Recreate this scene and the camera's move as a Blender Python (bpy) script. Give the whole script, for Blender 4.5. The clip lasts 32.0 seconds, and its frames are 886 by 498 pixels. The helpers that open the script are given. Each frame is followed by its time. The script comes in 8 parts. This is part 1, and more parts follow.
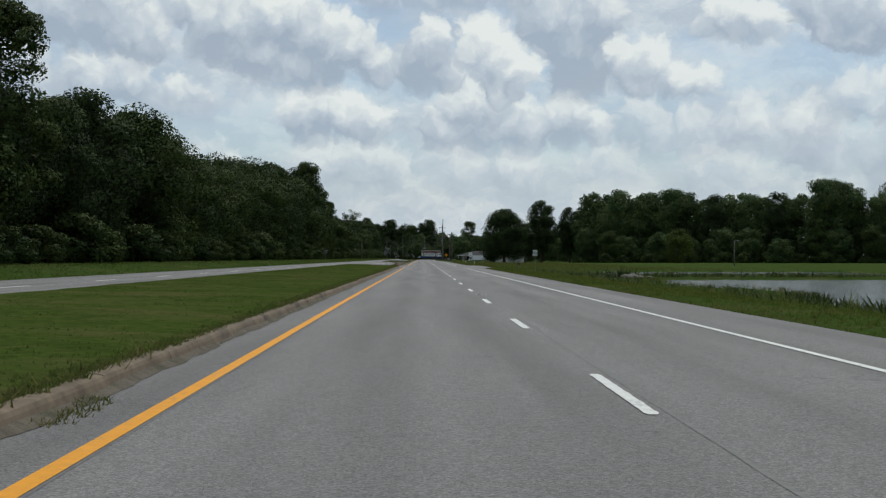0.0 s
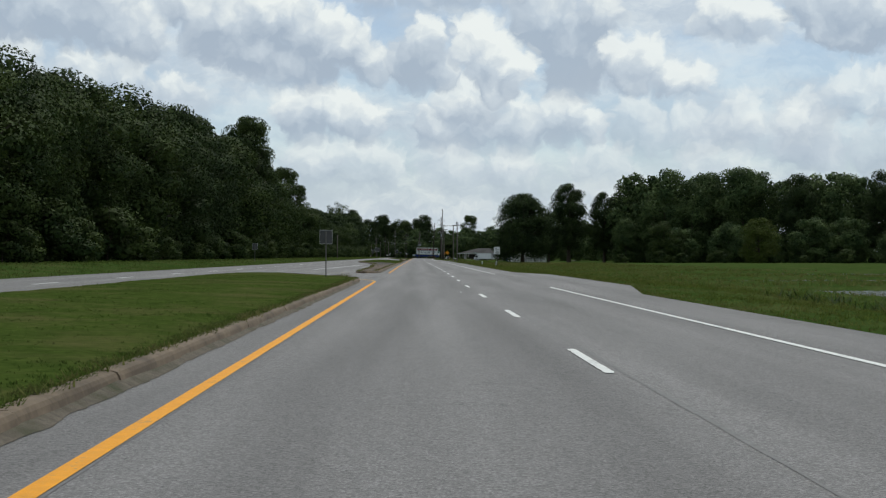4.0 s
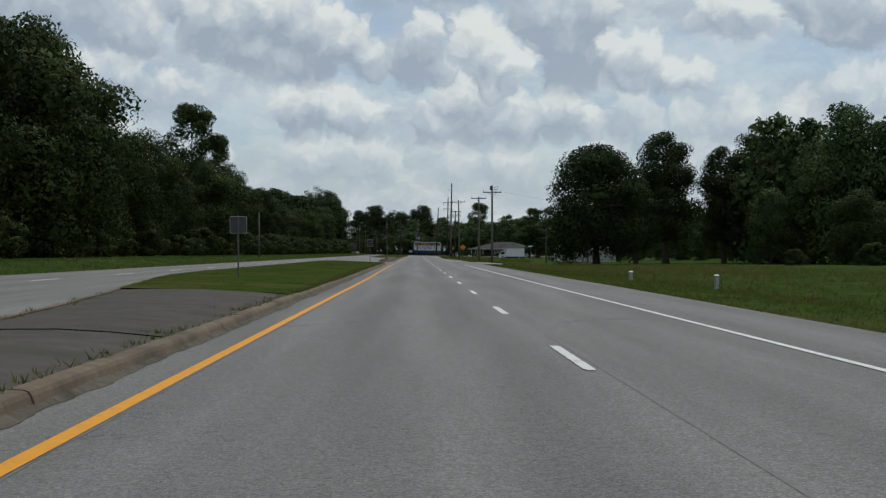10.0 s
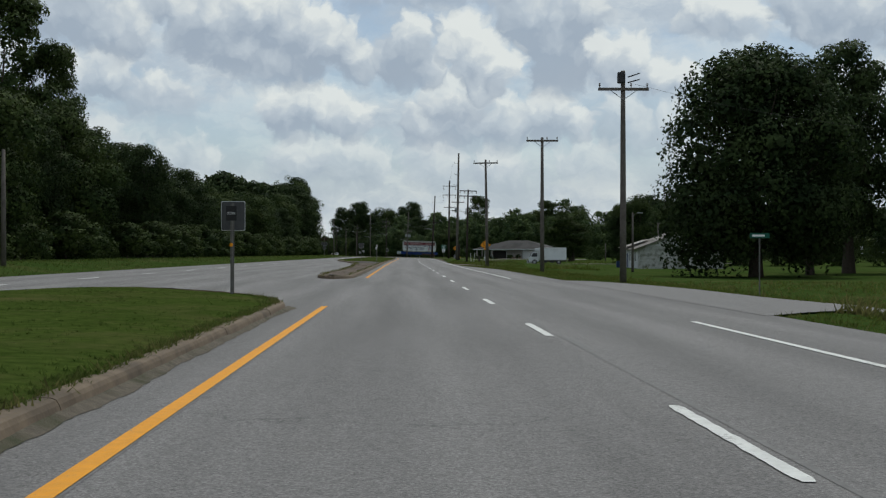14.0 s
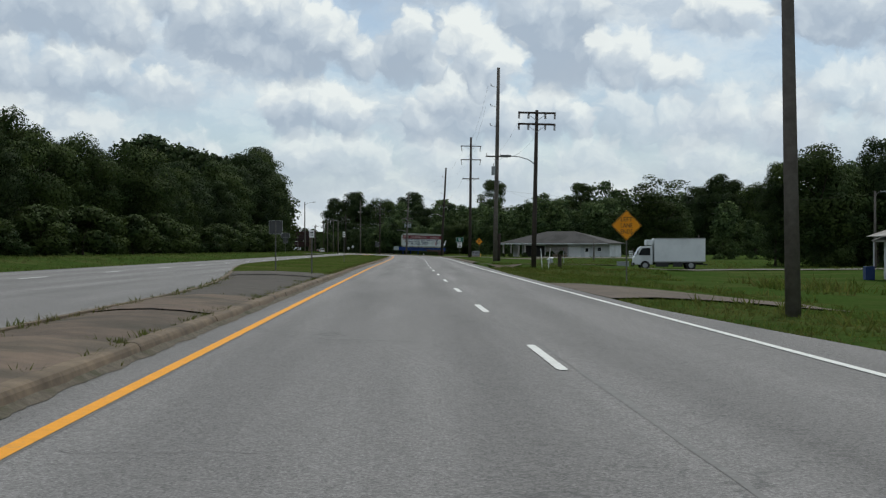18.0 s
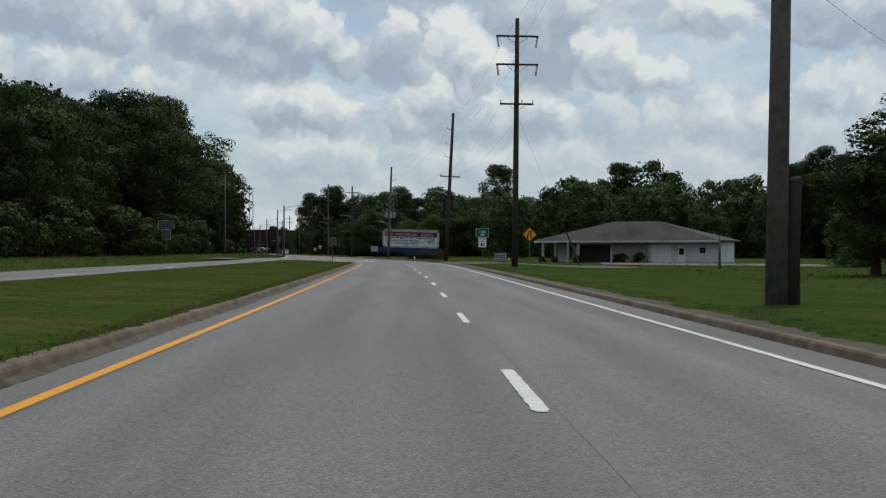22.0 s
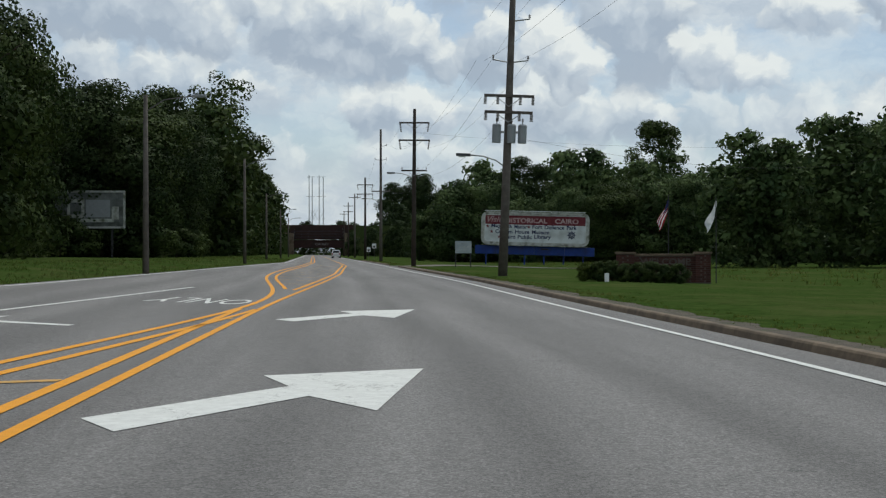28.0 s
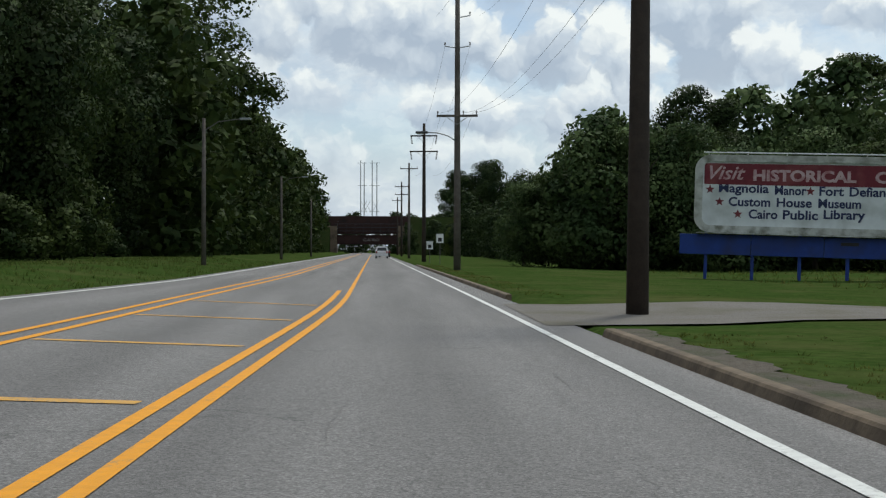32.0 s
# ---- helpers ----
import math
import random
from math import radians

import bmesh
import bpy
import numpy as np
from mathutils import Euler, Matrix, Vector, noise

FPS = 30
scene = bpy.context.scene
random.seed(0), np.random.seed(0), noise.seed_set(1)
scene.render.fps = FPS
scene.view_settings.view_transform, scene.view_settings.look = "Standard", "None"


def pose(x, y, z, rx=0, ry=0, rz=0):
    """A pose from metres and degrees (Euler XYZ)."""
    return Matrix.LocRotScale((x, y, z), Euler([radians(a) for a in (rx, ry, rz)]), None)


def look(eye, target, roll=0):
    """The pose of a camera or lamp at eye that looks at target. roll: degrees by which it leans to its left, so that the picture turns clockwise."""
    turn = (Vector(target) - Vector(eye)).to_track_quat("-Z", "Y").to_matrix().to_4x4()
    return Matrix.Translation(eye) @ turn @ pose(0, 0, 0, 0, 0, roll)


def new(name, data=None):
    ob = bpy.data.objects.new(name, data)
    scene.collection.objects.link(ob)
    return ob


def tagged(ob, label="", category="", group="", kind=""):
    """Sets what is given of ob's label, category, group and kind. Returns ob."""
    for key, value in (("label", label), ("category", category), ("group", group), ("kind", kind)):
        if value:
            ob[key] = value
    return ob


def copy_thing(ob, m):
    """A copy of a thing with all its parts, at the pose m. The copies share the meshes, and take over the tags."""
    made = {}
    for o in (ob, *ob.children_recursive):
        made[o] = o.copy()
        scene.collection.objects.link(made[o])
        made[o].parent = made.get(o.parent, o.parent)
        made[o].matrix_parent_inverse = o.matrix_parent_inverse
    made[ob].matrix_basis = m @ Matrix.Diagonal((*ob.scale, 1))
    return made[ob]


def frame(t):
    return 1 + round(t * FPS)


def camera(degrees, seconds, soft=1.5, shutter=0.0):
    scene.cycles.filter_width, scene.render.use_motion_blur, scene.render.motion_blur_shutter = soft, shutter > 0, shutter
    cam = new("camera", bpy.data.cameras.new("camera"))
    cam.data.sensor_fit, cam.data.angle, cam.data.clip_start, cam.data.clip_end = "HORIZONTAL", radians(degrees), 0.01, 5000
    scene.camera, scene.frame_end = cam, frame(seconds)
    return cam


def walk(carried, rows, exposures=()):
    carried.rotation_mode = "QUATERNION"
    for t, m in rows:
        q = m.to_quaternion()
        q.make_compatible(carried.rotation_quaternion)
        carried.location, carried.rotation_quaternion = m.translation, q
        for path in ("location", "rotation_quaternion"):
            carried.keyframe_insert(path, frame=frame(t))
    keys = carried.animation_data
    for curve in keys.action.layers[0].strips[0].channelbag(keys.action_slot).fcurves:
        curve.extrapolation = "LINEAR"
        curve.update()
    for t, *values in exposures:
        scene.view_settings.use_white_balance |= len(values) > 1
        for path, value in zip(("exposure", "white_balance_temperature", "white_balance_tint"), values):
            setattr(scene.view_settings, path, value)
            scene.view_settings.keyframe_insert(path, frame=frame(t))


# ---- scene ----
cam = camera(37.1, 32.0, 1.25)
PATH = [
    (0, (0.052, 0.0, 1.2), (0.083, 2.0, 1.213), -0.0),
    (0.5, (-0.061, 13.478, 1.2), (-0.031, 15.478, 1.212), 0.0),
    (1, (-0.159, 26.932, 1.199), (-0.129, 28.931, 1.211), -0.0),
    (1.5, (-0.193, 40.286, 1.2), (-0.163, 42.285, 1.211), 0.0),
    (2, (-0.2, 53.55, 1.2), (-0.166, 55.549, 1.211), -0.0),
    (2.5, (-0.154, 66.64, 1.2), (-0.118, 68.64, 1.209), -0.0),
    (3, (-0.13, 79.809, 1.208), (-0.093, 81.808, 1.219), 0.0),
    (3.5, (-0.181, 93.189, 1.199), (-0.144, 95.189, 1.21), -0.0),
    (5.5, (0.094, 146.856, 1.199), (0.145, 148.855, 1.207), -0.0),
    (6, (0.19, 160.211, 1.203), (0.241, 162.21, 1.211), -0.0),
    (6.5, (0.218, 173.525, 1.197), (0.267, 175.524, 1.206), 0.0),
    (7, (0.297, 186.804, 1.201), (0.344, 188.803, 1.212), 0.0),
    (7.5, (0.324, 199.793, 1.202), (0.368, 201.792, 1.21), 0.1),
    (8, (0.271, 212.631, 1.201), (0.314, 214.63, 1.211), 0.0),
    (8.5, (0.25, 225.573, 1.199), (0.294, 227.573, 1.208), -0.0),
    (9, (0.173, 238.713, 1.206), (0.218, 240.713, 1.213), -0.0),
    (9.5, (0.11, 251.664, 1.202), (0.154, 253.664, 1.212), -0.0),
    (10, (0.066, 264.794, 1.2), (0.108, 266.794, 1.205), -0.0),
    (10.5, (0.014, 277.92, 1.202), (0.05, 279.919, 1.212), -0.0),
    (11, (-0.11, 291.059, 1.2), (-0.077, 293.058, 1.207), 0.1),
    (11.5, (-0.209, 303.926, 1.199), (-0.174, 305.925, 1.207), 0.0),
    (12, (-0.282, 316.62, 1.202), (-0.247, 318.619, 1.211), 0.0),
    (12.5, (-0.41, 329.625, 1.202), (-0.368, 331.625, 1.212), 0.0),
    (13, (-0.431, 342.77, 1.213), (-0.382, 344.769, 1.222), -0.0),
    (13.5, (-0.397, 355.772, 1.201), (-0.343, 357.771, 1.207), -0.0),
    (14, (-0.363, 368.877, 1.202), (-0.303, 370.876, 1.209), -0.0),
    (14.5, (-0.319, 381.987, 1.205), (-0.256, 383.986, 1.211), 0.1),
    (16.5, (-0.002, 434.202, 1.2), (0.064, 436.201, 1.203), -0.0),
    (17, (0.027, 447.179, 1.209), (0.092, 449.178, 1.214), -0.0),
    (17.5, (0.144, 459.802, 1.198), (0.206, 461.801, 1.202), -0.0),
    (18, (0.194, 472.565, 1.201), (0.253, 474.564, 1.202), -0.0),
    (18.5, (0.139, 485.486, 1.201), (0.198, 487.485, 1.202), -0.0),
    (19, (0.09, 498.254, 1.207), (0.152, 500.253, 1.208), 0.0),
    (19.5, (0.172, 510.669, 1.202), (0.24, 512.668, 1.205), -0.0),
    (20, (0.28, 523.116, 1.199), (0.355, 525.115, 1.203), -0.0),
    (20.5, (0.376, 535.92, 1.202), (0.458, 537.918, 1.202), 0.0),
    (21, (0.573, 548.477, 1.201), (0.658, 550.476, 1.205), 0.0),
    (21.5, (0.804, 560.703, 1.199), (0.888, 562.702, 1.203), -0.0),
    (22, (1.022, 572.976, 1.198), (1.102, 574.975, 1.201), -0.0),
    (22.5, (1.253, 585.396, 1.198), (1.326, 587.395, 1.201), -0.1),
    (23, (1.388, 597.792, 1.198), (1.454, 599.79, 1.201), -0.1),
    (23.5, (1.455, 609.996, 1.195), (1.515, 611.995, 1.198), -0.1),
    (24, (1.499, 622.354, 1.19), (1.555, 624.353, 1.193), -0.1),
    (24.5, (1.415, 634.824, 1.191), (1.476, 636.823, 1.194), -0.2),
    (26.5, (1.354, 679.435, 1.202), (1.364, 681.435, 1.213), 0.1),
    (27, (1.056, 690.204, 1.201), (1.03, 692.204, 1.211), 0.1),
    (27.5, (0.577, 700.772, 1.2), (0.529, 702.772, 1.205), 0.0),
    (28, (-0.033, 711.379, 1.195), (-0.099, 713.378, 1.2), -0.1),
    (28.5, (-0.749, 722.21, 1.195), (-0.833, 724.208, 1.2), -0.1),
    (29, (-1.566, 733.356, 1.199), (-1.669, 735.353, 1.203), 0.0),
    (29.5, (-2.46, 744.651, 1.197), (-2.581, 746.647, 1.202), 0.0),
    (30, (-3.442, 755.974, 1.208), (-3.573, 757.97, 1.211), -0.0),
    (30.5, (-4.485, 766.947, 1.195), (-4.627, 768.942, 1.198), -0.1),
    (31, (-5.617, 777.994, 1.198), (-5.767, 779.988, 1.202), -0.1),
    (31.5, (-6.82, 789.112, 1.201), (-6.973, 791.107, 1.204), 0.1),
    (32, (-7.994, 799.485, 1.198), (-8.151, 801.479, 1.2), 0.1),
]
walk(cam, [(t, look(eye, target, roll)) for t, eye, target, roll in PATH], [(0, -0.04, 6500, 3), (2, 0.06, 6500, 3), (3.5, 0.08, 6500, 3), (6, 0.04, 6500, 3), (8, -0.07, 6500, 3), (10, -0.18, 6500, 3), (12, -0.12, 6500, 3), (14, -0.12, 6500, 3), (17, 0.04, 6500, 3), (18, 0.07, 6500, 3), (21, -0.07, 6500, 3), (23, -0.15, 6500, 3), (24.5, -0.14, 6500, 3), (26.5, 0.05, 6500, 3), (27.5, 0.02, 6500, 3), (28.5, -0.07, 6500, 3), (29, -0.15, 6500, 3), (30, -0.15, 6500, 3), (31, 0.2, 6500, 3), (32, 0.18, 6500, 3)])

# ---------------------------------------------------------------- world and sun
SUN_ELEV, SUN_AZ = 58.0, 20.0          # degrees above the horizon; clockwise from +y
world = bpy.data.worlds.new("sky")
scene.world = world
world.use_nodes = True
wn, wl = world.node_tree.nodes, world.node_tree.links
wn.clear()


def wnode(kind, **sets):
    n = wn.new(kind)
    for key, value in sets.items():
        n.inputs[key].default_value = value
    return n


def wmath(op, a, b=None):
    n = wn.new("ShaderNodeMath")
    n.operation = op
    for slot, v in ((0, a), (1, b)):
        if v is None:
            continue
        if isinstance(v, (int, float)):
            n.inputs[slot].default_value = v
        else:
            wl.new(v, n.inputs[slot])
    return n.outputs[0]


sky = wn.new("ShaderNodeTexSky")
sky.sky_type = "NISHITA"
sky.sun_disc = False
sky.sun_elevation, sky.sun_rotation = radians(SUN_ELEV), radians(SUN_AZ)
sky.air_density, sky.dust_density = 1.2, 0.4
coord = wn.new("ShaderNodeTexCoord")
way = wn.new("ShaderNodeSeparateXYZ")
wl.new(coord.outputs["Generated"], way.inputs[0])
azimuth = wmath("MULTIPLY", wmath("ARCTAN2", way.outputs["X"], way.outputs["Y"]), math.degrees(1.0))
elevation = wmath("MULTIPLY", wmath("ARCSINE", way.outputs["Z"]), math.degrees(1.0))
dome = wn.new("ShaderNodeCombineXYZ")       # the sky in degrees: azimuth and elevation
wl.new(azimuth, dome.inputs[0])
wl.new(elevation, dome.inputs[1])


def sky_noise(scale, detail, rough, source, stretch=(1, 1, 1), shift=(0, 0, 0)):
    m = wn.new("ShaderNodeMapping")
    m.inputs["Scale"].default_value, m.inputs["Location"].default_value = stretch, shift
    wl.new(source, m.inputs["Vector"])
    n = wnode("ShaderNodeTexNoise", Scale=scale, Detail=detail, Roughness=rough)
    wl.new(m.outputs[0], n.inputs["Vector"])
    return n


def warped(scale, amount, detail, source):
    n = sky_noise(scale, detail, 0.6, source)
    c = wn.new("ShaderNodeVectorMath")
    c.operation = "SUBTRACT"
    wl.new(n.outputs["Color"], c.inputs[0])
    c.inputs[1].default_value = (0.5, 0.5, 0.5)
    a = wn.new("ShaderNodeVectorMath")
    a.operation = "MULTIPLY_ADD"
    wl.new(c.outputs[0], a.inputs[0])
    a.inputs[1].default_value = (amount, amount, 0)
    wl.new(source, a.inputs[2])
    return a.outputs[0]


def moved(source, across, up):
    n = wn.new("ShaderNodeVectorMath")
    n.operation = "ADD"
    wl.new(source, n.inputs[0])
    n.inputs[1].default_value = (across, up, 0)
    return n.outputs[0]


def ranged(value, lo, hi, out_lo=0.0, out_hi=1.0, soft=True):
    n = wn.new("ShaderNodeMapRange")
    n.interpolation_type = "SMOOTHSTEP" if soft else "LINEAR"
    wl.new(value, n.inputs["Value"])
    for key, v in (("From Min", lo), ("From Max", hi), ("To Min", out_lo), ("To Max", out_hi)):
        n.inputs[key].default_value = v
    return n.outputs[0]


def blend(fac, a, b):
    n = wn.new("ShaderNodeMix")
    n.data_type = "RGBA"
    wl.new(fac, n.inputs["Factor"])
    for key, v in (("A", a), ("B", b)):
        if isinstance(v, tuple):
            n.inputs[key].default_value = (*v, 1)
        else:
            wl.new(v, n.inputs[key])
    return n.outputs["Result"]


def cloud_tone(value, dark, middle, light):
    ramp = wn.new("ShaderNodeValToRGB")
    ramp.color_ramp.elements[0].position, ramp.color_ramp.elements[0].color = 0.0, (*dark, 1)
    ramp.color_ramp.elements[1].position, ramp.color_ramp.elements[1].color = 1.0, (*light, 1)
    ramp.color_ramp.elements.new(0.5).color = (*middle, 1)
    wl.new(value, ramp.inputs["Fac"])
    return ramp.outputs[0]


DARK, MIDDLE, LIGHT = (0.42, 0.485, 0.605), (0.60, 0.655, 0.755), (0.92, 0.93, 0.945)
billowy = warped(1.7, 0.75, 5.0, warped(0.42, 1.3, 3.0, dome.outputs[0]))
crimp = None
for size, weight in ((0.75, 0.55), (1.7, 0.32), (3.6, 0.16)):
    cells = wnode("ShaderNodeTexVoronoi", Scale=size)
    cells.voronoi_dimensions = "2D"
    wl.new(billowy, cells.inputs["Vector"])
    lump = wmath("MULTIPLY", wmath("SUBTRACT", 0.42, cells.outputs["Distance"]), weight)
    crimp = lump if crimp is None else wmath("ADD", crimp, lump)
warped_height = wn.new("ShaderNodeSeparateXYZ")
wl.new(billowy, warped_height.inputs[0])


def heap(puffs, where):
    """How deep a direction lies inside a heap of puffs: azimuth, elevation and radius in degrees."""
    total = None
    for az, el, r in puffs:
        n = wn.new("ShaderNodeVectorMath")
        n.operation = "DISTANCE"
        wl.new(where, n.inputs[0])
        n.inputs[1].default_value = (az, el, 0)
        near = wmath("MULTIPLY_ADD", n.outputs["Value"], -1.0 / r)
        near.node.inputs[2].default_value = 1.0
        if total is None:
            total = near
        else:
            total = wmath("SMOOTH_MAX", total, near)
            total.node.inputs[2].default_value = 0.25
    return total


def cumulus(behind, puffs, base, opacity=0.95, shade=0.0):
    """Lays one heaped cloud with a flat, greyer base over what is behind it."""
    puffs = [(az, el, r * 1.22) for az, el, r in puffs]
    deep, over = heap(puffs, billowy), heap(puffs, moved(billowy, 0.35, 1.0))
    edge = wmath("ADD", deep, wmath("MULTIPLY", crimp, 0.75))
    cover = wmath("MULTIPLY", ranged(edge, -0.14, 0.26), ranged(warped_height.outputs["Y"], base - 0.9, base + 0.7))
    cover = wmath("MULTIPLY", cover, opacity)
    top = max(el + r for az, el, r in puffs)
    lit = wmath("MULTIPLY", wmath("SUBTRACT", deep, over), 0.70)
    lit = wmath("ADD", lit, wmath("MULTIPLY", crimp, 0.75))
    lit = wmath("ADD", lit, ranged(warped_height.outputs["Y"], base, top, 0.10 - shade, 0.66 - shade, False))
    lit = wmath("SUBTRACT", lit, ranged(deep, 0.25, 0.9, 0.0, 0.22))
    return blend(cover, behind, cloud_tone(lit, DARK, MIDDLE, LIGHT))


sky_level = wn.new("ShaderNodeVectorMath")
sky_level.operation = "MULTIPLY"
wl.new(sky.outputs[0], sky_level.inputs[0])
sky_level.inputs[1].default_value = (0.078, 0.085, 0.102)
thin = sky_noise(0.20, 6.0, 0.6, dome.outputs[0], (0.7, 1.5, 1)).outputs["Fac"]
veil = wmath("MAXIMUM", ranged(thin, 0.38, 0.62, 0.50, 0.92), ranged(elevation, 1.0, 8.5, 0.97, 0.0))
streak = sky_noise(0.55, 5.0, 0.62, billowy, (0.45, 1.0, 1)).outputs["Fac"]
mixed = blend(veil, sky_level.outputs[0], cloud_tone(ranged(streak, 0.34, 0.68, 0.34, 0.80), DARK, MIDDLE, LIGHT))

# heaped cloud over the rest of the sky, round and above the stretch ahead
broad = sky_noise(0.10, 5.0, 0.55, billowy, (1, 1.6, 1), (3.1, 1.7, 0)).outputs["Fac"]
broad_over = sky_noise(0.10, 5.0, 0.55, moved(billowy, 0.5, 1.5), (1, 1.6, 1), (3.1, 1.7, 0)).outputs["Fac"]
aside = wmath("MAXIMUM", ranged(wmath("ABSOLUTE", azimuth), 19, 25), ranged(elevation, 11.2, 14.0))
broad_cover = wmath("MULTIPLY", ranged(wmath("ADD", broad, wmath("MULTIPLY", crimp, 0.18)), 0.46, 0.56, 0.0, 0.95), aside)
broad_lit = wmath("ADD", wmath("MULTIPLY", wmath("SUBTRACT", broad, broad_over), 4.0), wmath("ADD", wmath("MULTIPLY", crimp, 0.9), 0.5))
mixed = blend(broad_cover, mixed, cloud_tone(broad_lit, DARK, MIDDLE, LIGHT))

# the clouds ahead, the farthest first: puffs and the height of the base
CLOUDS = [
    ([(-4.5, 4.0, 1.1), (-3.0, 4.1, 1.2), (-1.6, 3.8, 0.9), (1.5, 3.5, 1.2), (4.0, 3.4, 1.2), (8.0, 3.3, 1.4), (12.5, 3.2, 1.5)], 3.0, 0.55, -0.08),
    ([(-9.2, 3.6, 1.3), (-13.0, 4.2, 1.5), (-17.0, 4.4, 1.6), (16.5, 4.8, 1.3), (20.0, 4.4, 1.6)], 2.9, 0.6, -0.05),
    ([(0.8, 5.6, 1.0), (2.4, 5.7, 1.2), (4.4, 5.6, 1.1), (6.2, 5.8, 1.1), (7.4, 5.5, 0.8)], 4.7, 0.85, 0.10),
    ([(-5.2, 6.4, 0.9), (-4.2, 6.7, 0.9), (-3.2, 6.1, 1.0), (-2.1, 5.8, 0.8), (-4.9, 5.7, 0.9)], 4.9, 0.9, -0.05),
    ([(9.5, 5.6, 1.2), (11.8, 5.3, 1.1), (13.6, 5.6, 1.2), (18.4, 6.9, 1.0), (19.8, 6.6, 1.2), (16.4, 5.6, 1.1), (22.5, 6.0, 1.6)], 4.6, 0.6, -0.06),
    ([(-10.3, 6.5, 1.2), (-12.5, 7.6, 1.1), (-14.2, 7.2, 1.3), (-17.0, 7.6, 1.5), (-20.5, 7.2, 1.8)], 6.2, 0.85, 0.0),
    ([(5.6, 10.2, 1.5), (6.6, 9.0, 1.4), (7.4, 8.2, 1.2), (6.4, 7.8, 1.1), (8.0, 10.4, 1.0)], 6.85, 0.9, 0.24),
    ([(8.8, 8.4, 0.8), (9.8, 8.6, 0.75), (10.9, 7.6, 0.75), (11.9, 7.3, 0.7), (9.3, 7.8, 0.8)], 6.7, 0.85, -0.12),
    ([(13.0, 10.0, 0.95), (14.2, 9.9, 0.9), (15.1, 9.6, 0.7), (12.3, 9.6, 0.6)], 9.2, 0.9, -0.05),
    ([(16.6, 10.6, 1.1), (18.3, 10.6, 1.3), (19.6, 10.2, 1.2), (18.8, 9.2, 1.1), (21.5, 9.8, 1.5), (17.4, 9.4, 0.8)], 7.8, 0.92, 0.02),
    ([(-17.6, 10.8, 1.9), (-15.2, 10.3, 1.4), (-13.6, 10.1, 1.3), (-12.0, 9.4, 1.2), (-20.8, 10.2, 2.0)], 8.0, 0.92, 0.10),
    ([(2.2, 6.9, 0.9), (3.2, 7.0, 0.85), (1.5, 6.6, 0.8), (2.7, 6.2, 0.7)], 5.4, 0.8, -0.10),
    ([(-10.0, 10.9, 1.0), (-8.5, 10.1, 1.5), (-6.7, 10.5, 1.2), (-5.5, 10.3, 1.15), (-4.3, 9.7, 1.1), (-3.0, 9.2, 1.05), (-2.1, 8.5, 0.9), (-7.0, 8.8, 1.6), (-4.6, 8.5, 1.3)], 7.35, 0.96, -0.02),
    ([(0.3, 9.2, 0.95), (0.2, 8.3, 1.05), (-0.5, 8.4, 0.8), (1.0, 8.0, 0.8)], 7.05, 0.92, 0.12),
    ([(2.6, 9.4, 1.0), (3.4, 8.9, 0.95), (4.2, 8.2, 0.85), (3.0, 8.3, 0.9), (3.5, 7.4, 0.75), (2.0, 8.9, 0.7)], 6.4, 0.95, -0.28),
    ([(-2.0, 11.3, 0.9), (0.0, 11.3, 0.8), (2.0, 11.4, 1.0), (4.0, 11.4, 0.9)], 10.8, 0.85, 0.35),
]
for puffs, base, opacity, shade in CLOUDS:
    mixed = cumulus(mixed, puffs, base, opacity, shade)
back = wnode("ShaderNodeBackground", Strength=0.90)
wl.new(mixed, back.inputs["Color"])
wl.new(back.outputs[0], wn.new("ShaderNodeOutputWorld").inputs[0])

sun = new("sun", bpy.data.lights.new("sun", "SUN"))
sun.data.energy, sun.data.angle, sun.data.color = 1.75, radians(8), (1.0, 0.95, 0.88)
sa, se = radians(SUN_AZ), radians(SUN_ELEV)
sun.matrix_world = look(Vector((math.sin(sa) * math.cos(se), math.cos(sa) * math.cos(se), math.sin(se))) * 100, (0, 0, 0))


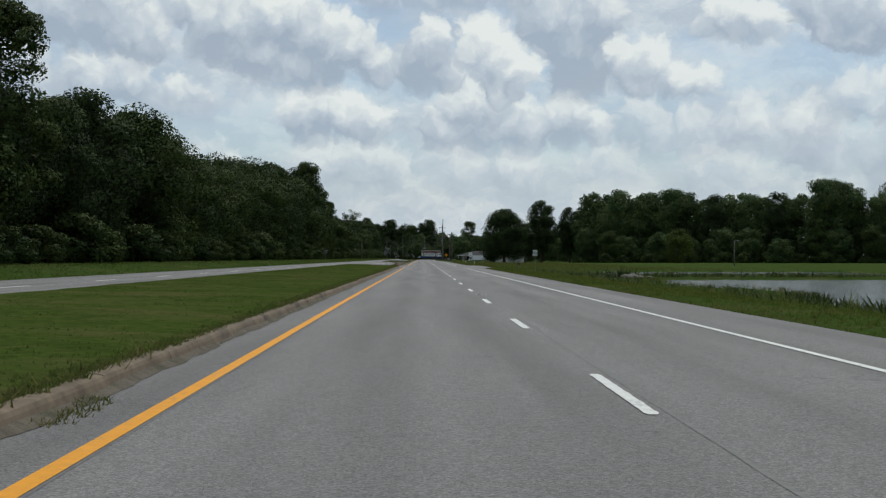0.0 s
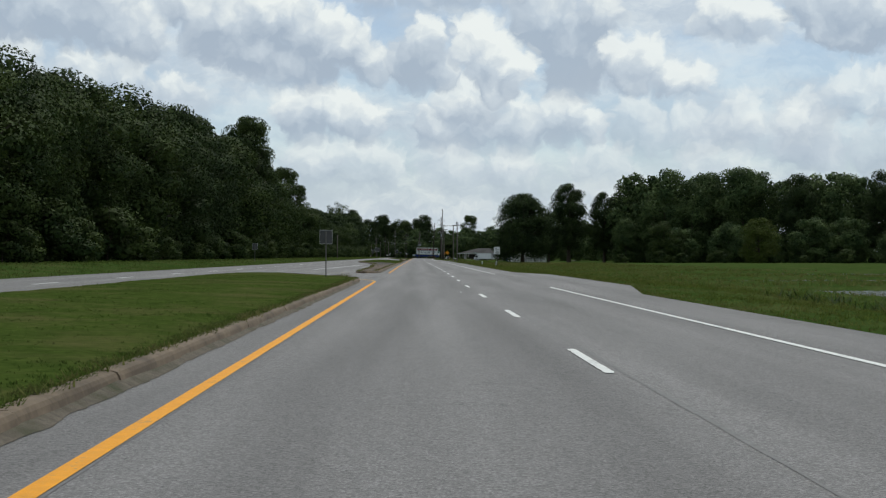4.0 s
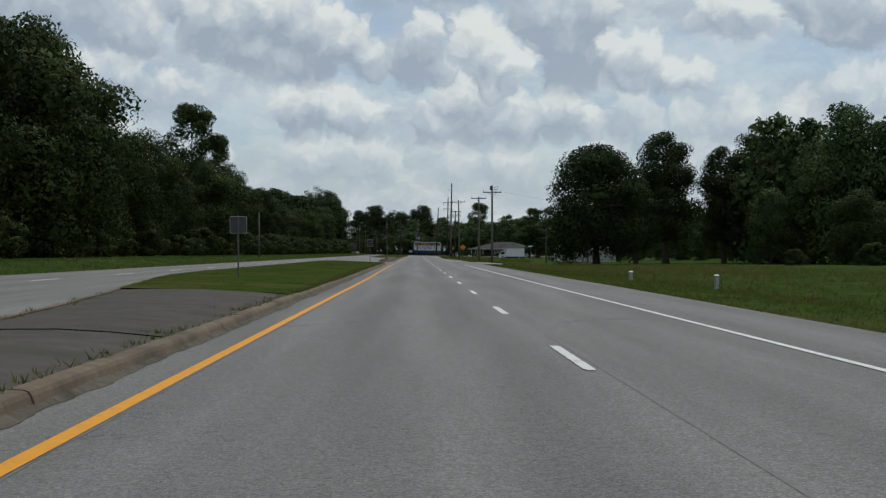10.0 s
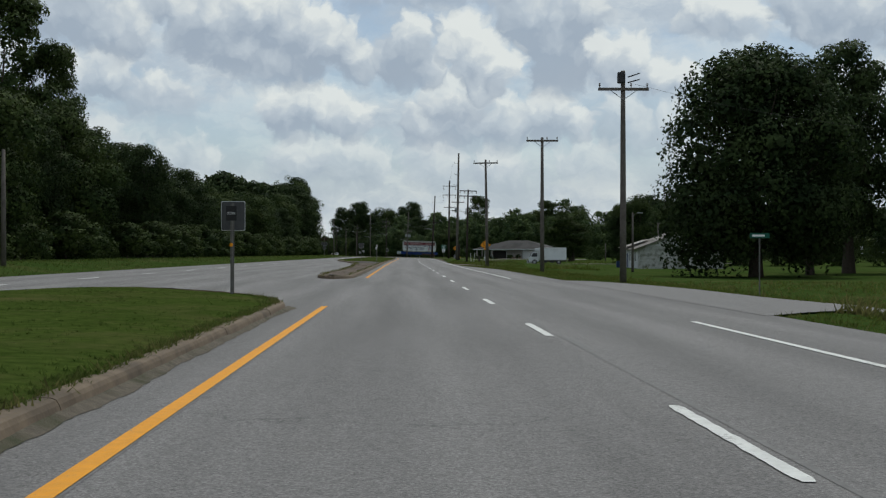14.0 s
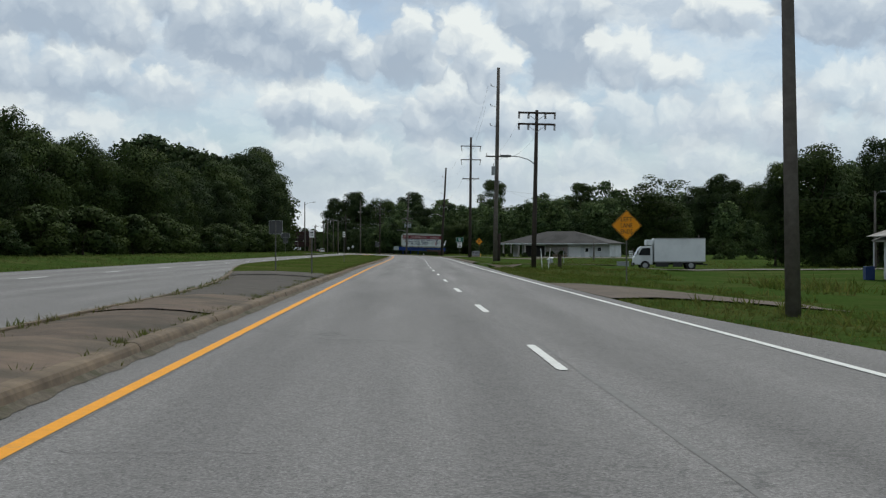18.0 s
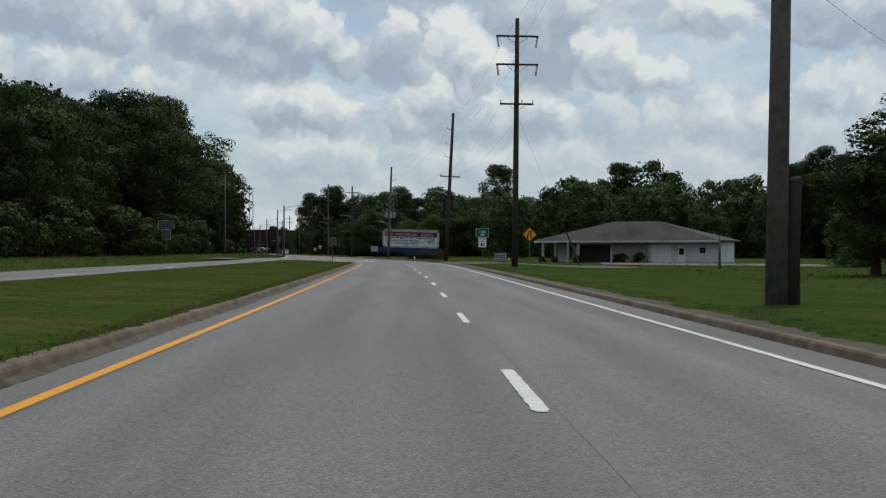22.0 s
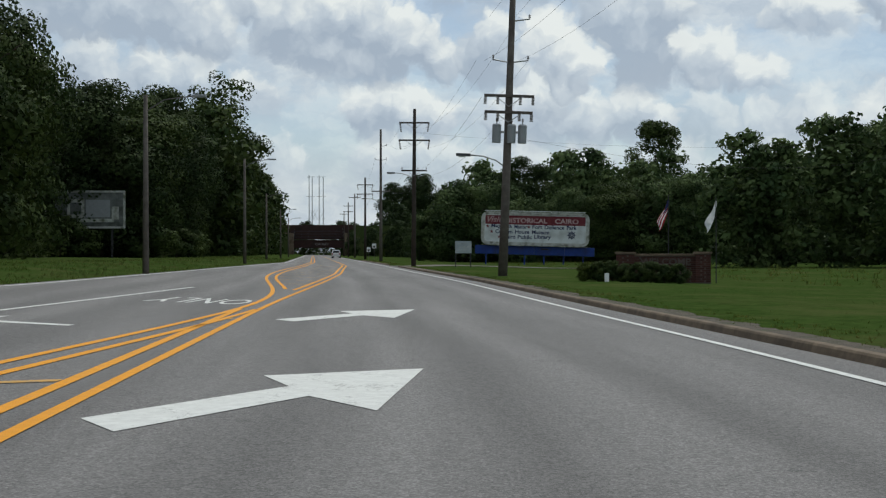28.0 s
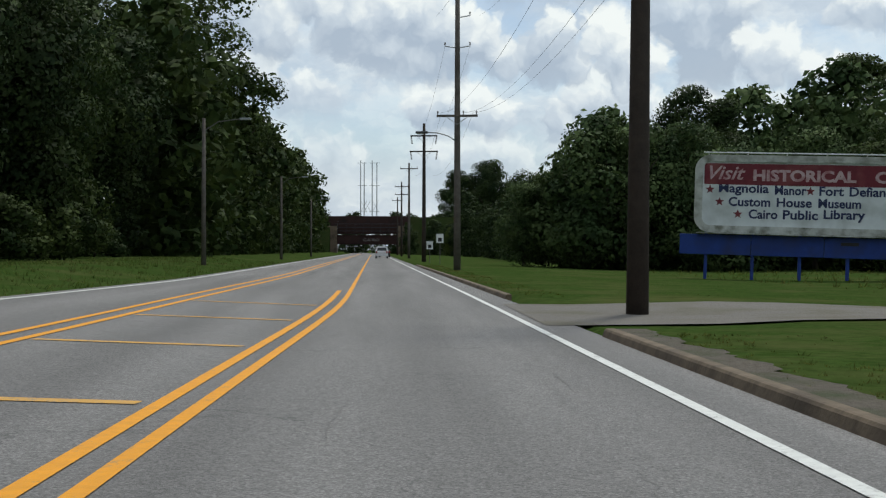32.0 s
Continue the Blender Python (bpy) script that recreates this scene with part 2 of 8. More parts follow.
# ---------------------------------------------------------------- materials
def surface(name, a, b, scale=3.0, rough=0.85, metal=0.0, bump=0.0, bump_scale=60.0, stain=None, stain_scale=0.4, island=0.0, spec=0.3, through_light=0.0, per_object=0.0):
    """A material that wanders between the colours a and b, with broader stains, fine relief, and a change from piece to piece."""
    m = bpy.data.materials.new(name)
    m.use_nodes = True
    nt = m.node_tree
    nodes, link = nt.nodes, nt.links.new
    bsdf = nodes["Principled BSDF"]
    bsdf.inputs["Roughness"].default_value = rough
    bsdf.inputs["Metallic"].default_value = metal
    bsdf.inputs["Specular IOR Level"].default_value = spec
    tc = nodes.new("ShaderNodeTexCoord")
    n1 = nodes.new("ShaderNodeTexNoise")
    n1.inputs["Scale"].default_value, n1.inputs["Detail"].default_value, n1.inputs["Roughness"].default_value = scale, 6.0, 0.65
    link(tc.outputs["Object"], n1.inputs["Vector"])
    ramp = nodes.new("ShaderNodeMapRange")
    ramp.inputs["From Min"].default_value, ramp.inputs["From Max"].default_value = (0.42, 0.60) if through_light else (0.3, 0.7)
    link(n1.outputs["Fac"], ramp.inputs["Value"])
    mix = nodes.new("ShaderNodeMix")
    mix.data_type = "RGBA"
    mix.inputs["A"].default_value, mix.inputs["B"].default_value = (*a, 1), (*b, 1)
    link(ramp.outputs[0], mix.inputs["Factor"])
    out = mix.outputs["Result"]
    if stain:
        n2 = nodes.new("ShaderNodeTexNoise")
        n2.inputs["Scale"].default_value, n2.inputs["Detail"].default_value = stain_scale, 4.0
        link(tc.outputs["Object"], n2.inputs["Vector"])
        r2 = nodes.new("ShaderNodeMapRange")
        r2.inputs["From Min"].default_value, r2.inputs["From Max"].default_value = 0.48, 0.72
        link(n2.outputs["Fac"], r2.inputs["Value"])
        mx = nodes.new("ShaderNodeMix")
        mx.data_type = "RGBA"
        link(r2.outputs[0], mx.inputs["Factor"])
        link(out, mx.inputs["A"])
        mx.inputs["B"].default_value = (*stain, 1)
        out = mx.outputs["Result"]
    if island or per_object:
        if per_object:
            g = nodes.new("ShaderNodeObjectInfo").outputs["Random"]
        else:
            g = nodes.new("ShaderNodeNewGeometry").outputs["Random Per Island"]
        mr = nodes.new("ShaderNodeMapRange")
        k = island or per_object
        mr.inputs["To Min"].default_value, mr.inputs["To Max"].default_value = 1 - k, 1 + k
        link(g, mr.inputs["Value"])
        hs = nodes.new("ShaderNodeHueSaturation")
        link(mr.outputs[0], hs.inputs["Value"])
        link(out, hs.inputs["Color"])
        out = hs.outputs["Color"]
    link(out, bsdf.inputs["Base Color"])
    if bump:
        n3 = nodes.new("ShaderNodeTexNoise")
        n3.inputs["Scale"].default_value, n3.inputs["Detail"].default_value = bump_scale, 5.0
        link(tc.outputs["Object"], n3.inputs["Vector"])
        bp = nodes.new("ShaderNodeBump")
        bp.inputs["Strength"].default_value, bp.inputs["Distance"].default_value = bump, 0.02
        link(n3.outputs["Fac"], bp.inputs["Height"])
        link(bp.outputs[0], bsdf.inputs["Normal"])
    if through_light:
        tr = nodes.new("ShaderNodeBsdfTranslucent")
        link(out, tr.inputs["Color"])
        ms = nodes.new("ShaderNodeMixShader")
        ms.inputs[0].default_value = through_light
        link(bsdf.outputs[0], ms.inputs[1])
        link(tr.outputs[0], ms.inputs[2])
        link(ms.outputs[0], nodes["Material Output"].inputs["Surface"])
    return m


def asphalt_material(name, base, dark, patch):
    """Worn chip-seal: fine aggregate speckle, polished wheel paths along the lanes, a few cracks."""
    m = surface(name, base, dark, scale=55.0, rough=0.82, bump=0.5, bump_scale=110.0, spec=0.35)
    nt = m.node_tree
    nodes, link = nt.nodes, nt.links.new
    bsdf = nodes["Principled BSDF"]
    out = bsdf.inputs["Base Color"].links[0].from_socket
    speck = out.node.inputs["Factor"].links[0].from_node
    speck.inputs["From Min"].default_value, speck.inputs["From Max"].default_value = 0.40, 0.60
    chips = nodes.new("ShaderNodeTexVoronoi")
    chips.inputs["Scale"].default_value = 42.0
    spot = nodes.new("ShaderNodeTexCoord")
    link(spot.outputs["Object"], chips.inputs["Vector"])
    grain = nodes.new("ShaderNodeMapRange")
    grain.inputs["To Min"].default_value, grain.inputs["To Max"].default_value = 0.74, 1.24
    chip_tone = nodes.new("ShaderNodeSeparateColor")
    link(chips.outputs["Color"], chip_tone.inputs[0])
    link(chip_tone.outputs[0], grain.inputs["Value"])
    chip_mix = nodes.new("ShaderNodeHueSaturation")
    link(grain.outputs[0], chip_mix.inputs["Value"])
    link(out, chip_mix.inputs["Color"])
    out = chip_mix.outputs["Color"]
    uv = nodes.new("ShaderNodeTexCoord")
    sep = nodes.new("ShaderNodeSeparateXYZ")
    link(uv.outputs["UV"], sep.inputs[0])
    wave = nodes.new("ShaderNodeMath")
    wave.operation = "SINE"
    mul = nodes.new("ShaderNodeMath")
    mul.operation = "MULTIPLY_ADD"
    link(sep.outputs["X"], mul.inputs[0])
    mul.inputs[1].default_value, mul.inputs[2].default_value = 3.4, 0.6
    link(mul.outputs[0], wave.inputs[0])
    longn = nodes.new("ShaderNodeTexNoise")
    mp = nodes.new("ShaderNodeMapping")
    mp.inputs["Scale"].default_value = (1.2, 0.06, 1)
    link(uv.outputs["UV"], mp.inputs[0])
    link(mp.outputs[0], longn.inputs["Vector"])
    longn.inputs["Scale"].default_value, longn.inputs["Detail"].default_value = 1.0, 6.0
    summed = nodes.new("ShaderNodeMath")
    summed.operation = "MULTIPLY_ADD"
    link(wave.outputs[0], summed.inputs[0])
    summed.inputs[1].default_value = 0.10
    link(longn.outputs["Fac"], summed.inputs[2])
    rng = nodes.new("ShaderNodeMapRange")
    rng.inputs["From Min"].default_value, rng.inputs["From Max"].default_value = 0.25, 0.8
    rng.inputs["To Min"].default_value, rng.inputs["To Max"].default_value = 0.76, 1.22
    link(summed.outputs[0], rng.inputs["Value"])
    hs = nodes.new("ShaderNodeHueSaturation")
    link(rng.outputs[0], hs.inputs["Value"])
    link(out, hs.inputs["Color"])
    out = hs.outputs["Color"]
    crack = nodes.new("ShaderNodeTexVoronoi")
    crack.feature = "DISTANCE_TO_EDGE"
    crack.inputs["Scale"].default_value = 0.16
    nw = nodes.new("ShaderNodeTexNoise")
    nw.inputs["Scale"].default_value, nw.inputs["Detail"].default_value = 0.8, 8.0
    link(uv.outputs["Object"], nw.inputs["Vector"])
    ad = nodes.new("ShaderNodeVectorMath")
    ad.operation = "MULTIPLY_ADD"
    link(nw.outputs["Color"], ad.inputs[0])
    ad.inputs[1].default_value = (3.5, 3.5, 0)
    link(uv.outputs["Object"], ad.inputs[2])
    link(ad.outputs[0], crack.inputs["Vector"])
    cr = nodes.new("ShaderNodeMapRange")
    cr.inputs["From Min"].default_value, cr.inputs["From Max"].default_value = 0.0006, 0.0022
    cr.inputs["To Min"].default_value, cr.inputs["To Max"].default_value = 0.45, 0.0
    link(crack.outputs["Distance"], cr.inputs["Value"])
    mk = nodes.new("ShaderNodeMix")
    mk.data_type = "RGBA"
    link(cr.outputs[0], mk.inputs["Factor"])
    link(out, mk.inputs["A"])
    mk.inputs["B"].default_value = (*patch, 1)
    link(mk.outputs["Result"], bsdf.inputs["Base Color"])
    return m


def worn_paint(name, a, b, under, bare=0.60):
    """Road paint, scuffed through to the asphalt in crumbs and longer scrapes."""
    m = surface(name, a, b, scale=7, rough=0.75, bump=0.3, bump_scale=90)
    nodes, link = m.node_tree.nodes, m.node_tree.links.new
    bsdf = nodes["Principled BSDF"]
    out = bsdf.inputs["Base Color"].links[0].from_socket
    tc = nodes.new("ShaderNodeTexCoord")
    wear = None
    for scale, squeeze, weight in ((22.0, 1.0, 0.5), (3.2, 0.4, 0.5)):
        mp = nodes.new("ShaderNodeMapping")
        mp.inputs["Scale"].default_value = (1.0, squeeze, 1.0)
        link(tc.outputs["Object"], mp.inputs["Vector"])
        n = nodes.new("ShaderNodeTexNoise")
        n.inputs["Scale"].default_value, n.inputs["Detail"].default_value, n.inputs["Roughness"].default_value = scale, 6.0, 0.7
        link(mp.outputs[0], n.inputs["Vector"])
        part_wear = nodes.new("ShaderNodeMath")
        part_wear.operation = "MULTIPLY_ADD"
        link(n.outputs["Fac"], part_wear.inputs[0])
        part_wear.inputs[1].default_value, part_wear.inputs[2].default_value = weight, 0.0
        if wear:
            link(wear.outputs[0], part_wear.inputs[2])
        wear = part_wear
    gone = nodes.new("ShaderNodeMapRange")
    gone.inputs["From Min"].default_value, gone.inputs["From Max"].default_value = bare - 0.03, bare + 0.05
    gone.inputs["To Max"].default_value = 0.85
    link(wear.outputs[0], gone.inputs["Value"])
    mix = nodes.new("ShaderNodeMix")
    mix.data_type = "RGBA"
    link(gone.outputs[0], mix.inputs["Factor"])
    link(out, mix.inputs["A"])
    mix.inputs["B"].default_value = (*under, 1)
    link(mix.outputs["Result"], bsdf.inputs["Base Color"])
    return m


def turf(name, dark, green, straw, bump=1.0, through_light=0.0, island=0.0):
    """Grass: dark and bright tufts, metre-wide clumps, and broad yellowed patches."""
    m = surface(name, dark, green, scale=5.0, rough=0.95, bump=bump, bump_scale=26, spec=0.0, island=island, through_light=through_light)
    nodes, link = m.node_tree.nodes, m.node_tree.links.new
    bsdf = nodes["Principled BSDF"]
    out = bsdf.inputs["Base Color"].links[0].from_socket
    tc = nodes.new("ShaderNodeTexCoord")
    for scale, tone, lo, hi, most in ((0.22, straw, 0.47, 0.66, 0.75), (1.3, straw, 0.54, 0.74, 0.6), (0.8, dark, 0.50, 0.70, 0.65)):
        n = nodes.new("ShaderNodeTexNoise")
        n.inputs["Scale"].default_value, n.inputs["Detail"].default_value, n.inputs["Roughness"].default_value = scale, 7.0, 0.68
        mp = nodes.new("ShaderNodeMapping")
        mp.inputs["Location"].default_value = (scale * 37, scale * 11, 0)
        link(tc.outputs["Object"], mp.inputs["Vector"])
        link(mp.outputs[0], n.inputs["Vector"])
        r = nodes.new("ShaderNodeMapRange")
        for key, v in (("From Min", lo), ("From Max", hi), ("To Max", most)):
            r.inputs[key].default_value = v
        link(n.outputs["Fac"], r.inputs["Value"])
        mix = nodes.new("ShaderNodeMix")
        mix.data_type = "RGBA"
        link(r.outputs[0], mix.inputs["Factor"])
        link(out, mix.inputs["A"])
        mix.inputs["B"].default_value = (*tone, 1)
        out = mix.outputs["Result"]
    for target in [bsdf.inputs["Base Color"]] + [n.inputs["Color"] for n in nodes if n.bl_idname == "ShaderNodeBsdfTranslucent"]:
        link(out, target)
    return m


M = {}
M["asphalt"] = asphalt_material("asphalt", (0.224, 0.215, 0.212), (0.120, 0.114, 0.1125), (0.055, 0.055, 0.055))
M["gutter_dirt"] = surface("gutter_dirt", (0.155, 0.130, 0.100), (0.080, 0.067, 0.051), scale=9, rough=0.95, bump=0.8, bump_scale=60, stain=(0.05, 0.052, 0.026), stain_scale=1.6)
M["tar"] = surface("tar_seam", (0.105, 0.102, 0.10), (0.175, 0.17, 0.166), scale=9, rough=0.7)
M["white_paint"] = worn_paint("white_road_paint", (0.74, 0.745, 0.72), (0.58, 0.58, 0.56), (0.27, 0.265, 0.26), 0.575)
M["yellow_paint"] = worn_paint("yellow_road_paint", (0.80, 0.335, 0.012), (0.66, 0.28, 0.02), (0.26, 0.21, 0.14), 0.595)
M["pale_yellow_paint"] = worn_paint("faded_yellow_paint", (0.66, 0.36, 0.07), (0.50, 0.28, 0.08), (0.24, 0.21, 0.17), 0.545)
M["concrete"] = surface("weathered_concrete", (0.205, 0.155, 0.107), (0.108, 0.082, 0.058), scale=4, rough=0.92, bump=0.3, bump_scale=18, stain=(0.075, 0.058, 0.042), stain_scale=0.8, per_object=0.06)
M["kerb_yellow"] = surface("yellowed_kerb_paint", (0.50, 0.27, 0.05), (0.30, 0.20, 0.08), scale=5, rough=0.85, bump=0.3, bump_scale=40, stain=(0.16, 0.12, 0.08), stain_scale=1.5)
M["slab"] = surface("brown_concrete_slab", (0.150, 0.108, 0.080), (0.078, 0.060, 0.046), scale=2.2, rough=0.92, bump=0.6, bump_scale=40, stain=(0.058, 0.05, 0.036), stain_scale=0.8, per_object=0.18)
M["slab_dark"] = surface("dark_patched_slab", (0.088, 0.074, 0.064), (0.052, 0.045, 0.040), scale=2.2, rough=0.92, bump=0.6, bump_scale=40, stain=(0.045, 0.043, 0.03), stain_scale=0.8, per_object=0.15)
M["lawn"] = turf("mown_grass", (0.026, 0.045, 0.009), (0.066, 0.092, 0.021), (0.095, 0.088, 0.036))
M["field"] = turf("rough_grass", (0.024, 0.045, 0.010), (0.053, 0.088, 0.022), (0.080, 0.086, 0.032))
M["blade"] = turf("grass_blades", (0.0440, 0.0704, 0.0120), (0.1040, 0.1320, 0.0288), (0.1400, 0.1240, 0.0480), 0.0, 0.5, 0.3)
M["dry_blade"] = surface("seed_grass", (0.125, 0.118, 0.046), (0.085, 0.105, 0.03), scale=0.5, rough=0.85, island=0.3, spec=0.0, through_light=0.5)
M["lawn_blade"] = turf("mown_blades", (0.040, 0.070, 0.014), (0.098, 0.138, 0.032), (0.132, 0.128, 0.054), 0.0, 0.5, 0.28)
M["leaf_dark"] = surface("dark_leaves", (0.0164, 0.0315, 0.0105), (0.0492, 0.0722, 0.0242), scale=0.35, rough=0.72, island=0.3, spec=0.12, through_light=0.18)
M["leaf"] = surface("green_leaves", (0.0210, 0.0394, 0.0105), (0.0590, 0.0833, 0.0223), scale=0.3, rough=0.72, island=0.3, spec=0.12, through_light=0.18)
M["leaf_light"] = surface("yellow_green_leaves", (0.0574, 0.0820, 0.0148), (0.0820, 0.1025, 0.0246), scale=0.3, rough=0.72, island=0.3, spec=0.12, through_light=0.18)
# leaf colour lightened over leaf_dark to stand in for haze and sunlit crowns
M["leaf_hazed"] = surface("haze_lightened_leaves", (0.035, 0.062, 0.022), (0.096, 0.136, 0.048), scale=0.3, rough=0.72, island=0.3, spec=0.12, through_light=0.2)
M["scrub"] = turf("dark_bank_scrub", (0.010, 0.017, 0.006), (0.026, 0.038, 0.012), (0.035, 0.036, 0.016))
M["bark"] = surface("bark", (0.07, 0.055, 0.042), (0.035, 0.028, 0.022), scale=6, rough=0.95, bump=0.8, bump_scale=14)
M["wood_pole"] = surface("weathered_pole_wood", (0.155, 0.138, 0.122), (0.085, 0.075, 0.066), scale=4, rough=0.9, bump=0.5, bump_scale=20, stain=(0.04, 0.032, 0.028), stain_scale=0.3)
M["dark_pole"] = surface("tarred_pole_wood", (0.055, 0.042, 0.034), (0.03, 0.024, 0.02), scale=4, rough=0.85, bump=0.5, bump_scale=20)
M["steel"] = surface("galvanised_steel", (0.42, 0.43, 0.44), (0.30, 0.31, 0.32), scale=8, rough=0.5, metal=0.7)
M["post_steel"] = surface("weathered_post_steel", (0.17, 0.165, 0.155), (0.10, 0.095, 0.088), scale=9, rough=0.7, metal=0.3)
# grey lowered to put the shade on the sign backs into the colour
M["sign_back"] = surface("grey_sign_back", (0.095, 0.097, 0.10), (0.06, 0.062, 0.065), scale=5, rough=0.65, metal=0.2)
M["dark_steel"] = surface("dark_steel", (0.05, 0.05, 0.055), (0.03, 0.03, 0.032), scale=5, rough=0.55, metal=0.3)
M["insulator"] = surface("insulator_glaze", (0.12, 0.09, 0.08), (0.2, 0.19, 0.18), scale=5, rough=0.3)
M["transformer"] = surface("transformer_grey", (0.30, 0.32, 0.335), (0.24, 0.26, 0.27), scale=3, rough=0.5)
M["wire"] = surface("cable", (0.02, 0.02, 0.022), (0.04, 0.04, 0.04), scale=3, rough=0.6)
M["sign_white"] = surface("sign_white", (0.80, 0.81, 0.81), (0.72, 0.73, 0.74), scale=3, rough=0.5)
M["plaque_grey"] = surface("grey_blue_plaque", (0.36, 0.41, 0.44), (0.28, 0.33, 0.36), scale=1.6, rough=0.25, stain=(0.42, 0.45, 0.46), stain_scale=1.2, spec=0.5)
M["sign_black"] = surface("sign_black", (0.015, 0.015, 0.016), (0.03, 0.03, 0.03), scale=3, rough=0.5)
M["sign_orange"] = surface("sign_amber", (0.85, 0.33, 0.008), (0.76, 0.28, 0.008), scale=2, rough=0.5)
# green darkened to carry the shade on the backlit sign face
M["sign_green"] = surface("sign_green", (0.0037, 0.0992, 0.0620), (0.0050, 0.0744, 0.0496), scale=2, rough=0.5)
M["sign_blue"] = surface("sign_blue", (0.02, 0.05, 0.16), (0.02, 0.04, 0.12), scale=2, rough=0.5)
M["puddle"] = surface("ditch_water", (0.03, 0.028, 0.02), (0.045, 0.04, 0.028), scale=0.3, rough=0.06, bump=0.1, bump_scale=2.0, spec=0.5)
M["water"] = surface("pond_water", (0.04, 0.042, 0.034), (0.06, 0.06, 0.046), scale=0.2, rough=0.13, bump=0.6, bump_scale=2.6, spec=0.5)
M["dirt"] = surface("brown_dirt", (0.145, 0.115, 0.09), (0.085, 0.068, 0.054), scale=2.2, rough=0.95, bump=0.8, bump_scale=25, stain=(0.07, 0.055, 0.045), stain_scale=0.3)
M["gravel"] = surface("gravel", (0.20, 0.185, 0.165), (0.115, 0.105, 0.095), scale=16, rough=0.95, bump=1.0, bump_scale=45, stain=(0.12, 0.11, 0.08), stain_scale=0.5)


# ---------------------------------------------------------------- plan: lines along the road, x by y
YS = np.arange(-140.0, 1701.0, 1.0)


def road_curve(table, slope=-0.132):
    ty, tx = zip(*table)
    x = np.interp(YS, ty, tx) + np.where(YS > ty[-1], (YS - ty[-1]) * slope, 0.0)
    k = np.hanning(27)
    pad = np.concatenate([2 * x[0] - x[13:0:-1], x, 2 * x[-1] - x[-2:-15:-1]])
    x = np.convolve(pad, k / k.sum(), "valid")
    return lambda y: float(np.interp(y, YS, x))


W_LINE = road_curve([(-140, 4.92), (190, 4.92), (250, 4.85), (340, 4.74), (480, 4.74), (510, 4.84), (560, 5.1), (609, 5.6), (646, 5.85), (680, 5.9), (694, 5.5), (713, 4.4), (722, 3.75), (740, 1.65), (765, -1.05), (786, -3.8), (806, -6.38), (834, -9.97)])
Y_LINE = road_curve([(-140, -2.03), (10, -2.03), (33, -2.08), (60, -2.1), (198, -2.12), (248, -2.19), (272, -2.21), (300, -2.15), (323, -2.06), (349, -2.14), (400, -2.15), (455, -2.185), (505, -2.15), (547, -2.06), (560, -2.02), (607, -1.63), (632, -1.53), (660, -1.45), (692, -1.5), (706, -2.0), (720, -3.18), (742, -5.08), (763, -6.47), (784, -8.06), (806, -10.32), (827, -12.3)])
KERB_GAP = [(-140, 0.74), (100, 0.76), (190, 0.72), (250, 0.66), (275, 0.64), (330, 0.72), (400, 0.72), (455, 0.58), (505, 0.62), (547, 0.70), (607, 0.60), (632, 0.62), (700, 0.65), (1700, 0.65)]
D_LINE = road_curve([(-140, 1.81), (160, 1.81), (195, 1.94), (235, 1.93), (262, 1.88), (295, 1.81), (345, 1.76), (520, 1.78), (548, 1.87), (575, 2.05), (605, 2.43), (628, 2.67), (669, 2.62), (700, 2.4)])
LEFT_EDGE = road_curve([(-140, -16.3), (640, -15.3), (700, -14.3), (746, -13.2), (773, -14.9), (840, -19.9)])
L_LINE = road_curve([(-140, -5.1), (737, -5.1), (744, -5.45), (748, -5.95), (753, -6.7), (763, -8.7), (773, -10.4), (790, -12.3), (816, -14.8), (855, -19.2)])
SHOULDER = [(-140, 2.0), (148, 2.0), (160, 3.6), (192, 3.6), (203, 2.0), (250, 2.02), (311, 2.36), (384, 2.08), (470, 2.13), (500, 0.45), (540, 0.45), (564, 0.72), (1700, 0.72)]


def shoulder(y):
    return float(np.interp(y, *zip(*SHOULDER)))


def kerb_line(y):
    """The median kerb's face, left of the yellow line."""
    return Y_LINE(y) - float(np.interp(y, *zip(*KERB_GAP)))


def bend(y):
    return W_LINE(y) - 4.92


def right_edge(y):
    return W_LINE(y) + shoulder(y)


def road_z(x, y):
    """The far carriageway lies higher; the bend is banked."""
    bank = 0.042 * min(9.0, max(0.0, Y_LINE(y) - 0.3 - x))
    t = smooth(700, 716, y)
    return bank * t + (1 - t) * (0.20 * smooth(-3.0, -9.6, x) + 0.12 * smooth(-9.6, -16.0, x))


def smooth(a, b, v):
    t = min(1.0, max(0.0, (v - a) / (b - a)))
    return t * t * (3 - 2 * t)


def pond_depth(x, y):
    """One inside the pond, nought on its banks."""
    wob = 4.0 * noise.noise(Vector((x * 0.05, y * 0.05, 3.0))) + 1.6 * noise.noise(Vector((x * 0.2, y * 0.2, 7.0)))
    big = smooth(0.0, 3.0, min(x - 17.5 + wob, 62 - x, (y - 34 + wob) * 0.6, (121 - y + 0.5 * wob) * 0.6))
    wing = smooth(0.0, 3.0, min(x - 24.0 + wob, 60 - x, (y - 234 + wob) * 0.6, (256 - y + wob) * 0.5))
    pool = smooth(0.0, 3.0, min(x - 20.5 + wob, 60 - x, (y - 284 + wob) * 0.6, (298 - y + wob) * 0.5))
    near = smooth(0.0, 3.0, min(x - 19.5 + wob, 58 - x, (y - 138 + wob) * 0.6, (184 - y + wob) * 0.5))
    mid = smooth(0.0, 3.0, min(x - 22.0 + wob, 46 - x, (y - 200 + wob) * 0.6, (218 - y + wob) * 0.5))
    return max(big, wing, pool, near, mid)


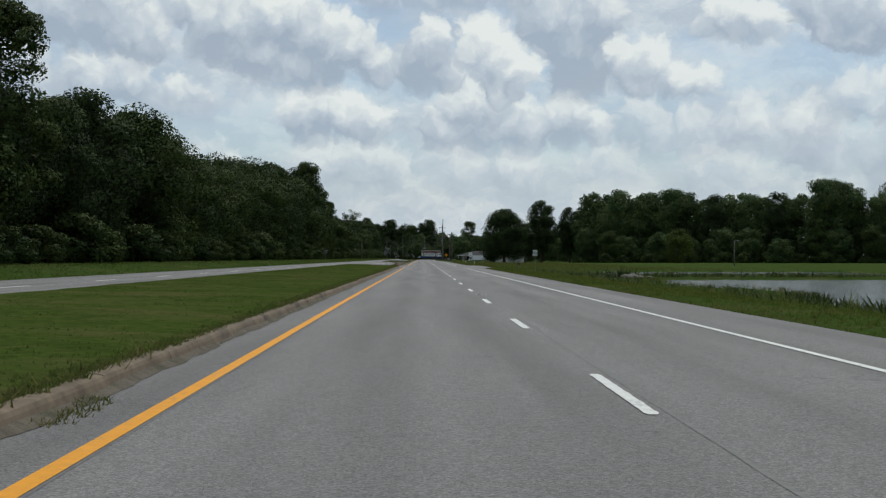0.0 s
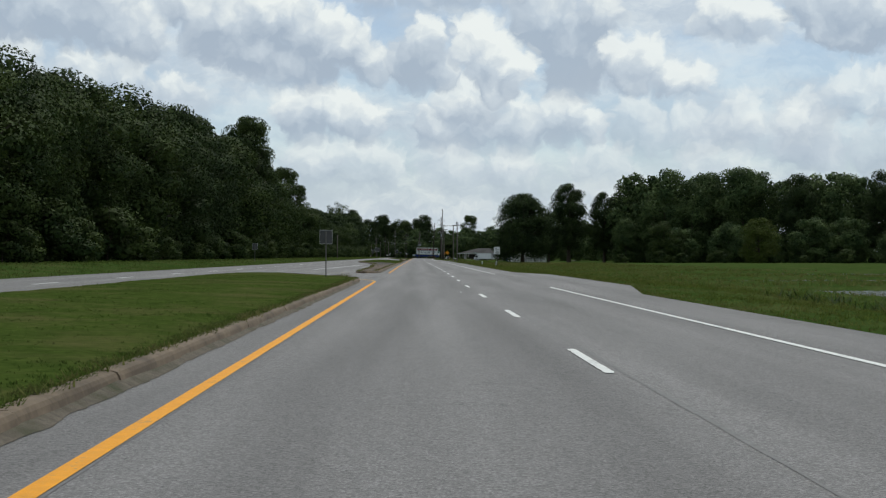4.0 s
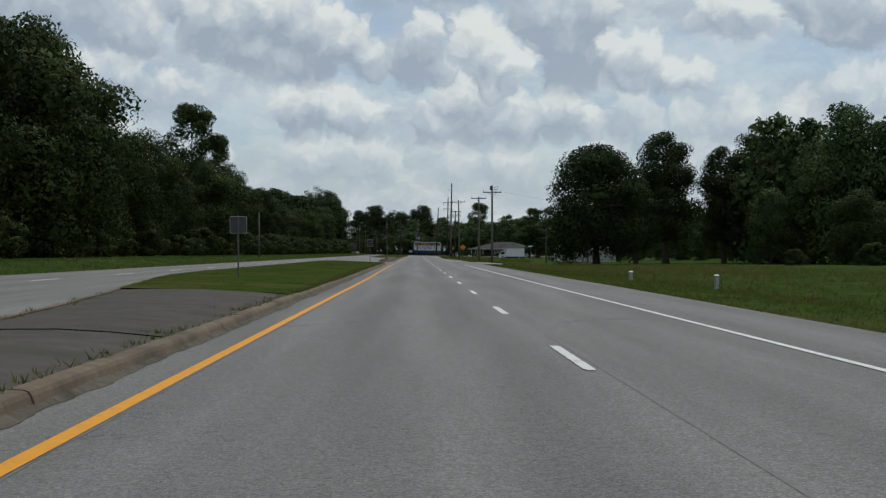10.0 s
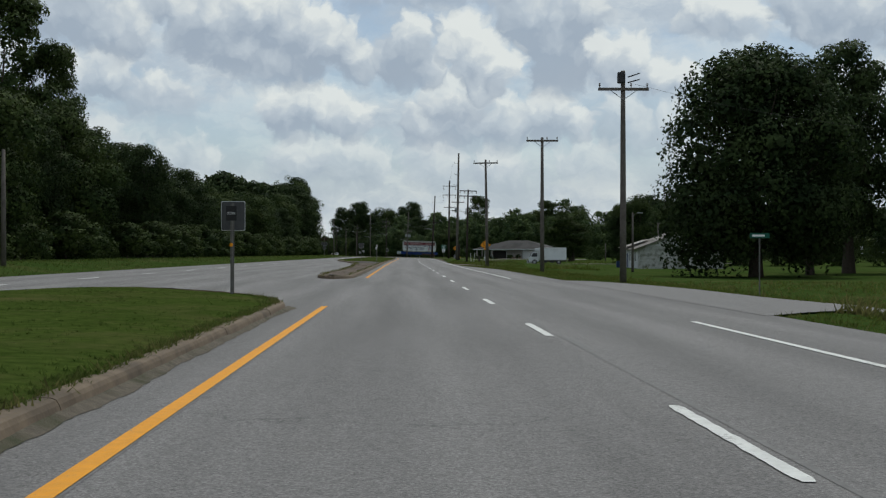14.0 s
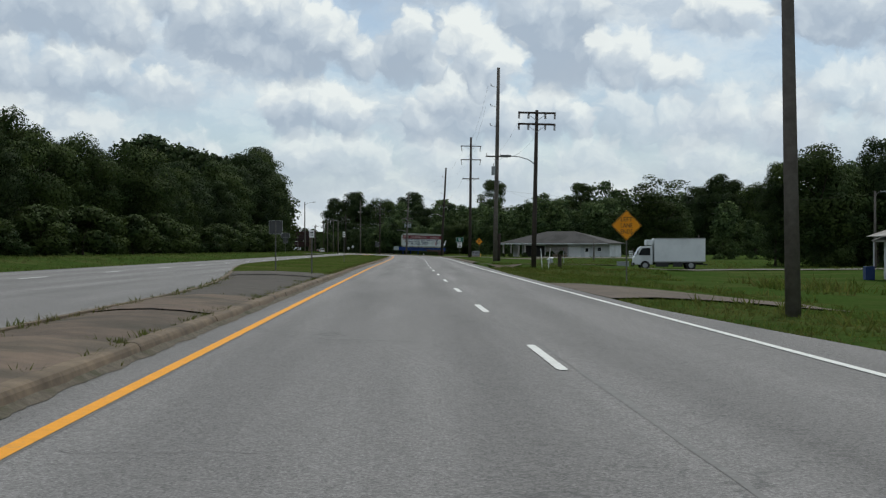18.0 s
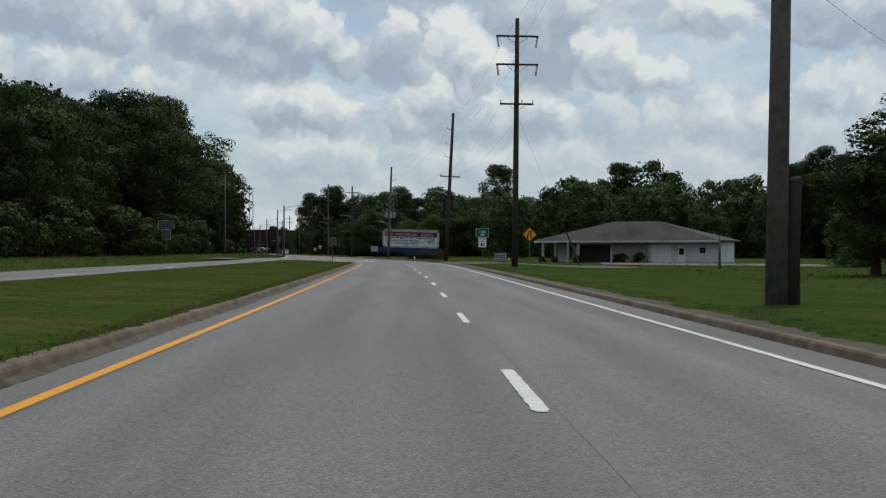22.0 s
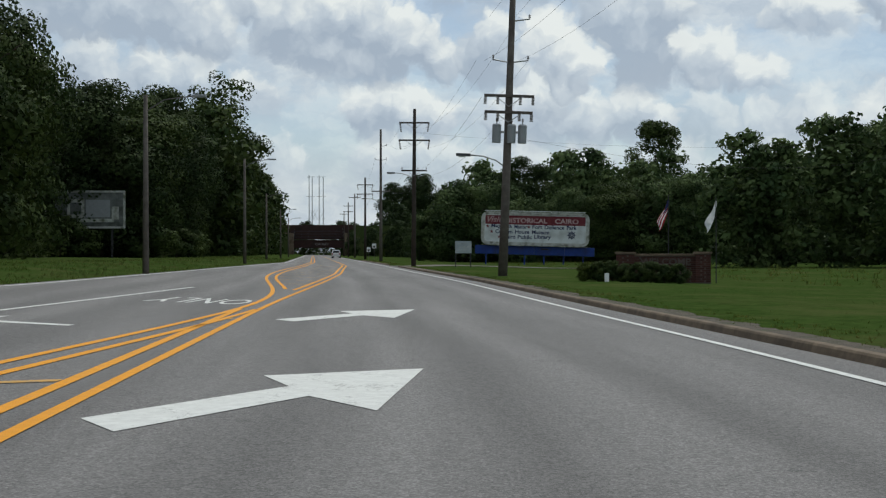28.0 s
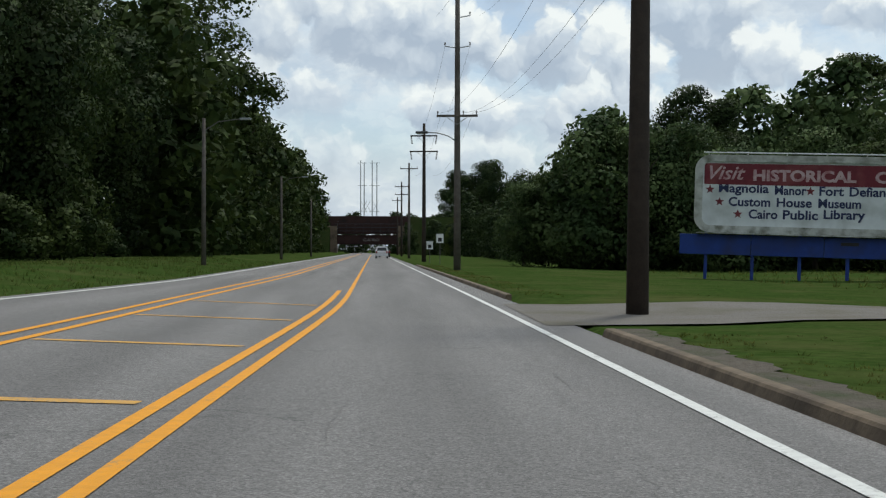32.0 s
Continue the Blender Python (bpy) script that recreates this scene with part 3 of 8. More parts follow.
def ground_z(x, y):
    le, re = LEFT_EDGE(y), right_edge(y)
    if le - 0.3 < x < re + 0.05:
        return min(-0.10, road_z(x, y) - 0.10) if x > -3 else road_z(x, y) - 0.12
    if x <= le:
        far = le - x
        return road_z(le, y) - 0.02 + 0.40 * smooth(0.6, 6.0, far) + 0.25 * smooth(8.0, 30.0, far) + 0.05 * noise.noise(Vector((x * 0.2, y * 0.2, 0)))
    far = x - re
    kerbed = smooth(555, 572, y)
    fall = 0.55 * smooth(0.3, 9.0, far) * (1 - kerbed) + kerbed * (-0.12 + 0.62 * smooth(2.0, 17.0, far) * (1 - 0.45 * smooth(690, 730, y)))
    fall += 0.25 * smooth(8, 20, far) * smooth(440, 480, y) * (1 - kerbed)
    fall *= 1 - 0.75 * smooth(551, 558, y) * (1 - smooth(586, 593, y)) * (1 - smooth(11, 15, far))
    z = -0.03 - fall + 0.06 * noise.noise(Vector((x * 0.15, y * 0.15, 1.0))) * smooth(0.5, 3.0, far)
    puddle = smooth(0.0, 1.4, min((far - 0.3) * 1.1, (3.9 - far) * 1.1, (y - 561) * 0.9, (581 - y) * 1.2))
    mouth = smooth(688, 690.5, y) * (1 - smooth(710.5, 713, y)) + smooth(817, 819, y) * (1 - smooth(830, 832, y))
    z -= 0.11 * mouth * (1 - smooth(2.0, 5.0, far))
    return z - 0.9 * pond_depth(x, y) - 0.45 * puddle


# ---------------------------------------------------------------- mesh helpers
def mesh_from(name, verts, faces, material, smooth_faces=False, uvs=None):
    me = bpy.data.meshes.new(name)
    me.from_pydata(verts, [], faces)
    for m in material if isinstance(material, (list, tuple)) else [material]:
        me.materials.append(m)
    if uvs is not None:
        layer = me.uv_layers.new(name="UVMap")
        idx = np.zeros(len(me.loops), dtype=np.int32)
        me.loops.foreach_get("vertex_index", idx)
        layer.data.foreach_set("uv", np.asarray(uvs, np.float32)[idx].ravel())
    if smooth_faces:
        me.polygons.foreach_set("use_smooth", [True] * len(me.polygons))
    me.update()
    return me


def part(name, bm, material, parent=None, label="", m=None, smooth_faces=False):
    """Links a bmesh, or a mesh, as one object under a thing or a part."""
    if isinstance(bm, bpy.types.Mesh):
        me = bm
    else:
        bmesh.ops.recalc_face_normals(bm, faces=bm.faces)
        me = bpy.data.meshes.new(name)
        bm.to_mesh(me)
        bm.free()
        me.materials.append(material)
        if smooth_faces:
            me.polygons.foreach_set("use_smooth", [True] * len(me.polygons))
    ob = new(name, me)
    if m is not None:
        ob.matrix_basis = m
    ob.parent = parent
    if label:
        tagged(ob, label)
    return ob


def thing(name, m, label, category, group="", kind=""):
    return_ob = new(name)
    return_ob.matrix_basis = m
    return_ob.empty_display_size = 0.2
    return tagged(return_ob, label, category, group, kind)


def box(bm, c, s, bevel=0.0, m=None):
    """A box of the size s round c, its edges bevelled."""
    r = bmesh.ops.create_cube(bm, size=1.0)
    vs = r["verts"]
    for v in vs:
        v.co = Vector((v.co.x * s[0] + c[0], v.co.y * s[1] + c[1], v.co.z * s[2] + c[2]))
    if m is not None:
        bmesh.ops.transform(bm, matrix=m, verts=vs)
    if bevel:
        es = list({e for v in vs for e in v.link_edges})
        bmesh.ops.bevel(bm, geom=es, offset=bevel, segments=2, affect="EDGES", profile=0.7)
    return bm


def rod(bm, a, b, r0, r1=None, n=10, caps=True):
    """A round, tapered rod from a to b."""
    a, b = Vector(a), Vector(b)
    r1 = r0 if r1 is None else r1
    q = (b - a).to_track_quat("Z", "Y").to_matrix()
    rings = []
    for p, r in ((a, r0), (b, r1)):
        rings.append([bm.verts.new(p + q @ Vector((r * math.cos(k * math.tau / n), r * math.sin(k * math.tau / n), 0))) for k in range(n)])
    for k in range(n):
        bm.faces.new((rings[0][k], rings[0][(k + 1) % n], rings[1][(k + 1) % n], rings[1][k]))
    if caps:
        bm.faces.new(rings[0][::-1])
        bm.faces.new(rings[1])
    return bm


def tube(bm, pts, r, n=6):
    """A bent tube through points; r: one radius or one for each."""
    pts = [Vector(p) for p in pts]
    rings = []
    for i, p in enumerate(pts):
        d = (pts[min(i + 1, len(pts) - 1)] - pts[max(i - 1, 0)]).normalized()
        q = d.to_track_quat("Z", "Y").to_matrix()
        rr = r[i] if isinstance(r, (list, tuple)) else r
        rings.append([bm.verts.new(p + q @ Vector((rr * math.cos(k * math.tau / n), rr * math.sin(k * math.tau / n), 0))) for k in range(n)])
    for u, v in zip(rings, rings[1:]):
        for k in range(n):
            bm.faces.new((u[k], u[(k + 1) % n], v[(k + 1) % n], v[k]))
    bm.faces.new(rings[0][::-1])
    bm.faces.new(rings[-1])
    return bm


def outline_plate(bm, pts, thick, z_axis="y"):
    """A flat plate from an outline in x and z, its front at y = 0, running back by thick."""
    front = [bm.verts.new((x, 0, z)) for x, z in pts]
    back_v = [bm.verts.new((x, thick, z)) for x, z in pts]
    bm.faces.new(front)
    bm.faces.new(back_v[::-1])
    for k in range(len(pts)):
        j = (k + 1) % len(pts)
        bm.faces.new((front[k], back_v[k], back_v[j], front[j]))
    return bm


def round_rect(w, h, r, n=5, cx=0.0, cz=0.0):
    pts = []
    for sx, sz, a0 in ((1, 1, 0), (-1, 1, 90), (-1, -1, 180), (1, -1, 270)):
        for k in range(n + 1):
            a = radians(a0 + 90 * k / n)
            pts.append((cx + sx * (w / 2 - r) + r * math.cos(a), cz + sz * (h / 2 - r) + r * math.sin(a)))
    return pts


def frame_plate(bm, outer, inner, y, thick):
    """A border between two outlines with the same number of points."""
    n = len(outer)
    rings = [[bm.verts.new((x, yy, z)) for x, z in o] for o, yy in ((outer, y), (inner, y), (outer, y + thick), (inner, y + thick))]
    for k in range(n):
        j = (k + 1) % n
        bm.faces.new((rings[0][k], rings[0][j], rings[1][j], rings[1][k]))
        bm.faces.new((rings[2][k], rings[3][k], rings[3][j], rings[2][j]))
        bm.faces.new((rings[0][k], rings[2][k], rings[2][j], rings[0][j]))
        bm.faces.new((rings[1][k], rings[1][j], rings[3][j], rings[3][k]))
    return bm


def lettering(text, size, material, parent, m, width=None, bold=0.0, shear=0.0, depth=0.003, name="lettering"):
    """Raised letters, centred, standing upright in x and z and facing -y."""
    cu = bpy.data.curves.new("letters", "FONT")
    cu.body, cu.size, cu.align_x, cu.align_y, cu.extrude, cu.offset, cu.shear = text, size, "CENTER", "CENTER", depth, bold, shear
    cu.resolution_u = 3
    ob = bpy.data.objects.new("letters", cu)
    me = bpy.data.meshes.new_from_object(ob)
    bpy.data.objects.remove(ob)
    co = np.zeros(len(me.vertices) * 3, np.float32)
    me.vertices.foreach_get("co", co)
    co = co.reshape(-1, 3)
    if width:
        co[:, 0] *= width / max(1e-6, co[:, 0].max() - co[:, 0].min())
    co[:, 0] -= (co[:, 0].max() + co[:, 0].min()) / 2
    co[:, 1] -= (co[:, 1].max() + co[:, 1].min()) / 2
    me.vertices.foreach_set("co", np.stack([co[:, 0], -co[:, 2], co[:, 1]], 1).ravel())
    me.materials.clear()
    me.materials.append(material)
    me.update()
    return part(name, me, material, parent, m=m)


def strip(name, y0, y1, left, right, z, material, step=2.0, label="", category="road marking", group="", kind="structure", cols=1, kink=None):
    """A sheet on the road between two lines."""
    n = max(1, int(math.ceil((y1 - y0) / step)))
    verts, faces, uvs = [], [], []
    for i in range(n + 1):
        y = y0 + (y1 - y0) * i / n
        a, b = left(y), right(y)
        for c in range(cols + 1):
            x = a + (b - a) * c / cols
            if kink:
                k = kink(y)
                x = a + (k - a) * c / (cols - 4) if c <= cols - 4 else k + (b - k) * (c - cols + 4) / 4
            verts.append((x, y, z + road_z(x, y)))
            uvs.append((x - bend(y), y))
    for i in range(n):
        for c in range(cols):
            k = i * (cols + 1) + c
            faces.append((k, k + 1, k + cols + 2, k + cols + 1))
    ob = new(name, mesh_from(name, verts, faces, material, uvs=uvs))
    return tagged(ob, label, category, group, kind)


# ---------------------------------------------------------------- ground, water, road
def build_ground():
    ys = list(np.arange(-140, -20, 20)) + list(np.arange(-20, 390, 4)) + list(np.arange(390, 556, 2.0)) + list(np.arange(556, 592, 1.0)) + list(np.arange(592, 686, 4)) + list(np.arange(686, 716, 1.5)) + list(np.arange(716, 900, 4)) + list(np.arange(900, 1301, 25)) + [1400, 1700, 2300, 3400, 5000]
    left = [0.0, 0.6, 1.5, 3, 5, 7, 10, 15, 25, 45, 90, 200, 500, 1500, 4000]
    right = [0.0, 0.3, 0.8, 1.4, 2, 3, 4] + list(np.arange(5.5, 62, 2.0)) + [70, 85, 110, 160, 260, 500, 1500, 4000]
    xs_n = len(left) + len(right) + 6
    verts, faces = [], []
    for y in ys:
        yy = min(y, 1650)
        le, re = LEFT_EDGE(yy) - 0.25, right_edge(yy) + 0.02
        row = [le - v for v in left[::-1]] + [le + 0.5, le + 3] + [le + 3 + (re - le - 4) * f for f in (0.25, 0.5, 0.75)] + [re - 1.0] + [re + v for v in right]
        for x in row:
            verts.append((x, y, ground_z(x, yy)))
    for i in range(len(ys) - 1):
        for j in range(xs_n - 1):
            k = i * xs_n + j
            faces.append((k, k + 1, k + xs_n + 1, k + xs_n))
    ob = new("ground", mesh_from("ground", verts, faces, M["field"], True))
    tagged(ob, "rough green roadside grass field with yellowed patches", "ground", kind="structure")


build_ground()
water = new("water", mesh_from("water", [(10, 15, -0.82), (75, 15, -0.82), (75, 310, -0.82), (10, 310, -0.82)], [(0, 1, 2, 3)], M["water"]))
tagged(water, "still dark pond water reflecting a grey sky", "pond", kind="structure")
puddle = new("water", mesh_from("water", [(5.75, 559, -0.2), (10.6, 559, -0.2), (10.6, 583, -0.2), (5.75, 583, -0.2)], [(0, 1, 2, 3)], M["puddle"]))
tagged(puddle, "dark ditch water standing beside the road", "puddle", kind="structure")
strip("road", -130, 1300, LEFT_EDGE, right_edge, 0.0, M["asphalt"], step=2.0, label="grey worn asphalt highway with polished wheel tracks", category="road", cols=30, kink=lambda y: Y_LINE(y) - 0.3)


# ---------------------------------------------------------------- medians
def nose(y, y0, y1, length, far):
    """How far an edge has drawn in at y, towards rounded ends."""
    d = min(y - y0, y1 - y)
    if d >= length:
        return 0.0
    t = 1 - max(d, 0.0) / length
    return far * (1 - math.sqrt(max(0.0, 1 - t * t)))


def median(y0, y1, left, covers, label, nose_len=(9.0, 9.0), slab=7.0):
    """A raised island: kerb pieces all round, and a top of grass or of concrete slabs. covers: (y0, y1, 'lawn' or 'slab')."""
    root = thing("median", pose(0, 0, 0), label, "median", kind="structure")

    def right_side(y):
        r = kerb_line(y)
        w = r - left(y)
        return r - nose(y, y0, y1, nose_len[1] if y > (y0 + y1) / 2 else nose_len[0], w * 0.55)

    def left_side(y):
        r = kerb_line(y)
        w = r - left(y)
        return left(y) + nose(y, y0, y1, nose_len[1] if y > (y0 + y1) / 2 else nose_len[0], w * 0.45)

    rng = random.Random(int(y0) + 5)
    for side, edge in ((1, right_side), (-1, left_side)):
        y = y0
        while y < y1 - 0.01:
            near_end = min(y - y0, y1 - y) < 10
            ln = min(1.2 if near_end else 3.05, y1 - y)
            a, b = (Vector((edge(v), v, road_z(edge(v), v))) for v in (y, y + ln))
            d = (b - a).normalized()
            out = Vector((d.y, -d.x, 0)).normalized() * side
            h, lean_out = 0.15 + rng.uniform(-0.006, 0.006), rng.uniform(-0.008, 0.008)
            bm = bmesh.new()
            prof = [(0.03, -0.05), (0.012, 0.02), (-0.012, h - 0.05), (-0.035, h - 0.015), (-0.075, h), (-0.2, h + 0.004), (-0.2, -0.05)]
            rings = [[bm.verts.new(p + out * (u + lean_out) + Vector((0, 0, v))) for u, v in prof] for p in (a + d * 0.003, b - d * 0.003)]
            for k in range(len(prof) - 1):
                bm.faces.new((rings[0][k], rings[0][k + 1], rings[1][k + 1], rings[1][k]))
            bm.faces.new(rings[0])
            bm.faces.new(rings[1][::-1])
            part("kerb_piece", bm, M["kerb_yellow"] if y1 == 700 and side == 1 and y > 694.5 else M["concrete"], root)
            y += ln
    for c0, c1, kind in covers:
        if kind == "slab":
            y = c0
            while y < c1 - 0.01:
                ln = min(slab, c1 - y)
                bm = bmesh.new()
                rows = []
                tilt = rng.uniform(-0.012, 0.02)
                for q in range(4):
                    yy = y + 0.02 + (ln - 0.04) * q / 3
                    a, b = left_side(yy) + 0.2, right_side(yy) - 0.2
                    rows.append([bm.verts.new((a + (b - a) * s, yy, 0.135 + road_z(a, yy) * (1 - s) + 0.07 * math.sin(math.pi * s) + tilt)) for s in (0, 0.25, 0.5, 0.75, 1)])
                for u, v in zip(rows, rows[1:]):
                    for k in range(4):
                        bm.faces.new((u[k], u[k + 1], v[k + 1], v[k]))
                part("slab", bm, M["slab_dark"] if 254 < y < 300 or y > 500 else M["slab"], root)
                y += ln
        else:
            verts, faces = [], []
            n = int((c1 - c0) / 1.0)
            cols = 10
            for i in range(n + 1):
                y = c0 + (c1 - c0) * i / n
                a, b = left_side(y) + 0.15, right_side(y) - 0.13 + 0.03 * noise.noise(Vector((0, y * 0.8, 9)))
                for s in range(cols + 1):
                    x = a + (b - a) * s / cols
                    verts.append((x, y, (0.13 if s == cols else 0.162) + road_z(a, y) * (1 - s / cols) + 0.02 * math.sin(math.pi * s / cols) * min(1, (b - a) / 5) + 0.025 * noise.noise(Vector((x * 0.9, y * 0.9, 2)))))
            for i in range(n):
                for s in range(cols):
                    k = i * (cols + 1) + s
                    faces.append((k, k + 1, k + cols + 2, k + cols + 1))
            part("lawn", mesh_from("lawn", verts, faces, M["lawn"], True), None, root, "mown green grass top")
    return left_side, right_side


def left_a(y):
    return -9.8


def left_b(y):
    return -4.5 - 0.7 * smooth(222, 256, y) - 0.6 * smooth(254, 276, y) - 4.0 * smooth(276, 325, y)


def left_c(y):
    return -4.6 - 0.6 * smooth(466, 500, y) - 4.6 * smooth(500, 562, y) + 0.7 * smooth(600, 690, y)


EDGE_A = median(-130, 177.6, left_a, [(-130, 177.2, "lawn")], "long raised grass median with worn concrete kerbs")
EDGE_B = median(197, 405, left_b, [(197.4, 298, "slab"), (298, 404.6, "lawn")], "raised median of brown concrete slabs turning to grass", (4.0, 9.0))
EDGE_C = median(431, 700, left_c, [(431.4, 529, "slab"), (529, 699.6, "lawn")], "raised median of brown concrete slabs turning to mown grass", (4.0, 9.0))


# ---------------------------------------------------------------- road markings
def line(name, y0, y1, curve, width, material, label, off=0.0, z=0.008, step=2.0, group=""):
    return strip(name, y0, y1, lambda y: curve(y) + off - width / 2, lambda y: curve(y) + off + width / 2, z, material, step, label, group=group)


for y0, y1 in ((-130, 157), (192, 392), (432, 1160)):
    line("white_edge_line", y0, y1, W_LINE, 0.12, M["white_paint"], "white painted edge line on grey asphalt")
for y0, y1 in ((-130, 167.2), (198.5, 399), (434, 706)):
    line("yellow_edge_line", y0, y1, Y_LINE, 0.14, M["yellow_paint"], "yellow painted edge line beside a concrete kerb")
def ragged_dash(y0, y1, half, seed):
    """A lane dash whose edges and ends have crumbled."""
    def edge(side):
        def at(y):
            end = min(1.0, (min(y - y0, y1 - y) + 0.03) / 0.16)
            return D_LINE(y) + side * half * (0.55 + 0.45 * end) + 0.014 * noise.noise(Vector((side * 3.0 + seed, y * 4.0, 0))) + 0.008 * noise.noise(Vector((side * 5.0 + seed, y * 17.0, 2)))
        return at
    strip("lane_dash", y0, y1, edge(-1), edge(1), 0.008, M["white_paint"], 0.07, "worn white dashed lane line", group="lane dashes")


for n in range(-8, 57):
    y = 10.2 + 12.192 * n
    y += float(np.interp(y, (0, 150, 205, 240, 275, 350, 456, 500, 535, 632, 668, 693), (-0.2, 0.2, 0.5, 0.0, -0.3, -0.3, 0.0, -0.1, -0.4, -0.6, -0.9, -1.9)))
    ragged_dash(y, y + 3.5, 0.062 + 0.006 * ((n * 7) % 3 - 1), n)
strip("pavement_seam", -130, 690, lambda y: D_LINE(y) + 0.13 + 0.015 * noise.noise(Vector((0, y * 0.9, 0))), lambda y: D_LINE(y) + 0.18 + max(-0.03, 0.12 * noise.noise(Vector((4, y * 0.33, 0)))) + 0.02 * noise.noise(Vector((0, y * 1.7, 0))), 0.003, M["tar"], 0.6, "ragged dark seam along the lane joint")
def road_crack(pts, wide, seed):
    """A thin ragged crack through points of the road's surface."""
    verts = []
    for k, (x, y) in enumerate(pts):
        d = Vector(pts[min(k + 1, len(pts) - 1)]) - Vector(pts[max(k - 1, 0)])
        d.normalize()
        w = wide * (0.35 + 1.1 * abs(noise.noise(Vector((k * 0.6, seed, 4))))) * min(1.0, 0.15 + 0.5 * min(k, len(pts) - 1 - k))
        for q in (-w, w):
            verts.append((x - d.y * q, y + d.x * q, 0.004 + road_z(x, y)))
    ob = new("road_crack", mesh_from("road_crack", verts, [(2 * k, 2 * k + 2, 2 * k + 3, 2 * k + 1) for k in range(len(pts) - 1)], M["tar"]))
    tagged(ob, "thin dark crack in the worn asphalt", "road crack", "road cracks", "structure")


crng = random.Random(77)
CRACKS = [(556.2, -1.1, 0.9), (556.0, 1.2, 2.6), (795.2, -12.6, -8.4), (176.5, -5.0, -2.6), (300.0, 0.2, 1.6), (612.0, -0.8, 1.0), (195.4, -2.6, -1.2), (194.6, -0.4, 0.4), (194.3, 1.6, 2.4), (788.6, -10.2, -6.4), (812.0, -9.6, -7.6), (757.5, -2.6, -0.4)]
for k in range(44):
    y = -4 + 18.6 * k + crng.uniform(-6, 6)
    mid = crng.uniform(Y_LINE(y) + 0.6, W_LINE(y) - 0.6)
    half = crng.uniform(0.3, 1.3)
    CRACKS.append((y, mid - half, mid + half))
for seed, (cy, ca, cb) in enumerate(CRACKS):
    n = 10 + int((cb - ca) * 9)
    road_crack([(ca + (cb - ca) * k / n, cy + 0.35 * noise.noise(Vector((ca + (cb - ca) * k / n * 0.9, cy, 1))) + 0.10 * noise.noise(Vector((k * 0.55, cy, 2)))) for k in range(n + 1)], 0.009, seed)
for seed in range(34):
    y = 735 + 2.4 * seed + crng.uniform(-1.5, 1.5)
    off, ln = crng.choice((1.0, 1.15, 2.7, 2.85)) + crng.uniform(-0.2, 0.2), crng.uniform(0.8, 2.6)
    road_crack([(Y_LINE(y + ln * k / 12) + off + 0.12 * noise.noise(Vector((k * 0.5, seed, 6))), y + ln * k / 12) for k in range(13)], 0.008, seed + 200)
for y0, y1 in ((-20, 167), (199, 399), (434, 700)):
    strip("pavement_seam", y0, y1, lambda y: Y_LINE(y) + 0.068 + 0.008 * noise.noise(Vector((1, y * 1.3, 0))), lambda y: Y_LINE(y) + 0.098 + 0.02 * noise.noise(Vector((2, y * 0.9, 0))), 0.0035, M["tar"], 0.5, "thin dark joint along the yellow line")
    grit = strip("gutter_dirt", y0 + 1, y1 - 1, lambda y: kerb_line(y) - 0.02, lambda y: kerb_line(y) + 0.10 + 0.085 * noise.noise(Vector((3, y * 0.23, 0))) + 0.07 * noise.noise(Vector((4, y * 1.1, 0))) + 0.035 * noise.noise(Vector((5, y * 4.5, 0))), 0.005, M["gutter_dirt"], 0.14, "brown grit gathered along the kerb's foot", "grit")
    for k, v in enumerate(grit.data.vertices):
        if k % 2 == 0:
            v.co.z += 0.055 + 0.03 * noise.noise(Vector((7, v.co.y * 0.4, 0)))
for n in range(-8, 55):
    y = 4.0 + 12.192 * n
    line("lane_dash", y, y + 3.3, LEFT_EDGE, 0.13, M["white_paint"], "worn white dashed lane line", off=3.1, step=1.2, group="far lane dashes")

# broken spots of asphalt at the lane joint
for px, py, pr in ((2.02, 42.8, 0.30), (2.05, 358.6, 0.26), (1.78, 456.8, 0.24), (1.15, 150.0, 0.2)):
    root = thing("pothole", pose(px, py, 0.004), "small broken spot in the asphalt with loose chips", "pothole", "broken spots", "structure")
    rr = random.Random(int(py))
    bm = bmesh.new()
    bm.faces.new([bm.verts.new((pr * 0.55 * rr.uniform(0.6, 1.1) * math.cos(a), 1.6 * pr * rr.uniform(0.6, 1.1) * math.sin(a), 0)) for a in (math.tau * k / 14 for k in range(14))])
    part("hole", bm, M["tar"], root)
    for k in range(8):
        bm = bmesh.new()
        bmesh.ops.create_icosphere(bm, subdivisions=1, radius=rr.uniform(0.006, 0.016))
        bmesh.ops.translate(bm, verts=bm.verts, vec=(rr.gauss(0, pr * 0.3), rr.gauss(0, pr * 0.9), 0.004))
        part("chip", bm, M["white_paint"] if k % 2 else M["gravel"], root)

strip("white_lane_line", 205, 262, lambda y: -8.0 + 0.024 * (y - 205), lambda y: -7.87 + 0.024 * (y - 205), 0.006, M["white_paint"], 2.0, "white lane line beside the far turn lane")

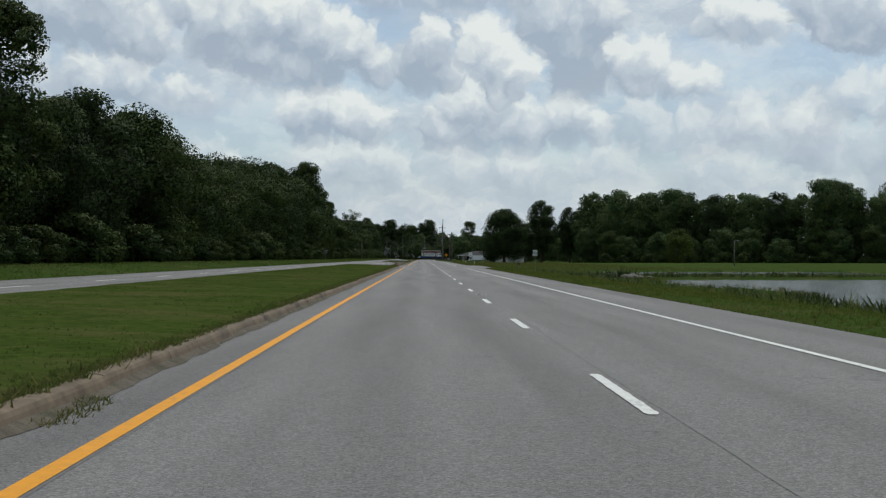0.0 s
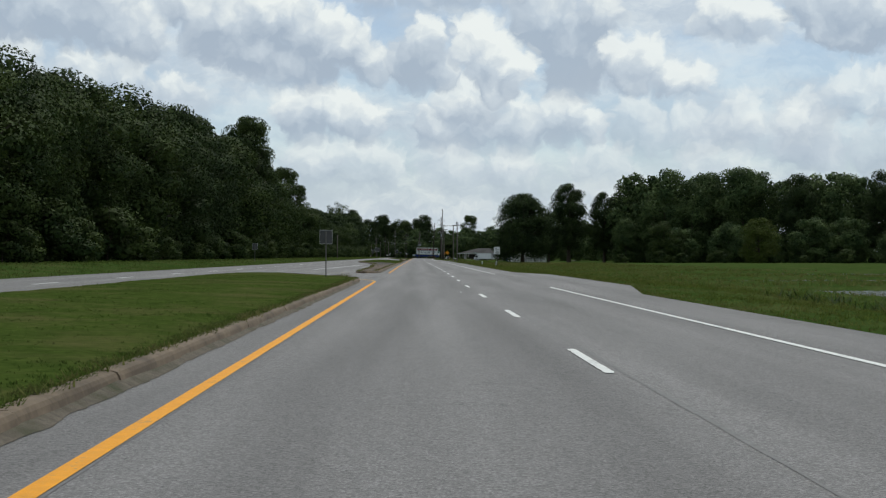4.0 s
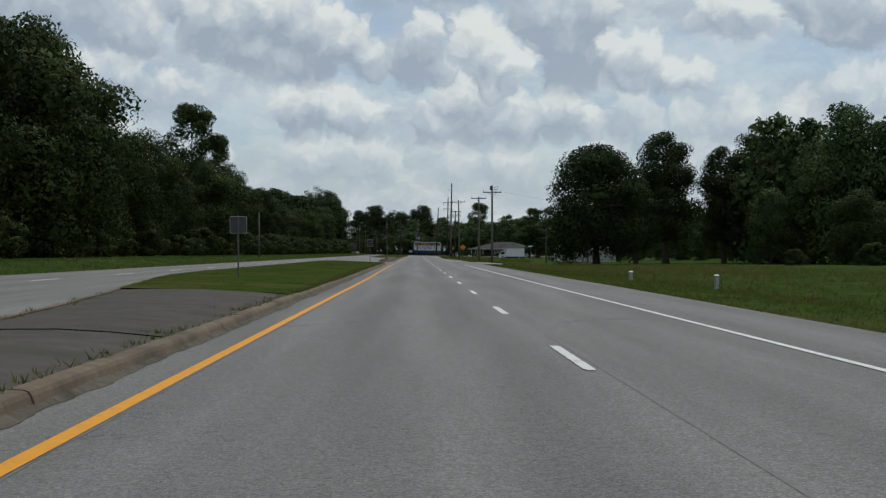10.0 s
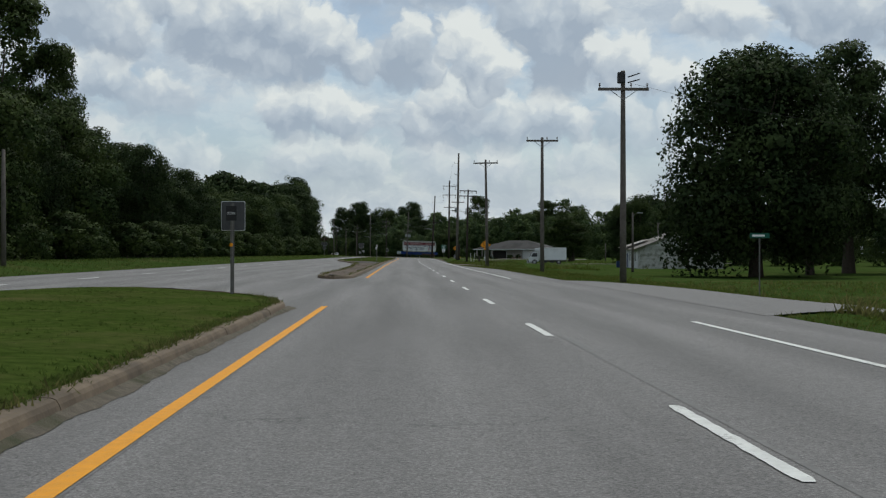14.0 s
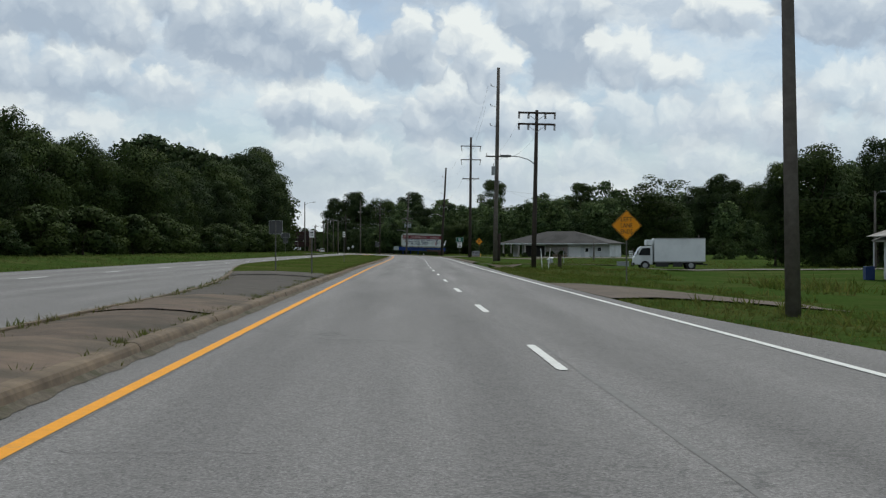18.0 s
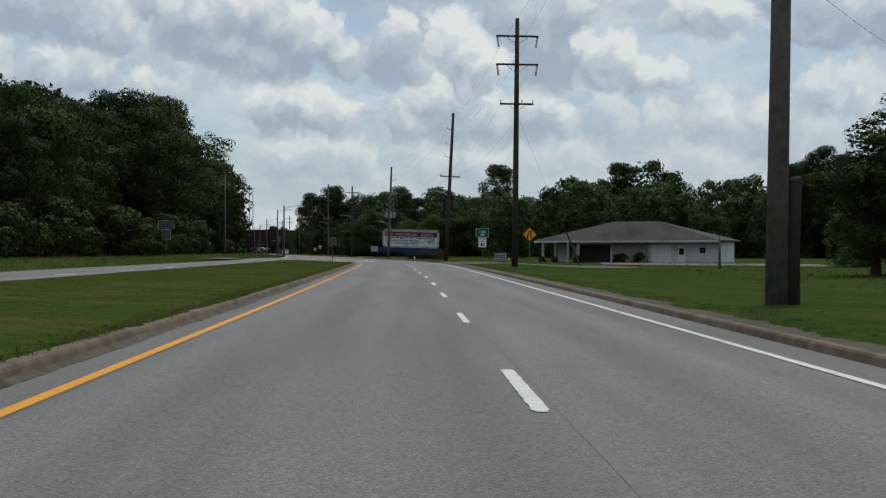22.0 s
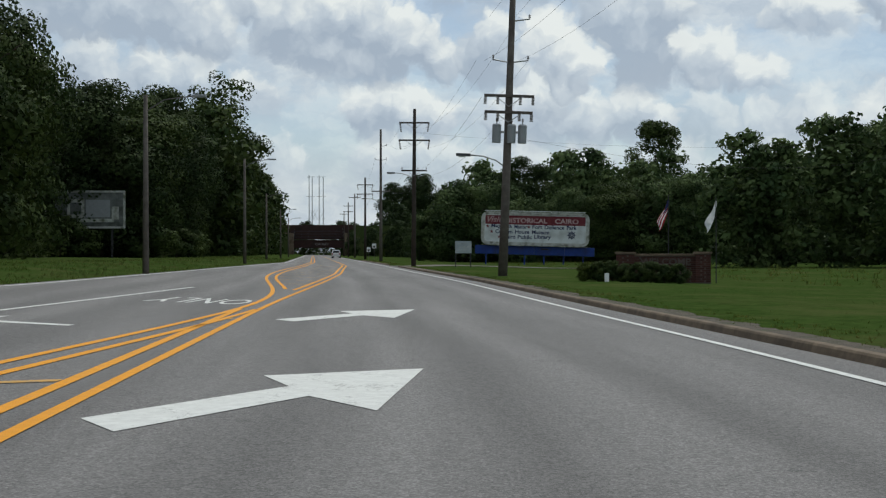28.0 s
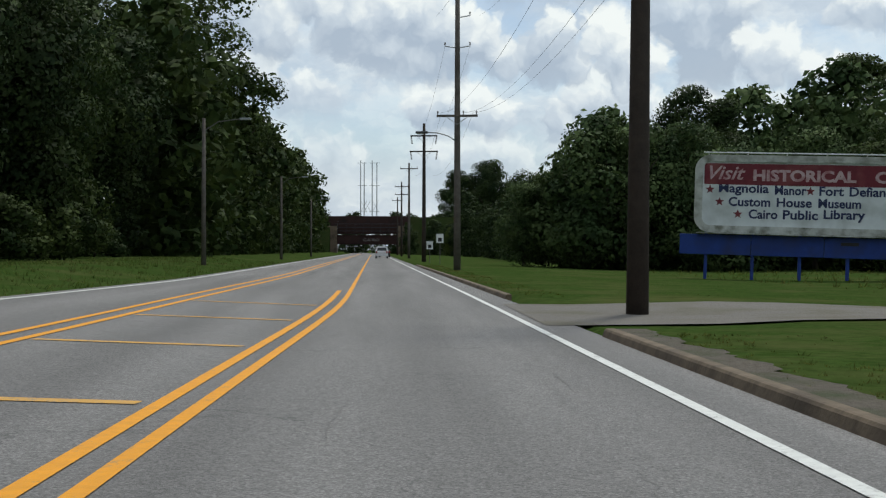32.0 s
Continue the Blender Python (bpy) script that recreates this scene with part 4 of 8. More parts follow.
# double yellow lines and the hatched wedge through the bend
line("yellow_centre_line", 717.5, 1160, Y_LINE, 0.13, M["yellow_paint"], "solid yellow centre line through the bend")
line("yellow_centre_line", 717.5, 739, Y_LINE, 0.13, M["yellow_paint"], "solid yellow centre line through the bend", off=-0.42)
line("yellow_centre_line", 753, 838, Y_LINE, 0.13, M["yellow_paint"], "solid yellow centre line through the bend", off=-0.33)
line("yellow_centre_line", 717.5, 1160, L_LINE, 0.13, M["yellow_paint"], "solid yellow line on the far side of the wedge")
line("yellow_centre_line", 717.5, 739, L_LINE, 0.13, M["yellow_paint"], "solid yellow line on the far side of the wedge", off=0.40)
line("yellow_centre_line", 753.6, 1160, L_LINE, 0.13, M["yellow_paint"], "solid yellow line on the far side of the wedge", off=0.42)


def hatch(y, tilt=0.5):
    verts, faces = [], []
    for i in range(9):
        t = i / 8
        a, b = L_LINE(y) + 0.55, Y_LINE(y) - 0.55
        x = a + (b - a) * t
        for w in (-0.11, 0.11):
            yy = y + tilt * t + w
            verts.append((x, yy, 0.007 + road_z(x, yy)))
    faces = [(2 * i, 2 * i + 2, 2 * i + 3, 2 * i + 1) for i in range(8)]
    ob = new("yellow_hatch_bar", mesh_from("yellow_hatch_bar", verts, faces, M["pale_yellow_paint"]))
    tagged(ob, "faded yellow hatch bar across the painted wedge", "road marking", "hatch bars", "structure")


for y in (723, 729, 735, 760, 766, 772, 778.5, 784.5, 790.7, 797, 803, 809, 815, 821, 827):
    hatch(y)
for y in (701.5, 703.4, 705.3):
    tagged(strip("yellow_hatch_bar", y - 0.07, y + 0.07, lambda v: -5.0, lambda v: Y_LINE(v) + 0.02, 0.005, M["pale_yellow_paint"], 1), "faded yellow bar before the median's nose", "road marking", "hatch bars", "structure")


def road_polygon(name, pts, material, label, group="", z=0.006):
    verts = [(x, y, z + road_z(x, y)) for x, y in pts]
    ob = new(name, mesh_from(name, verts, [tuple(range(len(pts)))], material))
    return tagged(ob, label, "road marking", group, "structure")


MERGE = [(-2.96, 720.8), (-2.52, 720.1), (-1.51, 722.3), (-0.86, 721.3), (-0.68, 724.9), (-2.19, 724.1), (-1.80, 723.1)]
road_polygon("merge_arrow", MERGE, M["white_paint"], "big white merge arrow slanting right on asphalt", "merge arrows")
road_polygon("merge_arrow", [(x - 0.85, y + 14.0) for x, y in MERGE], M["white_paint"], "big white merge arrow slanting right on asphalt", "merge arrows")
road_polygon("turn_arrow", [(-6.4, 731.6), (-6.4, 731.3), (-8.0, 731.5), (-8.0, 730.6), (-8.9, 731.8), (-8.0, 733.2), (-8.0, 731.9)], M["white_paint"], "worn white turn arrow in the far lane")
strip("white_lane_line", 724, 752, lambda y: -8.6 - 0.02 * (y - 724), lambda y: -8.48 - 0.02 * (y - 724), 0.006, M["white_paint"], 2.0, "white lane line beside the far turn lane")
strip("white_edge_line", 700, 1160, lambda y: LEFT_EDGE(y) + 0.3, lambda y: LEFT_EDGE(y) + 0.42, 0.006, M["white_paint"], 2.0, "white edge line along the far side")
word = thing("road_word", pose(-6.75, 742.4, 0.008 + road_z(-6.75, 742.4), 0, -2.4, 180), "white road lettering worn into the asphalt", "road marking", kind="structure")
w_ob = lettering("ONLY", 1.2, M["white_paint"], word, pose(0, 0, 0, -90), width=2.2, depth=0.0004)
w_ob.scale = (1, 1, 3.2)
# tilted stretch of kerbless yellow line round the first median's nose
for nose_y, nx in ((167.0, -5.66),):
    pts = []
    for k in range(13):
        a = radians(84 * k / 12)
        pts.append((nx + 3.55 * math.cos(a), nose_y + 11.0 * math.sin(a)))
    verts, faces = [], []
    for k, (x, y) in enumerate(pts):
        d = Vector(pts[min(k + 1, 12)]) - Vector(pts[max(k - 1, 0)])
        d.normalize()
        for w in (-0.06, 0.06):
            verts.append((x + d.y * w, y - d.x * w, 0.0065 + road_z(x, y)))
    ob = new("yellow_nose_line", mesh_from("yellow_nose_line", verts, [(2 * k, 2 * k + 1, 2 * k + 3, 2 * k + 2) for k in range(12)], M["pale_yellow_paint"]))
    tagged(ob, "worn yellow line curling round the median's nose", "road marking", kind="structure")


strip("yellow_nose_line", 196.2, 196.32, lambda y: -6.2, lambda y: -2.3, 0.005, M["pale_yellow_paint"], 0.06, "worn yellow line across the median's nose")


# ---------------------------------------------------------------- right kerb, driveways, side street
def right_kerb(y0, y1):
    root = thing("kerb", pose(0, 0, 0), "low worn concrete kerb along the road's edge", "kerb", kind="structure")
    y = y0
    while y < y1 - 0.1:
        ln = min(3.05, y1 - y)
        a, b = (Vector((right_edge(v) - 0.02, v, 0)) for v in (y, y + ln))
        d = (b - a).normalized()
        out = Vector((-d.y, d.x, 0))
        bm = bmesh.new()
        prof = [(0.02, -0.05), (0.0, 0.02), (-0.02, 0.085), (-0.04, 0.11), (-0.07, 0.116), (-0.16, 0.116), (-0.16, -0.1)]
        rings = [[bm.verts.new(p + out * u + Vector((0, 0, v))) for u, v in prof] for p in (a + d * 0.003, b - d * 0.003)]
        for k in range(len(prof) - 1):
            bm.faces.new((rings[0][k], rings[0][k + 1], rings[1][k + 1], rings[1][k]))
        bm.faces.new(rings[0])
        bm.faces.new(rings[1][::-1])
        part("kerb_piece", bm, M["concrete"], root)
        y += ln


for y0, y1 in ((586, 690), (712, 818), (832, 900)):
    right_kerb(y0, y1)


def side_sheet(name, pts, material, label, category, lift=0.03):
    """A sheet laid over the ground from four corners."""
    n = 12
    (x0, y0), (x1, y1), (x2, y2), (x3, y3) = pts
    verts, faces = [], []
    for i in range(n + 1):
        for j in range(n + 1):
            u, v = i / n, j / n
            x = (x0 * (1 - u) + x1 * u) * (1 - v) + (x3 * (1 - u) + x2 * u) * v
            y = (y0 * (1 - u) + y1 * u) * (1 - v) + (y3 * (1 - u) + y2 * u) * v
            verts.append((x, y, ground_z(x, y) + lift + 0.015 if x > right_edge(y) + 1.5 else 0.004 + lift * 0.1))
    for i in range(n):
        for j in range(n):
            k = i * (n + 1) + j
            faces.append((k, k + n + 1, k + n + 2, k + 1))
    return tagged(new(name, mesh_from(name, verts, faces, material)), label, category, kind="structure")


side_sheet("side_street", [(6.6, 394), (14, 403), (14, 415), (6.6, 428)], M["asphalt"], "grey asphalt mouth of a side street", "road")
side_sheet("driveway", [(5.3, 505), (12.5, 508), (12.5, 513), (5.3, 520)], M["dirt"], "dark brown dirt driveway apron", "driveway")
side_sheet("mud_bank", [(6.6, 582.6), (30, 584.6), (30, 585.4), (6.6, 584.2)], M["dirt"], "bare brown mud bank above the ditch", "mud bank", 0.05)
side_sheet("mud_bank", [(7.0, 579.6), (24, 580.0), (24, 580.5), (7.0, 580.6)], M["dirt"], "bare brown mud bank above the ditch", "mud bank", 0.04)
side_sheet("driveway", [(16, 574), (60, 592), (60, 597), (16, 580)], M["gravel"], "pale gravel drive past the parked truck", "driveway", 0.05)
side_sheet("driveway", [(6.5, 690), (26, 699), (24, 711), (5.2, 711)], M["dirt"], "brown bare driveway mouth beside the kerb", "driveway")
side_sheet("driveway", [(24, 716), (46, 704), (48, 716), (26, 729)], M["gravel"], "pale concrete drive before the garage", "driveway", 0.05)
side_sheet("driveway", [(-8.0, 820.5), (9, 825.6), (9, 826.8), (-9.0, 829.0)], M["gravel"], "pale gravel drive mouth beside the kerb", "driveway")


# ---------------------------------------------------------------- trees
def leaf_mesh(name, seed, height, radius, base, blobs, leaves, size, material, peak=0.5, squash=0.85, lobe=1.0):
    """A crown: many small leaf clumps on the skins of overlapping puffs, uneven, with gaps."""
    r = np.random.default_rng(seed)
    cz = r.uniform(0, 1, blobs) ** 0.9
    prof = np.sqrt(np.clip(1 - ((cz - peak) / np.where(cz > peak, 1.04 - peak, peak + 0.25)) ** 2, 0.03, 1))
    ang, rad = r.uniform(0, math.tau, blobs), np.sqrt(r.uniform(0, 1, blobs))
    br = lobe * radius * r.uniform(0.2, 0.36, blobs) * (0.55 + 0.45 * prof)
    reach = np.clip(radius * prof - br * 0.7, 0.05, None)
    c = np.stack([np.cos(ang) * rad * reach, np.sin(ang) * rad * reach, base + cz * (height - base - br * 0.8)], 1)
    pick = r.choice(blobs, leaves, p=br**2 / (br**2).sum())
    d = r.normal(size=(leaves, 3))
    d[:, 2] += 0.25
    d /= np.linalg.norm(d, axis=1)[:, None]
    shell = r.uniform(0.62, 1.04, leaves) ** 0.6
    p = c[pick] + d * (br[pick] * shell)[:, None] * np.array([1, 1, squash])
    p += r.normal(size=(leaves, 3)) * (0.045 * br[pick])[:, None]
    nrm = d + r.normal(scale=0.55, size=(leaves, 3))
    nrm /= np.linalg.norm(nrm, axis=1)[:, None]
    t = np.cross(nrm, r.normal(size=(leaves, 3)))
    t /= np.linalg.norm(t, axis=1)[:, None] + 1e-9
    b = np.cross(nrm, t)
    s = size * r.uniform(0.55, 1.35, leaves)[:, None]
    lift = nrm * s * 0.22
    inner = r.uniform(0, 1, leaves) < 0.12
    p = np.where(inner[:, None], c[pick] + d * (br[pick] * shell * 0.45)[:, None], p)
    s = np.where(inner[:, None], s * 1.8, s)
    lift = nrm * s * 0.22
    quad = np.stack([p - t * s, p - b * s * 0.62 + lift, p + t * s, p + b * s * 0.62 + lift], 1)
    # each leaf is shaded with the roundness of its clump and of the whole crown
    whole = p - np.array([0, 0, base + (height - base) * 0.45])
    whole /= np.linalg.norm(whole, axis=1)[:, None] + 1e-9
    soft_n = 0.8 * d + 0.35 * whole + 0.45 * nrm
    soft_n /= np.linalg.norm(soft_n, axis=1)[:, None]
    return leaf_sheet(name, quad.reshape(-1, 3), np.repeat(soft_n, 4, 0), material)


def leaf_sheet(name, verts, normals, material):
    """A mesh of loose four-cornered leaves, with the normals that shade them."""
    me = bpy.data.meshes.new(name)
    n = len(verts) // 4
    me.vertices.add(4 * n)
    me.loops.add(4 * n)
    me.polygons.add(n)
    me.vertices.foreach_set("co", verts.astype(np.float32).ravel())
    me.loops.foreach_set("vertex_index", np.arange(4 * n, dtype=np.int32))
    me.polygons.foreach_set("loop_start", np.arange(0, 4 * n, 4, dtype=np.int32))
    me.polygons.foreach_set("use_smooth", np.ones(n, dtype=bool))
    me.materials.append(material)
    me.update(calc_edges=True)
    me.attributes.new("custom_normal", "FLOAT_VECTOR", "POINT").data.foreach_set("vector", normals.astype(np.float32).ravel())
    me.update()
    return me


def trunk_mesh(seed, height, radius, base, r0, limbs):
    rng = random.Random(seed)
    bm = bmesh.new()
    pts, rr = [], []
    for k in range(7):
        t = k / 6
        pts.append((0.35 * math.sin(t * 3 + seed) * t, 0.35 * math.cos(t * 2.4 + seed) * t, -0.4 + t * height * 0.8))
        rr.append(r0 * (1.35 if k == 0 else 1.0) * (1 - 0.85 * t))
    tube(bm, pts, rr, 8)
    for k in range(limbs):
        t = rng.uniform(0.3, 0.75)
        z = height * 0.8 * t
        a = rng.uniform(0, math.tau)
        out = radius * rng.uniform(0.45, 0.8)
        p0 = Vector((0.3 * math.sin(t * 3 + seed) * t, 0.3 * math.cos(t * 2.4 + seed) * t, z))
        p2 = p0 + Vector((math.cos(a) * out, math.sin(a) * out, out * rng.uniform(0.5, 1.0)))
        p1 = (p0 + p2) / 2 + Vector((0, 0, -0.12 * out))
        w = r0 * (1 - 0.8 * t) * 0.6
        tube(bm, [p0, p1, p2], [w, w * 0.7, w * 0.2], 6)
    bmesh.ops.recalc_face_normals(bm, faces=bm.faces)
    me = bpy.data.meshes.new("trunk")
    bm.to_mesh(me)
    bm.free()
    me.materials.append(M["bark"])
    return me


TREES = {}


def tree_kind(key, seed, height, radius, base, blobs, leaves, size, leaf, label, category="tree", peak=0.5, r0=0.3, limbs=7, name="tree", lobe=1.0):
    root = thing(name, pose(0, 0, -60), label, category)
    part("trunk", trunk_mesh(seed, height, radius, base, r0, limbs), None, root)
    part("crown", leaf_mesh("crown", seed, height, radius, base, blobs, leaves, size, M[leaf], peak, lobe=lobe), None, root)
    TREES[key] = (root, height)


def plant(key, x, y, height=None, turn=0.0, z=None, wide=1.0, label="", group=""):
    root, h0 = TREES[key]
    s = (height or h0) / h0
    ob = copy_thing(root, pose(x, y, ground_z(x, min(y, 1650)) if z is None else z, 0, 0, turn))
    ob.scale = (s * wide, s * wide, s)
    return tagged(ob, label, group=group)


tree_kind("elm", 1, 18, 5.8, 0.6, 50, 30000, 0.145, "leaf_dark", "tall dense dark green roadside tree in the wood's edge", lobe=1.3)
tree_kind("oak", 2, 17, 6.3, 1.0, 48, 30000, 0.145, "leaf", "broad leafy green tree in the wood's edge", lobe=1.3)
tree_kind("ash", 3, 20, 5.2, 2.0, 46, 28000, 0.145, "leaf_dark", "tall narrow dark tree in the wood's edge", peak=0.62, lobe=1.3)
tree_kind("cottonwood", 4, 22, 5.2, 2.5, 70, 20000, 0.15, "leaf", "tall ragged cottonwood standing over the wood", peak=0.5)
tree_kind("willow", 5, 14, 5.6, 0.3, 46, 26000, 0.14, "leaf", "rounded mid-green tree in the wood's edge", peak=0.4, lobe=1.3)
tree_kind("dome", 6, 19, 8.8, 1.6, 190, 52000, 0.175, "leaf_dark", "large domed dark green tree standing in grass", peak=0.36, r0=0.5, limbs=10)
tree_kind("open", 7, 22, 6.6, 4.5, 70, 32000, 0.165, "leaf_dark", "tall open-crowned tree with a forked trunk", lobe=1.1, peak=0.5, r0=0.55, limbs=12)
tree_kind("sparse", 8, 19, 5.0, 6.0, 34, 7000, 0.15, "leaf", "thin-crowned ragged tree with sky showing through", peak=0.52, limbs=12)
tree_kind("light", 9, 10.5, 5.2, 0.4, 70, 12000, 0.16, "leaf_light", "round yellow-green tree at the field's edge", peak=0.45)
tree_kind("bush", 10, 3.4, 2.6, 0.0, 30, 6000, 0.10, "leaf", "leafy green bush at the wood's foot", "bush", peak=0.35, r0=0.08, limbs=4, name="bush")
tree_kind("vine", 11, 9, 4.6, 0.0, 70, 17000, 0.14, "leaf_hazed", "vine-covered rounded green thicket", "thicket", peak=0.4, r0=0.2, limbs=5, name="thicket")
# two crowns in the paler leaf colour that carries the distance haze
tree_kind("hazed_round", 12, 18, 6.0, 0.8, 60, 15000, 0.18, "leaf_hazed", "rounded mid-green tree at the field's far edge", peak=0.5, lobe=1.3)
tree_kind("hazed_broad", 13, 18, 6.6, 0.8, 50, 15000, 0.18, "leaf_hazed", "broad mid-green tree at the field's far edge", peak=0.42, lobe=1.3)

rng = random.Random(11)


# trees too far back to be told apart: one object for each stretch of wood
def crown_points(seed, height, radius, base, blobs, leaves, size):
    me = leaf_mesh("tmp", seed, height, radius, base, blobs, leaves, size, M["leaf_dark"], 0.45)
    co, nr = np.zeros(len(me.vertices) * 3, np.float32), np.zeros(len(me.loops) * 3, np.float32)
    me.vertices.foreach_get("co", co)
    me.corner_normals.foreach_get("vector", nr)
    bpy.data.meshes.remove(me)
    return co.reshape(-1, 3), nr.reshape(-1, 3)


ROUGH = [crown_points(60 + k, 18, 6.0, 0.0, 80, 3400, 0.36) for k in range(3)]


def far_wood(places, label, leaf="leaf_dark"):
    """One mesh of many crowns: (x, y, height, spread)."""
    out, turned = [], []
    for k, (x, y, h, wide) in enumerate(places):
        p, nr = ROUGH[k % 3]
        a = k * 2.4
        s = h / 18.0
        turn = np.array([[math.cos(a), math.sin(a), 0], [-math.sin(a), math.cos(a), 0], [0, 0, 1]], np.float32)
        out.append(p @ turn * np.array([s * wide, s * wide, s]) + np.array([x, y, ground_z(x, min(y, 1650)) - 0.2]))
        turned.append(nr @ turn)
    return tagged(new("wood", leaf_sheet("wood", np.concatenate(out), np.concatenate(turned), M[leaf])), label, "wood", kind="stuff")


def belt(y0, y1, step, off, heights, kinds, group, wide=1.0):
    """Trees along the left of the road, off metres from its left edge, and the wood behind them."""
    y = y0
    back = []
    while y < y1:
        h = float(np.interp(y, *zip(*heights))) * rng.uniform(0.80, 1.09)
        x = LEFT_EDGE(y) - float(np.interp(y, *zip(*off))) + rng.uniform(-3.2, 1.4)
        plant(rng.choice(kinds), x, y, h, rng.uniform(0, 360), wide=wide * rng.uniform(0.82, 1.15), group=group)
        back.append((x - 8 - rng.uniform(0, 3), y + 4, h * rng.uniform(0.95, 1.06), 1.1))
        y += step * rng.uniform(0.75, 1.25)
    far_wood(back, "dense dark green wood behind the roadside trees")


OFFS = [(-60, 16.4), (330, 16.4), (355, 18.2), (402, 18.4), (415, 16.6), (520, 15.4), (640, 14.5), (738, 15), (750, 16.5), (770, 19.5), (790, 22), (810, 24.5), (838, 28), (850, 17), (1200, 14)]
HEIGHTS = [(-60, 18), (88, 17.5), (104, 16.5), (142, 17.3), (160, 16.8), (190, 17.3), (214, 16.6), (240, 18.5), (280, 19.3), (300, 20.3), (320, 21.8), (340, 23), (360, 21.5), (382, 21), (397, 19), (404, 13.5), (420, 15), (435, 15), (450, 15), (458, 14), (464, 12), (474, 12), (486, 13.5), (512, 14.5), (528, 12.6), (540, 11.8), (600, 12.2), (620, 12), (651, 11.8), (667, 13.2), (690, 14.6), (710, 16.5), (745, 20), (775, 22.5), (790, 22), (820, 23), (840, 21.5), (870, 21), (940, 18.5), (1200, 17)]
belt(-20, 845, 8.2, OFFS, HEIGHTS, ["elm", "oak", "ash", "elm", "willow"], "trees of the left wood", 1.1)
belt(849, 905, 8, OFFS, HEIGHTS, ["elm", "oak", "willow"], "trees of the left wood", 1.1)
far_wood([(LEFT_EDGE(v) - 14 - rng.uniform(-2, 3), v, rng.uniform(19, 25), 1.1) for v in range(912, 1150, 9)], "green wood along the far road", "leaf")
y = 20
while y < 900:
    x = LEFT_EDGE(y) - float(np.interp(y, *zip(*OFFS))) + rng.uniform(2.6, 4.2)
    plant("bush", x, y, rng.uniform(2.4, 5.0), rng.uniform(0, 360), wide=1.25, group="bushes at the wood's foot")
    y += rng.uniform(7, 14)
plant("cottonwood", -39.4, 499, 27.0, 40, wide=1.0, label="tall ragged cottonwood over the lower trees")
plant("cottonwood", -36.0, 503, 22.0, 160, wide=0.9, label="tall ragged cottonwood over the lower trees")
plant("cottonwood", -29.5, 340, 25.5, 15, wide=0.85)
plant("cottonwood", -31, 98, 20, 65)
plant("sparse", -50, 964, 36, 10, wide=1.1, label="tall thin-leaved tree with sky showing through")
plant("sparse", -55, 974, 34, 80, wide=1.2, label="tall thin-leaved tree with sky showing through")

# the field on the right and the trees round it
plant("dome", 29.8, 481, 20.0, 20, wide=1.06)
plant("open", 45.5, 503.6, 24, 70)
plant("open", 38.5, 494, 15, 150)
plant("open", 56.4, 504.7, 21.5, 30, wide=0.85)
plant("elm", 64, 514, 25, 30)
plant("oak", 71, 512, 26, 130)
far_wood([(46 + 5 * k, 566 + rng.uniform(-4, 4), rng.uniform(5, 9), 1.2) for k in range(16)], "low green thicket behind the lone trees", "leaf")
for k in range(30):
    x = 60 + 6.0 * k
    y = 490 - 60 * smooth(60, 150, x) - 40 * smooth(150, 240, x) + rng.uniform(-7, 7)
    plant(rng.choice(["hazed_round", "hazed_broad", "hazed_round", "hazed_broad", "ash"]), x, y, (15 if k < 2 else 26.5) * rng.uniform(0.84, 1.12), 47 * k, wide=1.0, group="trees round the field")
far_wood([(64 + 5.5 * k, 500 - 60 * smooth(60, 150, 64 + 5.5 * k) - 40 * smooth(150, 240, 64 + 5.5 * k), rng.uniform(22, 27), 1.0) for k in range(34)], "dark wood behind the field's edge trees", "leaf_hazed")
for k in range(16):
    x = 64 + 9.0 * k + rng.uniform(-3, 3)
    plant(rng.choice(["vine", "willow", "vine"]), x, 462 - 50 * smooth(60, 150, x) - 30 * smooth(150, 240, x) + rng.uniform(-6, 6), rng.uniform(7, 12), 77 * k, wide=1.2, group="lower trees round the field")
plant("light", 83.5, 428, 11.2, 10)
for k in range(18):
    plant("bush", 50 + 9 * k + rng.uniform(-3, 3), 446 - 3.0 * k + rng.uniform(-8, 8), rng.uniform(2, 4), 30 * k, wide=1.3, group="bushes round the field")
plant("open", -33.5, 775, 24, 200, label="tall open-crowned tree before the old hoarding")
far_wood([(LEFT_EDGE(v) - 37 + rng.uniform(-2, 2), v, rng.uniform(21, 24.5), 1.2) for v in range(728, 856, 8)], "dense dark green wood behind the old hoarding")


# ---------------------------------------------------------------- far woods
for k in range(14):
    plant(rng.choice(["hazed_round", "hazed_broad", "willow", "vine"]), 44 + k * 7 + rng.uniform(-3, 3), 610 + 2.4 * k + rng.uniform(-8, 8), rng.uniform(11, 15), 40 * k, wide=1.2, group="trees behind the side street")
far_wood([(46 + 5.2 * k + rng.uniform(-3, 3), 892 - 1.6 * k + rng.uniform(-9, 9), rng.uniform(17.5, 23), 1.0) for k in range(28)], "tall green wood behind the house", "leaf_hazed")
for k in range(14):
    plant(rng.choice(["hazed_round", "hazed_broad", "hazed_round", "sparse"]), 46 + 8 * k + rng.uniform(-3, 3), 872 - 2.2 * k + rng.uniform(-6, 6), rng.uniform(16, 21), 31 * k, wide=1.0, group="trees behind the house")
